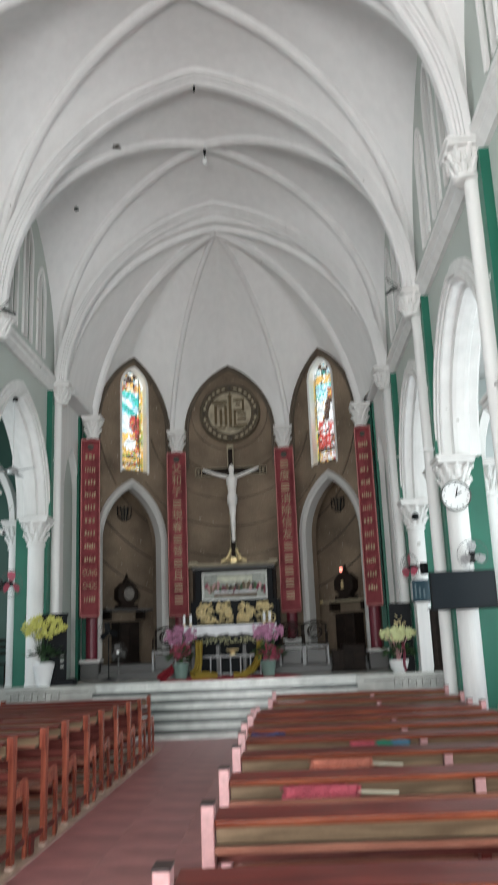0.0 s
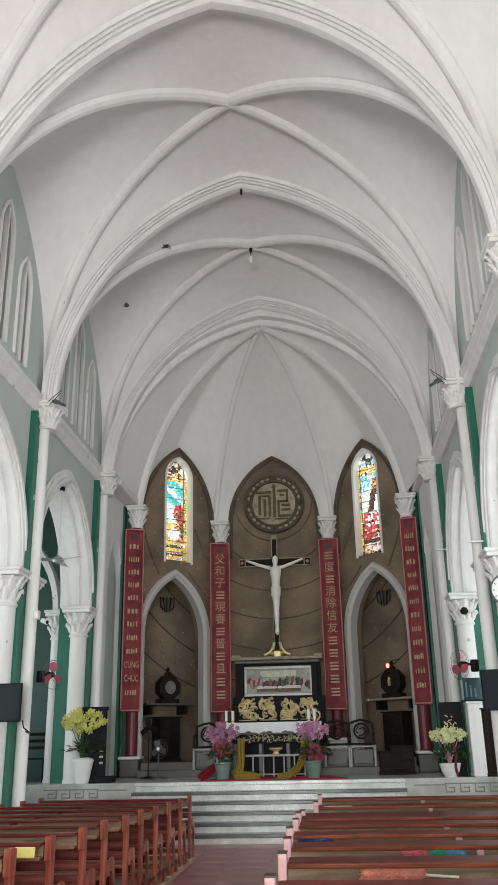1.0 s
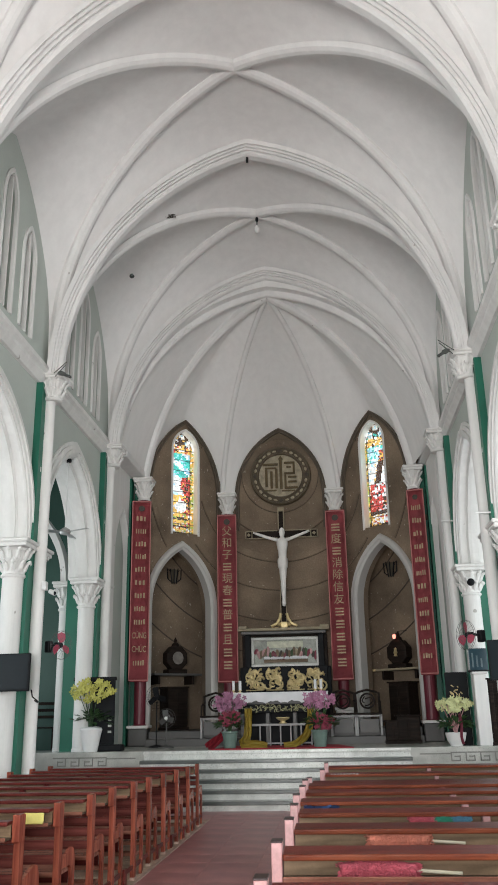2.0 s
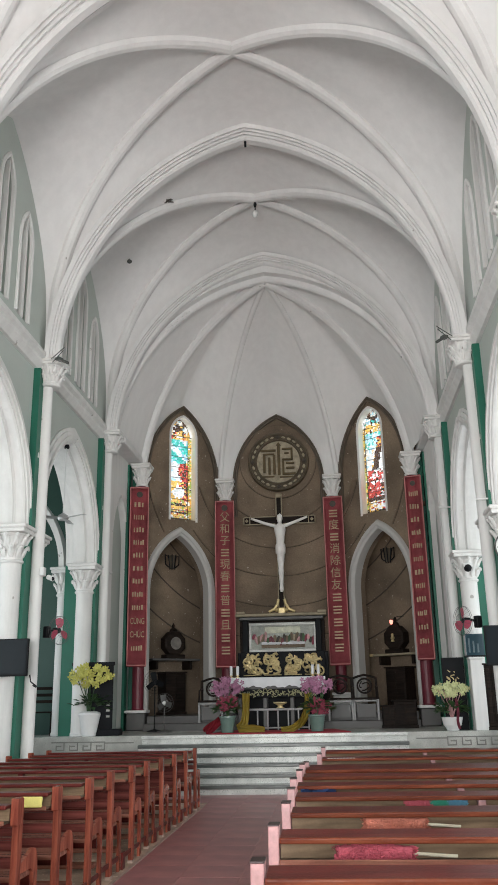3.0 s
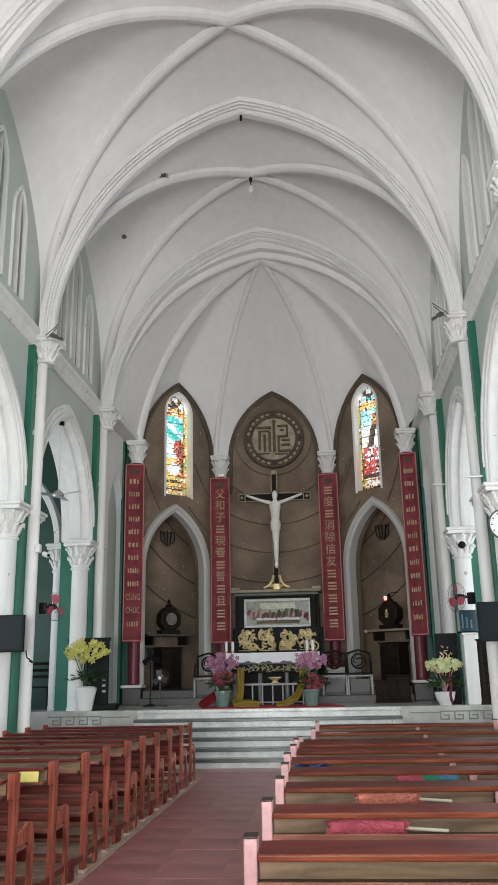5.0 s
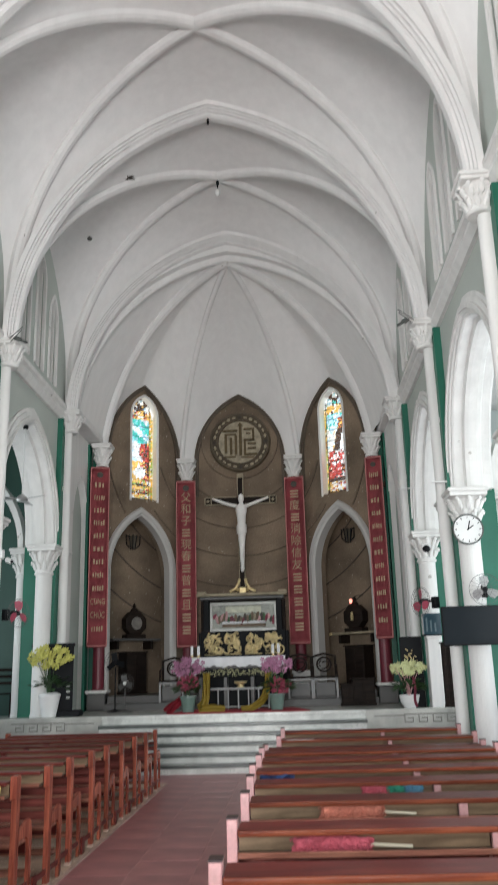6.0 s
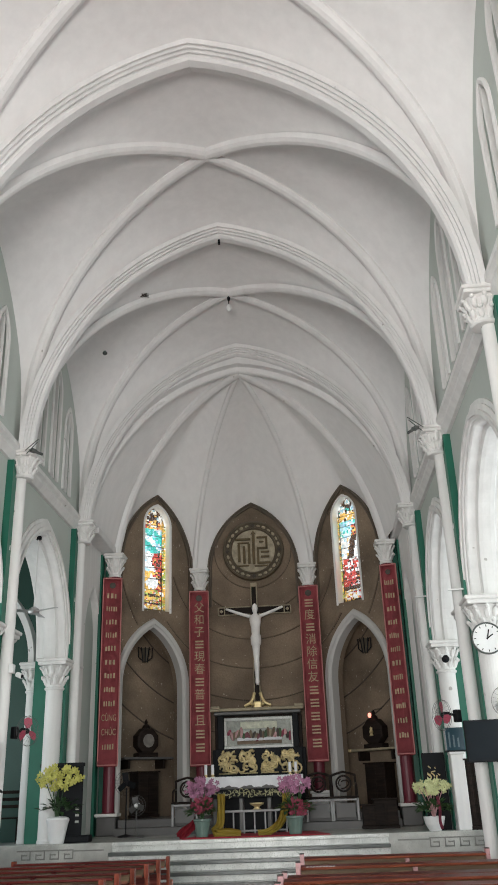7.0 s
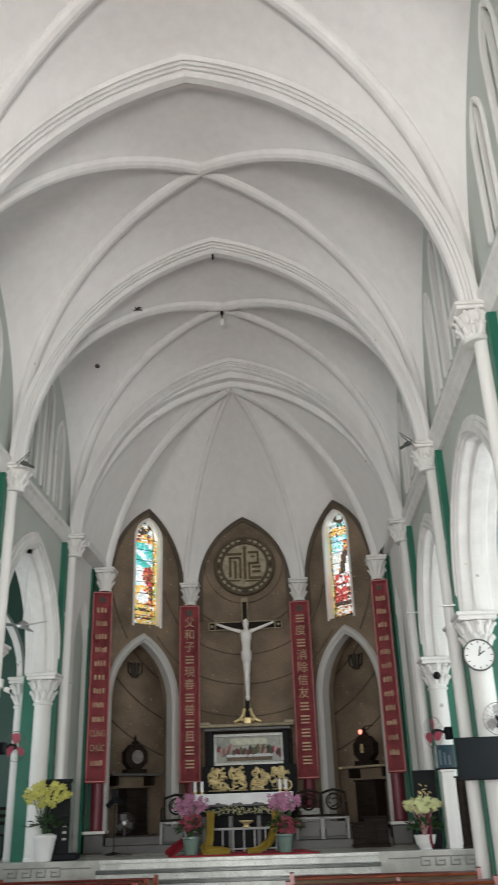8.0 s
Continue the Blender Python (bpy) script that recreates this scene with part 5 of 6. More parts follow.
rel = thing("gilt_relief", "black panel with four pieces of pierced gold carving", "relief")
part("panel", boxed(-0.98, 1.00, 19.94, 20.0, 1.96, 2.56, 0.01), BLACK, rel, "black backing panel")
for k in range(4):
    x0 = -0.93 + k * 0.475
    bm = bmesh.new()
    rng = random.Random(40 + k)
    for i in range(24):
        cx, cz = x0 + 0.07 + rng.random() * 0.31, 2.08 + rng.random() * 0.38
        pts = []
        a0, rr = rng.uniform(0, 6.28), rng.uniform(0.05, 0.12)
        for j in range(9):
            a = a0 + j * 0.55
            pts.append((cx + rr * (1 - j * 0.07) * math.cos(a), 19.915, cz + rr * (1 - j * 0.07) * math.sin(a)))
        tube(bm, pts, 0.030, 6, 0.016)
    box(bm, x0 + 0.02, x0 + 0.43, 19.91, 19.935, 2.02, 2.045, 0.006)
    tagged(part("carving", bm, GOLD, rel, "pierced gold scroll carving", smooth=True), kind="stuff")

# altar table
al = thing("altar_table", "stone altar table with a carved front and open arches", "altar")
AY0, AY1 = 17.75, 18.40
part("top", boxed(-0.95, 0.98, AY0, AY1, 1.86, 1.93, 0.012, 2), STONE, al, "pale stone top")
part("frieze", boxed(-0.80, 0.84, AY0 + 0.05, AY1 - 0.05, 1.53, 1.70, 0.01), BLACK, al, "black frieze board")
bm = bmesh.new()
rng = random.Random(77)
for i in range(64):
    cx, cz, a0, rr = -0.77 + 1.58 * i / 63, 1.615 + rng.uniform(-0.05, 0.05), rng.uniform(0, 6.28), rng.uniform(0.02, 0.045)
    tube(bm, [(cx + rr * math.cos(a0 + q * 0.7), AY0 + 0.04, cz + rr * math.sin(a0 + q * 0.7)) for q in range(6)], 0.009, 5, 0.006)
tagged(part("frieze_carving", bm, mat("pale_green_gold", (0.46, 0.45, 0.25), 0.45, 0.3, 0.4, 9, 0.2, 50), al, "pale gold scroll carving"), kind="stuff")
part("apron", boxed(-0.84, 0.88, AY0 + 0.06, AY1 - 0.06, 1.70, 1.86, 0.006), STONE_GREY, al)
for x in (-0.78, -0.26, 0.30, 0.82):
    part("leg", boxed(x - 0.04, x + 0.04, AY0 + 0.08, AY0 + 0.18, PLAT, 1.53, 0.01), STONE_GREY, al, "grey metal leg")
    part("leg", boxed(x - 0.04, x + 0.04, AY1 - 0.18, AY1 - 0.08, PLAT, 1.53, 0.01), STONE_GREY, al, "grey metal leg")
# black sheet added behind the legs in place of the shade inside
part("back_panel", boxed(-0.82, 0.86, AY1 - 0.16, AY1 - 0.10, PLAT, 1.53), BLACK, al, "black sheet for the shade inside the altar")
cl = bmesh.new()
rows = []
for i in range(41):
    x = -0.97 + 1.97 * i / 40
    drop = 1.745 + 0.02 * math.sin(i * 0.8) + 0.012 * math.sin(i * 2.1)
    rows.append([cl.verts.new(v) for v in ((x, AY1, 1.937), (x, AY0 - 0.01, 1.937), (x, AY0 - 0.022 - 0.01 * math.sin(i * 1.3), 1.90), (x, AY0 - 0.026 - 0.014 * math.sin(i * 1.3), drop))])
for r, s in zip(rows, rows[1:]):
    for j in range(3):
        cl.faces.new((r[j], r[j + 1], s[j + 1], s[j]))
tagged(part("altar_cloth", cl, LINEN, smooth=True), "white linen altar cloth hanging over the table edge", "cloth")

RAIL = mat("dull_grey_rail", (0.30, 0.30, 0.30), 0.5, 0.2, 0.15, 4, 0.05, 60)
rail = thing("altar_rail", "low grey metal rail with upright bars before the altar", "rail")
part("top_rail", boxed(-0.62, 0.66, 17.38, 17.43, 1.28, 1.325, 0.008), RAIL, rail)
part("bottom_rail", boxed(-0.62, 0.66, 17.38, 17.43, 0.94, 0.97, 0.006), RAIL, rail)
for i in range(7):
    x = -0.60 + i * 0.205
    part("bar", boxed(x, x + 0.028, 17.385, 17.425, PLAT, 1.29, 0.004), RAIL, rail)
bowl = bmesh.new()
lathe(bowl, [(0.0, 0.0), (0.09, 0.0), (0.05, 0.03), (0.05, 0.05), (0.13, 0.09), (0.14, 0.12), (0.12, 0.12), (0.0, 0.10)], (0.08, 17.405, 1.325), 20)
tagged(part("brass_bowl", bowl, GOLD, smooth=True), "small shiny brass bowl on the altar rail", "bowl")

# candles
for x in (-0.98, -0.84, 0.74, 0.86):
    c = thing("altar_candle", "thick white candle on a short holder", "candle", pose(x, 18.02, 1.937), group="altar candles")
    bm = bmesh.new()
    lathe(bm, [(0.05, 0), (0.05, 0.012), (0.02, 0.02), (0.02, 0.04), (0.038, 0.045), (0.038, 0.055), (0.0, 0.055)], (0, 0, 0), 14)
    part("holder", bm, GOLD, c, "brass holder")
    bm = bmesh.new()
    lathe(bm, [(0.030, 0.055), (0.030, 0.235), (0.024, 0.243), (0.0, 0.24)], (0, 0, 0), 14)
    part("wax", bm, LINEN, c)
    part("wick", boxed(-0.003, 0.003, -0.003, 0.003, 0.238, 0.262), BLACK, c)

# carpet and silk swags
bm = bmesh.new()
prof = [(-1.22, 16.30), (1.45, 16.30), (1.15, 17.68), (-0.98, 17.68)]
lo = [bm.verts.new((x, y, PLAT + 0.003)) for x, y in prof]
hi = [bm.verts.new((x * 0.995, y, PLAT + 0.02)) for x, y in prof]
bm.faces.new(lo)
bm.faces.new(hi[::-1])
for j in range(4):
    bm.faces.new((lo[j], lo[(j + 1) % 4], hi[(j + 1) % 4], hi[j]))
tagged(part("red_carpet", bm, CARPET), "bright red carpet on the chancel platform", "carpet")


def cloth_strip(name, pts, w, material, label, sway=0.03, category="cloth"):
    bm = bmesh.new()
    rows = []
    P = [Vector(p) for p in pts]
    n = 40
    for i in range(n + 1):
        u = i / n * (len(P) - 1)
        k = min(int(u), len(P) - 2)
        f = u - k
        p0, p1, p2, p3 = P[max(k - 1, 0)], P[k], P[k + 1], P[min(k + 2, len(P) - 1)]
        c = 0.5 * ((2 * p1) + (p2 - p0) * f + (2 * p0 - 5 * p1 + 4 * p2 - p3) * f * f + (3 * p1 - p0 - 3 * p2 + p3) * f ** 3)
        t = (p2 - p1).normalized()
        side = t.cross(Vector((0, -1, 0.3))).normalized()
        nrm = side.cross(t)
        rows.append([bm.verts.new(c + side * w * (j / 10 - 0.5) + nrm * sway * math.sin(j * 1.5 + i * 0.25)) for j in range(11)])
    for r, s in zip(rows, rows[1:]):
        for j in range(10):
            bm.faces.new((r[j], r[j + 1], s[j + 1], s[j]))
    bmesh.ops.solidify(bm, geom=bm.faces[:], thickness=0.008)
    return tagged(part(name, bm, material, smooth=True), label, category)


cloth_strip("silk_swag", [(-0.56, 16.92, 1.62), (-0.56, 16.86, 1.4), (-0.58, 16.76, 1.1), (-0.66, 16.62, 0.97), (-0.40, 16.55, 0.965), (-0.18, 16.60, 0.93)], 0.15, YELLOW, "yellow silk swag falling onto the carpet")
cloth_strip("silk_swag", [(0.66, 16.92, 1.62), (0.65, 16.86, 1.4), (0.56, 16.76, 1.12), (0.36, 16.60, 0.97), (0.14, 16.55, 0.935)], 0.14, YELLOW, "yellow silk swag falling onto the carpet")
cloth_strip("red_drape", [(-1.30, 16.42, 0.92), (-1.05, 16.62, 1.12), (-0.98, 16.75, 1.15)], 0.17, CARPET, "red cloth draped at the foot of the flowers")

# ---------------------------------------------------------------- flowers


def leafy(bm, rng, at, n, spread, size, up=0.5):
    for _ in range(n):
        a, e = rng.uniform(0, 6.283), rng.uniform(-0.3, 1.2)
        d = Vector((math.cos(a) * math.cos(e), math.sin(a) * math.cos(e), math.sin(e) * up))
        p = Vector(at) + d * spread * rng.uniform(0.25, 1)
        t = d.cross(Vector((0, 0, 1))).normalized() * size * 0.28
        q = p + (d + Vector((0, 0, rng.uniform(-0.5, 0.3)))).normalized() * size
        mid = (p + q) / 2 + Vector((0, 0, size * 0.15))
        v = [bm.verts.new(k) for k in (p, mid + t, q, mid - t)]
        bm.faces.new(v)


def blooms(bm, rng, centre, extent, n, size):
    for _ in range(n):
        while True:
            u = Vector((rng.uniform(-1, 1), rng.uniform(-1, 1), rng.uniform(-1, 1)))
            if u.length < 1:
                break
        c = Vector(centre) + Vector((u.x * extent[0], u.y * extent[1], u.z * extent[2]))
        ax = Vector((rng.uniform(-0.6, 0.6), -1, rng.uniform(-0.2, 0.8))).normalized()
        e1 = ax.cross(Vector((0, 0, 1))).normalized()
        e2 = ax.cross(e1)
        for k in range(5):
            a = 2 * math.pi * k / 5 + rng.uniform(-0.2, 0.2)
            d = e1 * math.cos(a) + e2 * math.sin(a)
            s = d.cross(ax) * size * 0.32
            tip = c + d * size + ax * size * 0.25
            m = c + d * size * 0.55 + ax * size * 0.05
            bm.faces.new([bm.verts.new(q) for q in (c, m + s, tip, m - s)])


def bouquet(name, at, pot_prof, pot_mat, petals, extent, height, label, seed, n=70, size=0.05, second=None, stem=True, stem_mat=None):
    t = thing(name, label, "flowers", pose(*at))
    rng = random.Random(seed)
    bm = bmesh.new()
    lathe(bm, pot_prof, (0, 0, 0), 24)
    part("pot", bm, pot_mat, t, smooth=False)
    ph = max(z for r, z in pot_prof)
    bm = bmesh.new()
    for i in range(9):
        x, y = rng.uniform(-1, 1) * extent[0] * 0.7, rng.uniform(-1, 1) * extent[1] * 0.6
        tube(bm, [(rng.uniform(-0.04, 0.04), rng.uniform(-0.04, 0.04), ph - 0.05), (x * 0.5, y * 0.5, (ph + height) / 2), (x, y, height)], 0.009, 5, 0.005)
    part("stems", bm, stem_mat or LEAF, t)
    bm = bmesh.new()
    leafy(bm, rng, (0, 0, ph + 0.12), 70, max(extent) * 0.75, 0.16)
    tagged(part("leaves", bm, LEAF, t, "dark green leaves"), kind="stuff")
    bm = bmesh.new()
    blooms(bm, rng, (0, 0, height), extent, n, size)
    tagged(part("blossoms", bm, petals, t), kind="stuff")
    if second:
        bm = bmesh.new()
        blooms(bm, rng, (second[1], -0.05, second[2]), (extent[0] * 0.6, extent[1] * 0.6, 0.16), 45, size)
        tagged(part("lower_blossoms", bm, second[0], t, "crimson lower blossoms"), kind="stuff")
    return t


VASE = [(0.0, 0.0), (0.125, 0.0), (0.135, 0.02), (0.19, 0.30), (0.215, 0.40), (0.20, 0.43), (0.13, 0.455), (0.125, 0.44), (0.0, 0.40)]
BOWL = [(0.0, 0.0), (0.11, 0.0), (0.115, 0.02), (0.165, 0.10), (0.19, 0.20), (0.195, 0.235), (0.18, 0.235), (0.17, 0.18), (0.0, 0.16)]
POT = [(0.0, 0.0), (0.11, 0.0), (0.115, 0.02), (0.15, 0.26), (0.165, 0.27), (0.165, 0.30), (0.14, 0.30), (0.0, 0.26)]
bouquet("yellow_flower_vase", (-3.57, 16.48, PLAT), VASE, WHITE_PAINT, PETAL_YELLOW, (0.44, 0.25, 0.21), 1.12, "white faceted vase with bright yellow flowers", 1, 95, 0.07)
bouquet("pale_flower_bowl", (3.33, 16.48, PLAT), BOWL, WHITE_PAINT, PETAL_CREAM, (0.36, 0.22, 0.12), 0.72, "white bowl with pale yellow flowers and red ribbon", 2, 75, 0.06, stem_mat=PEW_PINK)
cloth_strip("red_ribbon", [(3.40, 16.30, 1.45), (3.42, 16.27, 1.25), (3.40, 16.26, 1.05), (3.43, 16.27, 0.92)], 0.05, PETAL_RED, "red ribbon hanging down the flower bowl", 0.006, "ribbon")
bouquet("orchid_pot", (-0.90, 16.66, PLAT + 0.02), POT, POT_GREEN, PETAL_PINK, (0.33, 0.20, 0.18), 0.84, "green glazed pot of pink orchids and crimson flowers", 3, 85, 0.055, (PETAL_RED, 0.0, 0.55))
bouquet("orchid_pot", (0.82, 16.66, PLAT + 0.02), POT, POT_GREEN, PETAL_PINK, (0.36, 0.20, 0.17), 0.84, "green glazed pot of pink orchids and crimson flowers", 4, 85, 0.055, (PETAL_RED, 0.06, 0.45))

# ---------------------------------------------------------------- chancel furniture


def carved_chair(x, y, z, turn_deg):
    c = thing("carved_chair", "black-brown carved armchair with a round pierced back", "chair", pose(x, y, z, 0, 0, turn_deg), group="carved chancel chairs")
    part("seat", boxed(-0.28, 0.28, -0.25, 0.25, 0.42, 0.46, 0.012, 2), DARKWOOD, c)
    part("apron", boxed(-0.26, 0.26, -0.245, -0.225, 0.375, 0.41, 0.004), RAIL, c, "grey metal apron")
    for lx in (-0.25, 0.25):
        for ly in (-0.22, 0.22):
            part("leg", boxed(lx - 0.025, lx + 0.025, ly - 0.025, ly + 0.025, 0, 0.42, 0.006), RAIL, c, "grey metal leg")
        part("back_post", boxed(lx - 0.022, lx + 0.022, 0.20, 0.24, 0.46, 0.88, 0.006), DARKWOOD, c)
        bm = bmesh.new()
        tube(bm, [(lx, 0.22, 0.70), (lx, 0.0, 0.69), (lx, -0.20, 0.66), (lx, -0.22, 0.46)], 0.02, 8)
        part("arm", bm, DARKWOOD, c)
    bm = bmesh.new()
    ring = [(0.15 * math.cos(a), 0.22, 0.70 + 0.15 * math.sin(a)) for a in np.linspace(0, 2 * math.pi, 25)[:-1]]
    sweep(bm, ring, [(-0.02, -0.02), (-0.02, 0.02), (0.02, 0.02), (0.02, -0.02)], (0, 1, 0), closed=True)
    for k in range(3):
        tube(bm, [(0.11 * math.cos(k * 2.1 + q * 0.5), 0.22, 0.70 + 0.11 * math.sin(k * 2.1 + q * 0.5) * (1 - q * 0.15)) for q in range(5)], 0.014, 6)
    part("round_back", bm, DARKWOOD, c)
    bm = bmesh.new()
    tube(bm, [(-0.25, 0.22, 0.86), (-0.13, 0.22, 0.90), (0, 0.22, 0.93), (0.13, 0.22, 0.90), (0.25, 0.22, 0.86)], 0.025, 8)
    part("crest", bm, DARKWOOD, c)
    part("front_panel", boxed(-0.20, 0.20, -0.222, -0.21, 0.06, 0.33, 0.004), STONE_GREY, c, "pale grey cloth panel")
    return c


for x, y in ((-1.47, 18.62), (1.30, 18.62), (1.83, 18.62)):
    carved_chair(x, y, PLAT + 0.15, 0)


def dark_cabinet(name, x, y, z, w, d, h, label, top=True):
    c = thing(name, label, "cabinet", pose(x, y, z))
    part("body", boxed(-w / 2, w / 2, -d / 2, d / 2, 0.06, h, 0.01), DARKWOOD, c)
    part("plinth", boxed(-w / 2 - 0.02, w / 2 + 0.02, -d / 2 - 0.02, d / 2 + 0.02, 0, 0.06, 0.006), DARKWOOD, c)
    part("top_board", boxed(-w / 2 - 0.03, w / 2 + 0.03, -d / 2 - 0.03, d / 2 + 0.03, h, h + 0.03, 0.006), DARKWOOD, c)
    for s in (-1, 1):
        part("door_panel", boxed(*sorted((s * 0.02, s * (w / 2 - 0.03))), -d / 2 - 0.012, -d / 2, 0.12, h - 0.06, 0.006), DARKWOOD, c)
    return c


# plain dark block added where a grey-brown kneeler stands
dark_cabinet("lectern_cabinet", 2.60, 18.12, PLAT, 0.46, 0.34, 0.52, "low black-brown block standing in for a kneeler")
dark_cabinet("speaker_box", 2.28, 18.10, PLAT, 0.28, 0.26, 0.42, "small black loudspeaker box")



def pedestal_fan(x, y, hub, wire, motor, label, r=0.20):
    """A standing fan: round foot and pole, blades, wire guard and motor; hub: the height of its axle over the platform."""
    pf = thing("pedestal_fan", label, "fan", pose(x, y, PLAT), group="pedestal fans")
    bm = bmesh.new()
    lathe(bm, [(0.0, 0), (0.16, 0), (0.16, 0.02), (0.03, 0.05), (0.014, 0.06), (0.014, hub - 0.1), (0.0, hub - 0.1)], (0, 0, 0), 20)
    part("stand", bm, wire, pf)
    bm = bmesh.new()
    for q in (0.25, 0.5, 0.75, 1.0):
        tube(bm, [(r * q * math.cos(a), -0.06 + 0.04 * q * q, hub + r * q * math.sin(a)) for a in np.linspace(0, 2 * math.pi, 33)], 0.003, 5)
    for k in range(24):
        a = 2 * math.pi * k / 24
        tube(bm, [(0.03 * math.cos(a), -0.07, hub + 0.03 * math.sin(a)), (r * math.cos(a), -0.02, hub + r * math.sin(a))], 0.0016, 4)
    part("guard", bm, wire, pf)
    for k in range(3):
        turned = Matrix.Translation((0, -0.03, hub)) @ Matrix.Rotation(radians(120 * k + 20), 4, "Y") @ Matrix.Rotation(radians(25), 4, "X")
        part("blade", boxed(0.03, r * 0.85, -0.004, 0.004, -0.06, 0.06, 0.003, 1, turned), wire, pf)
    bm = bmesh.new()
    lathe(bm, [(0.0, -0.075), (0.035, -0.065), (0.05, 0.02), (0.06, 0.1), (0.0, 0.14)], (0, 0, hub), 16, Matrix.Rotation(radians(-90), 4, "X"))
    part("motor", bm, motor, pf)
    return pf


pedestal_fan(-2.34, 17.7, 0.58, STONE_GREY, WHITE_PAINT, "grey pedestal fan with a round wire guard and white hub", 0.19)
pedestal_fan(-2.63, 18.1, 1.01, BLACK, BLACK, "tall black pedestal fan beside the pillar", 0.24)


def side_chair(x, y, turn_deg):
    c = thing("side_chair", "plain black-brown wooden chair by the green wall", "chair", pose(x, y, PLAT, 0, 0, turn_deg), group="plain side chairs")
    part("seat", boxed(-0.21, 0.21, -0.21, 0.21, 0.43, 0.46, 0.01, 2), DARKWOOD, c)
    for sx in (-1, 1):
        part("back_post", boxed(*sorted((sx * 0.175, sx * 0.21)), 0.175, 0.21, 0.0, 0.95, 0.006), DARKWOOD, c)
        part("leg", boxed(*sorted((sx * 0.175, sx * 0.21)), -0.21, -0.175, 0.0, 0.43, 0.006), DARKWOOD, c)
    for z in (0.62, 0.75, 0.88):
        part("back_slat", boxed(-0.175, 0.175, 0.185, 0.20, z, z + 0.06, 0.004), DARKWOOD, c)
    return c


side_chair(-4.72, 17.1, 12)

# side altars in the niches
for k, (w, a, b, d, L, pk) in enumerate(apse_walls):
    if k == 1:
        continue
    sgn = -1 if k == 0 else 1
    n_in = Vector((d.y, -d.x, 0))
    dc = Vector((*a, 0)) + d * (L / 2 + DOFF * sgn)
    mw = Matrix.Translation(dc) @ Matrix(((d.x, -n_in.x, 0, 0), (d.y, -n_in.y, 0, 0), (0, 0, 1, 0), (0, 0, 0, 1)))
    ox = 0.20 if sgn < 0 else -0.16
    zb = PLAT + 0.30
    sh = thing("side_altar_shelf", "narrow shelf with a dull gilt front edge in the niche" if sgn > 0 else "narrow grey wooden shelf in the niche", "shelf", mw @ pose(ox, 0.60, 2.42))
    part("board", boxed(-0.66, 0.66, -0.16, 0.345, 0, 0.05, 0.008), GILT if sgn > 0 else STONE_GREY, sh)
    part("bracket", boxed(-0.5, -0.44, -0.05, 0.345, -0.2, 0.0, 0.01), DARKWOOD, sh)
    part("bracket", boxed(0.44, 0.5, -0.05, 0.345, -0.2, 0.0, 0.01), DARKWOOD, sh)
    if sgn > 0:
        # one end in brighter gold, so that the colour makes it look lit
        part("lit_end", boxed(-0.68, -0.60, -0.175, -0.1, -0.004, 0.055, 0.008), GOLD, sh, "shelf end in brighter gold, its lit look put into the colour")
    tb = thing("octagonal_tabernacle", "dark octagonal carved tabernacle with a dull grey front" if sgn < 0 else "dark octagonal carved tabernacle with a small gilt figure", "tabernacle", mw @ pose(ox, 0.62, 2.47))
    bm = bmesh.new()
    lathe(bm, [(0.30, -0.12), (0.30, 0.10), (0.24, 0.12), (0.0, 0.12)], (0, 0, 0.36), 8, Matrix.Rotation(radians(90), 4, "X") @ Matrix.Rotation(radians(22.5), 4, "Z"))
    part("case", bm, DARKWOOD, tb)
    part("foot", boxed(-0.26, 0.26, -0.14, 0.14, 0.0, 0.10, 0.015), DARKWOOD, tb)
    bm = bmesh.new()
    lathe(bm, [(0.0, 0), (0.10, 0.0), (0.08, 0.06), (0.03, 0.10), (0.04, 0.15), (0.0, 0.22)], (0, 0, 0.64), 12)
    part("finial", bm, DARKWOOD, tb)
    bm = bmesh.new()
    if sgn < 0:
        lathe(bm, [(0.0, 0.12), (0.14, 0.12), (0.15, 0.135), (0.0, 0.14)], (0, 0, 0.36), 16, Matrix.Rotation(radians(90), 4, "X"))
        part("round_front", bm, TARNISH, tb, "dull grey round front")
    else:
        lathe(bm, [(0.0, 0), (0.045, 0.01), (0.03, 0.05), (0.05, 0.09), (0.03, 0.14), (0.035, 0.18), (0.0, 0.21)], (0, -0.14, 0.26), 12)
        part("gilt_figure", bm, GOLD, tb, "small plain gilt figure")
    pedestal = dark_cabinet("side_altar_pedestal", 0, 0, 0, 0.55, 0.4, 0.95, "dark carved wooden side altar pedestal")
    pedestal.matrix_world = mw @ pose(ox, 0.68, zb)
    ln = thing("wall_lantern", "dark wrought iron wall lantern with smoked glass", "lantern", mw @ pose(0.24 if sgn < 0 else -0.36, 0.78, 4.66))
    bm = bmesh.new()
    lathe(bm, [(0.0, 0), (0.06, 0.02), (0.10, 0.34), (0.0, 0.36)], (0, 0, 0), 6)
    part("glass_body", bm, SMOKED, ln, "smoked glass body")
    bm = bmesh.new()
    for i in range(6):
        q = 2 * math.pi * i / 6
        tube(bm, [(0.06 * math.cos(q), 0.06 * math.sin(q), 0.0), (0.11 * math.cos(q), 0.11 * math.sin(q), 0.36)], 0.014, 5)
    box(bm, -0.02, 0.02, 0.0, 0.17, 0.30, 0.34)
    for s in (-1, 1):
        tube(bm, [(s * 0.09, 0, 0.30), (s * 0.20, 0, 0.36), (s * 0.19, 0, 0.12), (s * 0.10, 0, 0.05)], 0.016, 6)
    part("iron_cage", bm, BLACK, ln)
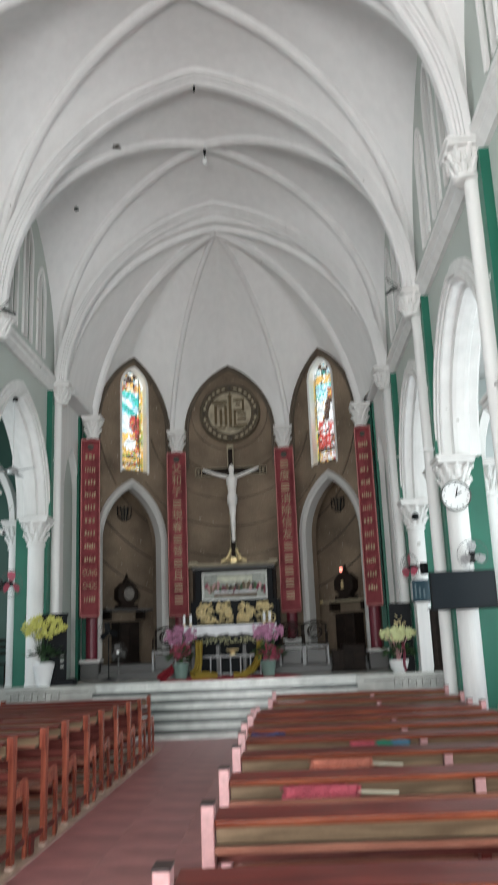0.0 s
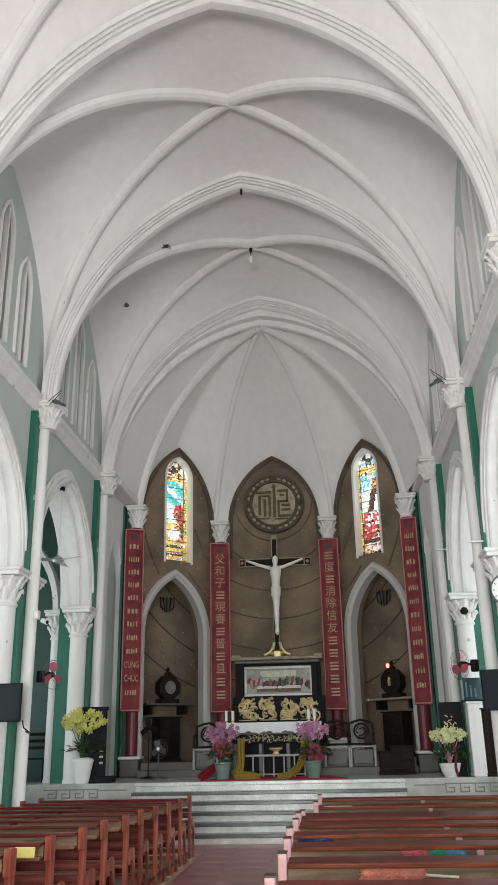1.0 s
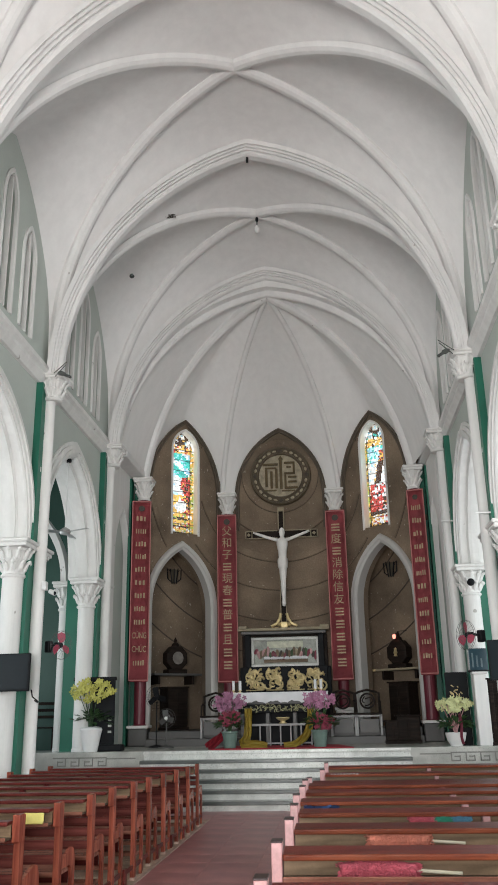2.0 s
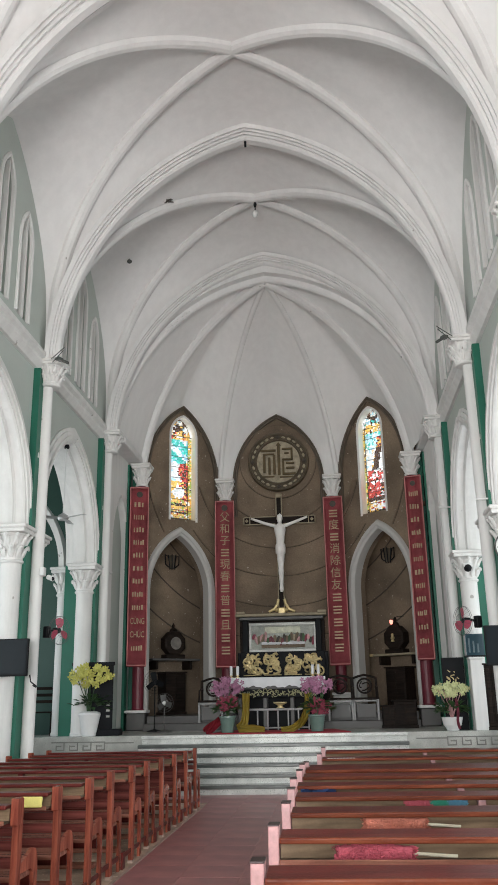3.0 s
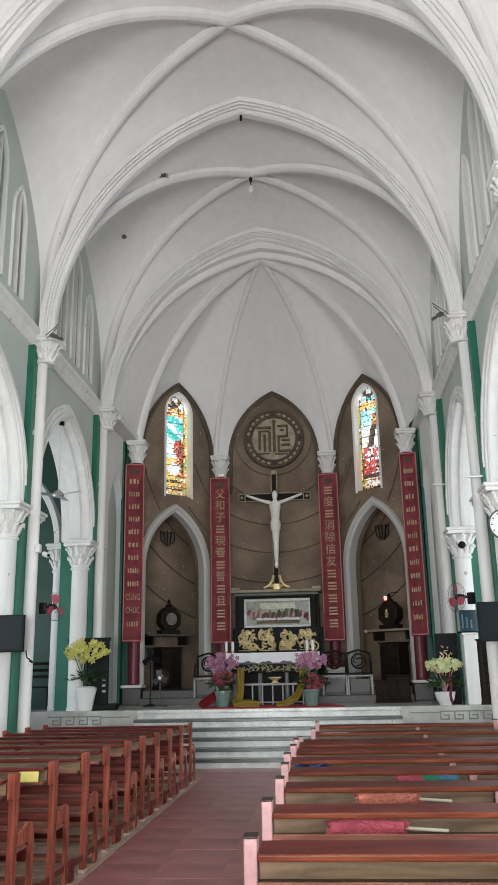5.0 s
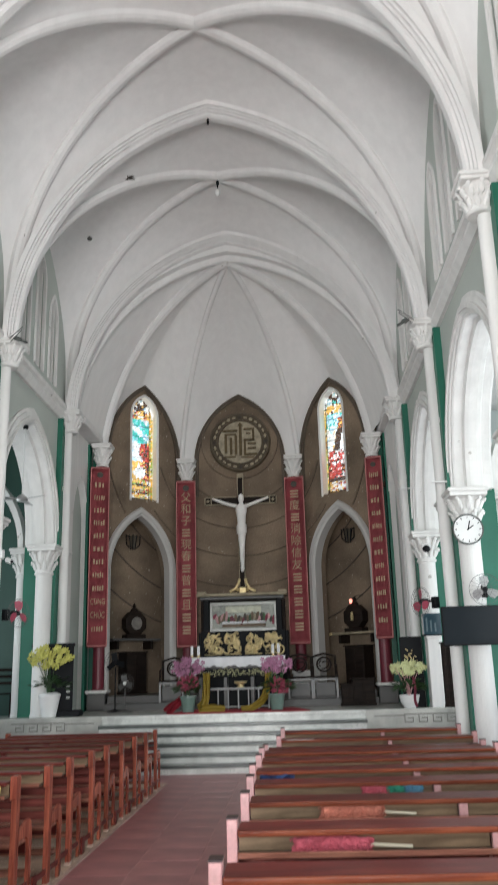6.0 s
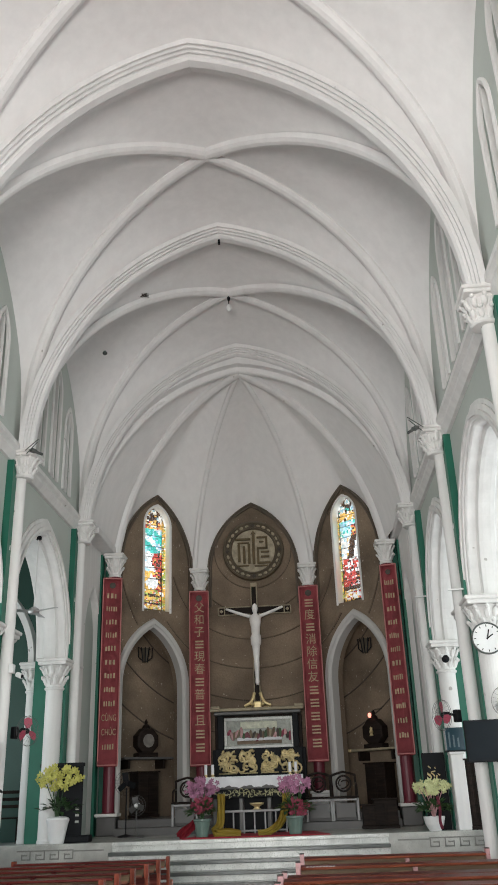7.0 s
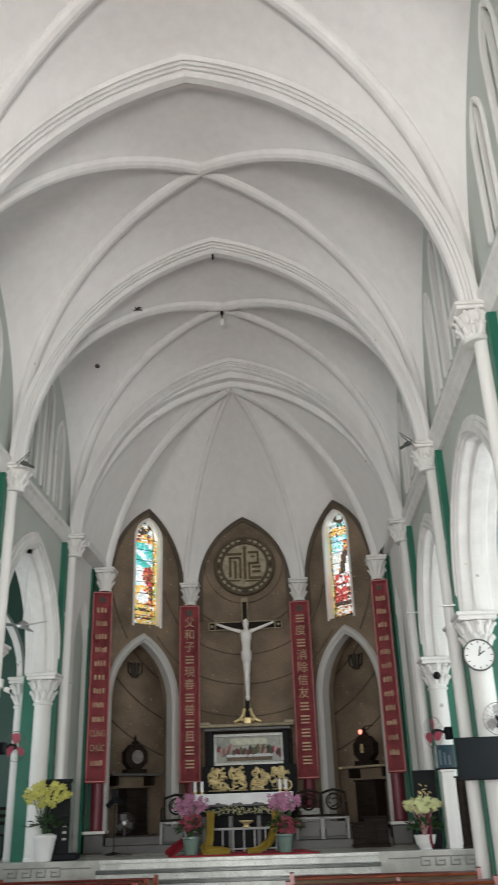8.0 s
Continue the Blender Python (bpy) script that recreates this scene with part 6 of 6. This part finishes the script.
    if sgn > 0:
        lm = thing("sanctuary_lamp", "glowing red sanctuary lamp above the tabernacle", "lamp", mw @ pose(ox + 0.02, 0.44, 3.13))
        bm = bmesh.new()
        lathe(bm, [(0.0, 0), (0.03, 0.01), (0.042, 0.06), (0.036, 0.10), (0.0, 0.11)], (0, 0, 0), 14)
        part("glass", bm, LAMP_RED, lm, "glowing red glass", smooth=True)
        bm = bmesh.new()
        tube(bm, [(0, 0, 0.10), (0, 0.25, 0.2), (0, 0.51, 0.22)], 0.008, 6)
        part("arm", bm, BLACK, lm)

# display boards, lectern, plinth beside the last piers
bd = thing("display_board", "black free-standing display board with small white lettering bars", "board")
part("panel", boxed(-3.98, -3.16, 16.62, 16.66, PLAT, 2.24, 0.006), BLACK, bd)
part("header", boxed(-4.0, -3.14, 16.60, 16.68, 2.20, 2.27, 0.01), BLACK, bd)
for i in range(3):
    part("lettering_bar", boxed(-3.28, -3.21, 16.612, 16.619, 1.22 + i * 0.11, 1.26 + i * 0.11), STONE, bd, "white lettering")
part("foot", boxed(-3.5, -2.98, 16.5, 16.8, PLAT, PLAT + 0.12, 0.02), BLACK, bd)
bd = thing("display_board", "black free-standing board with gold floral decoration", "board")
part("panel", boxed(3.24, 3.66, 16.66, 16.70, PLAT, 2.20, 0.006), BLACK, bd)
rng = random.Random(9)
bm = bmesh.new()
for i in range(16):
    p = Vector((3.31 + rng.random() * 0.28, 16.652, 1.72 + rng.random() * 0.26))
    q = p + Vector((rng.uniform(-0.08, 0.08), 0, rng.uniform(-0.05, 0.05)))
    tube(bm, [p, q], 0.011, 5)
part("floral_motif", bm, GOLD, bd, "gold floral motif")
for i in range(2):
    part("lettering_bar", boxed(3.33, 3.58, 16.652, 16.659, 1.58 + i * 0.06, 1.61 + i * 0.06), STONE, bd, "pale lettering")
pl = thing("white_plinth", "tall white painted plinth block", "plinth", pose(3.84, 16.40, PLAT))
part("block", boxed(-0.12, 0.12, -0.12, 0.12, 0.0, 1.26, 0.012), WHITE, pl)
part("top_slab", boxed(-0.14, 0.14, -0.14, 0.14, 1.26, 1.30, 0.008), WHITE, pl)
lc = thing("glass_lectern", "dark blue glass case on the white plinth", "lectern", pose(3.84, 16.40, PLAT + 1.30))
part("case", boxed(-0.17, 0.17, -0.12, 0.12, 0.0, 0.42, 0.01), mat("dark_blue_glass", (0.03, 0.06, 0.08), 0.1, 0, 0.2, 4, 0.0, 60), lc)
part("base_frame", boxed(-0.18, 0.18, -0.13, 0.13, 0.0, 0.03, 0.004), BLACK, lc)
for i in range(3):
    part("pale_strip", boxed(-0.12 + i * 0.08, -0.09 + i * 0.08, -0.124, -0.118, 0.08, 0.34 - i * 0.05), mat("dim_blue_grey", (0.10, 0.14, 0.16), 0.3, 0, 0.2, 5, 0, 60) if i == 0 else bpy.data.materials["dim_blue_grey"], lc, "dim blue-grey strip")
dark_cabinet("tall_speaker", 4.07, 16.42, PLAT, 0.22, 0.24, 1.15, "tall black loudspeaker column")

# ---------------------------------------------------------------- fittings on the piers


def television(x0, x1, y, z0, z1, label):
    t = thing("television", label, "television")
    part("casing", boxed(x0, x1, y, y + 0.06, z0, z1, 0.012, 2), BLACK, t)
    part("screen", boxed(x0 + 0.025, x1 - 0.025, y - 0.004, y + 0.004, z0 + 0.03, z1 - 0.02), SCREEN, t, "dark glossy screen")
    part("bracket", boxed((x0 + x1) / 2 - 0.12, (x0 + x1) / 2 + 0.12, y + 0.06, y + 0.16, (z0 + z1) / 2 - 0.12, (z0 + z1) / 2 + 0.12, 0.01), BLACK, t)
    if x0 > 0:
        return t
    bm = bmesh.new()
    xe = x1 if abs(x1) < abs(x0) else x0
    tube(bm, [(xe * 0.99, y + 0.04, z0 + 0.02), (xe * 0.985, y + 0.05, z0 - 0.08), (xe * 0.985, y + 0.3, z0 - 0.14), (xe * 1.02, y + 0.62, z0 - 0.15), (xe * 1.06, y + 0.74, z0 - 0.10)], 0.010, 6)
    part("cable", bm, BLACK, t)
    return t


television(-4.26, -3.31, 12.20, 1.90, 2.44, "black flat television on the pier")
television(3.31, 4.26, 12.20, 1.90, 2.45, "black flat television on the pier, dimly reflecting")

ck = thing("wall_clock", "round white wall clock with a dark rim", "clock", pose(3.84, 12.37, 3.58))
tm = Matrix.Rotation(radians(90), 4, "X")
bm = bmesh.new()
lathe(bm, [(0.21, 0.03), (0.215, 0.042), (0.228, 0.042), (0.232, 0.03), (0.232, 0.0), (0.21, 0.0)], (0, 0, 0), 40, tm, caps=False)
part("rim", bm, STONE_DARK, ck, "dark grey rim")
bm = bmesh.new()
lathe(bm, [(0.0, 0.028), (0.207, 0.028), (0.207, 0.0), (0.0, 0.0)], (0, 0, 0), 40, tm)
part("dial", bm, WHITE_PAINT, ck, "white dial")
part("back_mount", boxed(-0.05, 0.17, 0.0, 0.13, -0.06, 0.06), BLACK, ck)
for i in range(12):
    m = tm @ Matrix.Rotation(radians(30 * i), 4, "Z")
    part("hour_mark", boxed(-0.006, 0.006, 0.165, 0.195, 0.028, 0.031, 0, 1, m), BLACK, ck)
for ang, ln, wd in ((-57, 0.10, 0.008), (-14, 0.13, 0.008)):
    part("clock_arm", boxed(-wd, wd, -0.02, ln, 0.031, 0.035, 0, 1, tm @ Matrix.Rotation(radians(ang), 4, "Z")), BLACK, ck)


def wall_fan(m, label, blade_mat, n=3, r=0.20):
    f = thing("wall_fan", label, "fan", m, group="wall fans")
    part("mount", boxed(-0.05, 0.05, 0.16, 0.26, -0.10, 0.08, 0.012), BLACK, f)
    bm = bmesh.new()
    tube(bm, [(0, 0.18, 0.0), (0, 0.05, 0.02), (0, 0.0, 0.0)], 0.02, 8)
    part("neck", bm, BLACK, f)
    bm = bmesh.new()
    lathe(bm, [(0.0, 0.05), (0.04, 0.04), (0.05, 0.0), (0.05, -0.08), (0.0, -0.09)], (0, -0.03, 0), 16, tm)
    part("hub", bm, BLACK, f)
    for k in range(n):
        bm = bmesh.new()
        m2 = Matrix.Rotation(radians(360 / n * k + 25), 4, "Y")
        prof = [(0.04, -0.03), (0.10, -0.075), (r * 0.85, -0.07), (r, -0.01), (r * 0.9, 0.055), (0.10, 0.05), (0.04, 0.02)]
        lo = [bm.verts.new(m2 @ Vector((x, -0.07 + z * 0.35, z))) for x, z in prof]
        hi = [bm.verts.new(m2 @ Vector((x, -0.064 + z * 0.35, z))) for x, z in prof]
        bm.faces.new(lo)
        bm.faces.new(hi[::-1])
        for j in range(len(prof)):
            i = (j + 1) % len(prof)
            bm.faces.new((lo[j], lo[i], hi[i], hi[j]))
        part("blade", bm, blade_mat, f)
    bm = bmesh.new()
    for R, yy in ((r * 1.1, -0.06), (r * 1.1, -0.09), (r * 0.5, -0.12)):
        tube(bm, [(R * math.cos(a), yy, R * math.sin(a)) for a in np.linspace(0, 2 * math.pi, 33)], 0.003, 4)
    for k in range(20):
        a = 2 * math.pi * k / 20
        tube(bm, [(0.03 * math.cos(a), -0.125, 0.03 * math.sin(a)), (r * 0.6 * math.cos(a), -0.12, r * 0.6 * math.sin(a)), (r * 1.1 * math.cos(a), -0.08, r * 1.1 * math.sin(a))], 0.0016, 4)
    part("guard", bm, STONE_GREY, f, "thin wire guard")
    return f


wall_fan(pose(-3.22, 13.18, 2.62, 0, 0, 62), "wall fan with red plastic blades on the pier", FAN_RED)
wall_fan(pose(3.24, 13.18, 2.60, 0, 0, -62), "wall fan with red plastic blades on the pier", FAN_RED)
wall_fan(pose(3.98, 12.30, 2.68, 0, 0, -10), "grey wall fan above the television", METAL)

# ceiling fan in the arcade
cf = thing("ceiling_fan", "pale ceiling fan on a long thin rod in the arch", "fan", pose(-3.80, 15.0, 4.86))
bm = bmesh.new()
tube(bm, [(0, 0, 0.05), (0, 0, 1.42)], 0.012, 8)
part("rod", bm, WHITE_PAINT, cf)
bm = bmesh.new()
lathe(bm, [(0.0, -0.05), (0.09, -0.04), (0.11, 0.0), (0.09, 0.05), (0.03, 0.09), (0.0, 0.09)], (0, 0, 0), 18)
part("motor", bm, METAL, cf)
part("canopy", boxed(-0.05, 0.05, -0.05, 0.05, 1.38, 1.48, 0.015), BLACK, cf)
for k in range(3):
    part("blade", boxed(0.10, 0.55, -0.065, 0.065, -0.004, 0.006, 0.003, 1, Matrix.Rotation(radians(120 * k - 28), 4, "Z") @ Matrix.Rotation(radians(10), 4, "X")), METAL, cf)

# small cameras and spotlights
sc = thing("security_camera", "small white security camera on the pier", "camera")
bm = bmesh.new()
tube(bm, [(-3.30, 12.90, 3.44), (-3.20, 12.82, 3.40)], 0.04, 12)
part("body", bm, WHITE_PAINT, sc)
part("junction_box", boxed(-3.43, -3.36, 12.84, 12.96, 3.46, 3.60, 0.01), WHITE_PAINT, sc)
bm = bmesh.new()
lathe(bm, [(0.0, 0), (0.03, 0.0), (0.03, 0.012), (0.0, 0.014)], (0, 0, 0), 12, Matrix.Translation((-3.20, 12.82, 3.40)) @ Matrix.Rotation(radians(110), 4, "X") @ Matrix.Rotation(radians(0), 4, "Z"))
part("lens_glass", bm, BLACK, sc)
sc = thing("security_camera", "small black dome camera on the capital", "camera")
bm = bmesh.new()
bmesh.ops.create_uvsphere(bm, u_segments=14, v_segments=8, radius=0.075, matrix=Matrix.Translation((3.86, 16.36, 3.86)))
part("dome", bm, BLACK, sc, smooth=True)
part("base", boxed(3.77, 3.95, 16.33, 16.50, 3.88, 3.95, 0.01), WHITE_PAINT, sc, "white base")
for sgn in (-1, 1):
    sp = thing("spotlight", "small dark grey spotlight with open flaps on the high capital", "spotlight", pose(sgn * 3.22, 12.66, 7.10, 0, 0, sgn * 30), group="nave spotlights")
    part("body", boxed(-0.045, 0.045, -0.07, 0.05, -0.025, 0.03, 0.01), STONE_DARK, sp)
    part("flap", boxed(-0.09 - (0.16 if sgn > 0 else 0), 0.09 + (0.16 if sgn < 0 else 0), -0.11, -0.095, 0.03, 0.04, 0.002, 1, Matrix.Rotation(radians(sgn * 22), 4, "Y")), STONE_DARK, sp)
    part("flap", boxed(-0.09 - (0.12 if sgn > 0 else 0), 0.09 + (0.12 if sgn < 0 else 0), -0.11, -0.095, -0.035, -0.025, 0.002, 1, Matrix.Rotation(radians(sgn * 30), 4, "Y")), STONE_DARK, sp)
    part("bracket", boxed(-0.015, 0.015, 0.0, 0.2, -0.02, 0.02), STONE_DARK, sp)

# tie rods and cable on the arcade
tr = thing("tie_rod", "thin white tie rod across the arcade arch", "rod")
bm = bmesh.new()
tube(bm, [(3.45, 16.72, 5.16), (3.9, 16.72, 5.15), (4.2, 16.72, 5.14)], 0.014, 6)
part("rod", bm, WHITE_PAINT, tr)
bm = bmesh.new()
bmesh.ops.create_icosphere(bm, subdivisions=2, radius=0.05, matrix=Matrix.Translation((4.0, 16.72, 5.15)))
part("coupling", bm, METAL, tr)
tr = thing("tie_rod", "thin white tie rod across the arcade arch", "rod")
bm = bmesh.new()
tube(bm, [(3.44, 12.74, 4.40), (3.8, 12.70, 4.395), (4.2, 12.68, 4.39)], 0.014, 6)
part("rod", bm, WHITE_PAINT, tr)

# fittings on the vault
vl = thing("vault_lamp", "small pendant lamp with a dark rose at the rib crossing", "lamp", pose(0.0, (BAYS[4] + BAYS[5]) / 2, CROWN - 0.19))
bm = bmesh.new()
lathe(bm, [(0.0, 0.08), (0.024, 0.08), (0.034, -0.02), (0.02, -0.07), (0.0, -0.07)], (0, 0, 0), 16)
part("rose", bm, BLACK, vl, "dark ceiling rose")
bm = bmesh.new()
tube(bm, [(0, 0, -0.04), (0, 0, -0.17)], 0.012, 6)
part("stem", bm, BLACK, vl)
bm = bmesh.new()
bmesh.ops.create_uvsphere(bm, u_segments=14, v_segments=10, radius=1, matrix=Matrix.Translation((0, 0, -0.24)) @ Matrix.Diagonal((0.055, 0.055, 0.09, 1)))
part("bulb", bm, WHITE_PAINT, vl, "white bulb", smooth=True)
hk = part("vault_hook", boxed(-0.018, 0.022, BAYS[4] - 0.015, BAYS[4] + 0.015, CROWN - 0.29, CROWN - 0.15, 0.006), BLACK)
tagged(hk, "short black hook on the transverse rib", "hook")
bm = bmesh.new()
rng = random.Random(8)
for i in range(110):
    p = Vector((-1.70, 13.88, 10.86)) + Vector((rng.uniform(-0.10, 0.10), rng.uniform(-0.06, 0.04), rng.uniform(-0.03, 0.05)))
    tube(bm, [p, p + Vector((rng.uniform(-0.1, 0.1), rng.uniform(-0.05, 0.05), rng.uniform(-0.03, 0.03)))], 0.008, 4)
tagged(part("bird_nest", bm, BROWN_TRIM), "dark brown twig nest on the vault rib", "nest", kind="stuff")
bm = bmesh.new()
bmesh.ops.create_icosphere(bm, subdivisions=2, radius=0.055, matrix=Matrix.Translation((-2.80, 15.61, 10.60)) @ Matrix.Diagonal((1, 1, 0.8, 1)))
box(bm, -2.83, -2.79, 15.60, 15.64, 10.58, 10.72)
tagged(part("vault_fixture", bm, STONE_DARK), "small dark fixture on the vault web", "fixture")

# ---------------------------------------------------------------- things left on the pews


def duster(x0, x1, xh, y, z, fluff, label, seed):
    d = thing("feather_duster", label, "duster", group="dusters on the pews")
    rng = random.Random(seed)
    bm = bmesh.new()
    n = 60
    for i in range(n + 1):
        u = i / n
        r = 0.042 * (0.75 + 0.25 * math.sin(math.pi * min(1, u * 1.1)))
        for k in range(26):
            a = 2 * math.pi * (k + rng.random()) / 26
            p = Vector((x0 + (x1 - x0) * u, y, z))
            q = p + Vector((rng.uniform(-0.02, 0.02), math.cos(a) * r * rng.uniform(0.8, 1.1), math.sin(a) * r * rng.uniform(0.75, 1.05)))
            s = Vector((0.006, 0, 0))
            bm.faces.new([bm.verts.new(v) for v in (p, q - s + Vector((0, 0.005, 0)), q + s, q + s * 0.2 - Vector((0, 0.006, 0.004)))])
    lathe(bm, [(0.0, 0.0), (0.032, 0.01), (0.036, abs(x1 - x0) * 0.5), (0.03, abs(x1 - x0) - 0.01), (0.0, abs(x1 - x0))], (0, 0, 0), 12, Matrix.Translation((x0, y, z)) @ Matrix.Rotation(radians(90), 4, "Y"))
    tagged(part("fluff", bm, fluff, d), kind="stuff")
    bm = bmesh.new()
    tube(bm, [(x1 - 0.03, y, z), (xh, y, z - 0.015)], 0.008, 8)
    part("handle", bm, HANDLE, d, "cream plastic handle")
    return d


duster(1.135, 1.49, 1.69, 4.275, 0.832, PINK_FLUFF, "bright pink feather duster with a cream handle", 1)
duster(1.295, 1.64, 1.83, 5.145, 0.838, CORAL_FLUFF, "coral feather duster with a cream handle", 2)
duster(1.60, 1.755, 1.77, 5.955, 0.838, PINK_FLUFF, "pink feather duster on the pew shelf", 3)
duster(1.76, 1.865, 1.88, 5.955, 0.838, TEAL, "green feather duster on the pew shelf", 4)
duster(1.87, 1.975, 1.985, 5.955, 0.838, BLUE_FLUFF, "pale blue feather duster on the pew shelf", 5)


def cloth_pad(name, x0, x1, y0, y1, z0, z1, material, label):
    bm = bmesh.new()
    rows = []
    for i in range(13):
        u = i / 12
        rows.append([bm.verts.new((x0 + (x1 - x0) * u, y0 + (y1 - y0) * (j / 6), z0 + (z1 - z0) * (0.7 + 0.3 * math.sin(u * 9 + j)))) for j in range(7)])
    for r, s in zip(rows, rows[1:]):
        for j in range(6):
            bm.faces.new((r[j], r[j + 1], s[j + 1], s[j]))
    bmesh.ops.solidify(bm, geom=bm.faces[:], thickness=0.03)
    return tagged(part(name, bm, material, smooth=True), label, "cloth")


cloth_pad("folded_cloth", 0.875, 1.14, 6.70, 6.77, 0.80, 0.872, BLUE_CLOTH, "folded blue cloth on the pew shelf")
bm = boxed(-1.135, -0.985, -0.012, 0.012, 0.0, 0.074, 0.006, 2, Matrix.Translation((0, 6.305, 0.803)) @ Matrix.Rotation(radians(-12), 4, "X"))
tagged(part("yellow_booklet", bm, YELLOW_CLOTH), "pale yellow booklet leaning on the pew shelf", "booklet")

# pale writing on one of the far ledges
wr = thing("pew_lettering", "small pale painted lettering on a pew ledge", "lettering")
for i in range(9):
    part("lettering_bar", boxed(1.054 + 0.035 * i, 1.078 + 0.035 * i, 9.86, 9.93, 0.866, 0.8735), LINEN, wr)

# ---------------------------------------------------------------- floor tiles of the aisle, piece by piece
tile_me = bpy.data.meshes.new("floor_tile")
bm = boxed(-0.2715, 0.2715, -0.2715, 0.2715, -0.012, 0.0, 0.001)
bm.to_mesh(tile_me)
bm.free()
tile_me.materials.append(TILE)
rng = random.Random(21)
for i in range(-1, 2):
    for j in range(0, 27):
        t = new("floor_tile", tile_me)
        t.location = (-0.025 + 0.55 * i, 0.195 + 0.55 * j, rng.uniform(-0.0008, 0.0006))
        t.parent = floor
# the rest of the floor under the pews, in one sheet of tiles
bm = bmesh.new()
for i in range(-13, 14):
    for j in range(-15, 0 if -1 <= i <= 1 else 30):
        x, y = -0.025 + 0.55 * i, 0.195 + 0.55 * j
        if abs(x) > 7.2 or y > 16.2:
            continue
        v = [bm.verts.new((x + a, y + b, 0)) for a, b in ((-0.272, -0.272), (0.272, -0.272), (0.272, 0.272), (-0.272, 0.272))]
        bm.faces.new(v)
tagged(part("tile_field", bm, TILE, floor), kind="stuff")
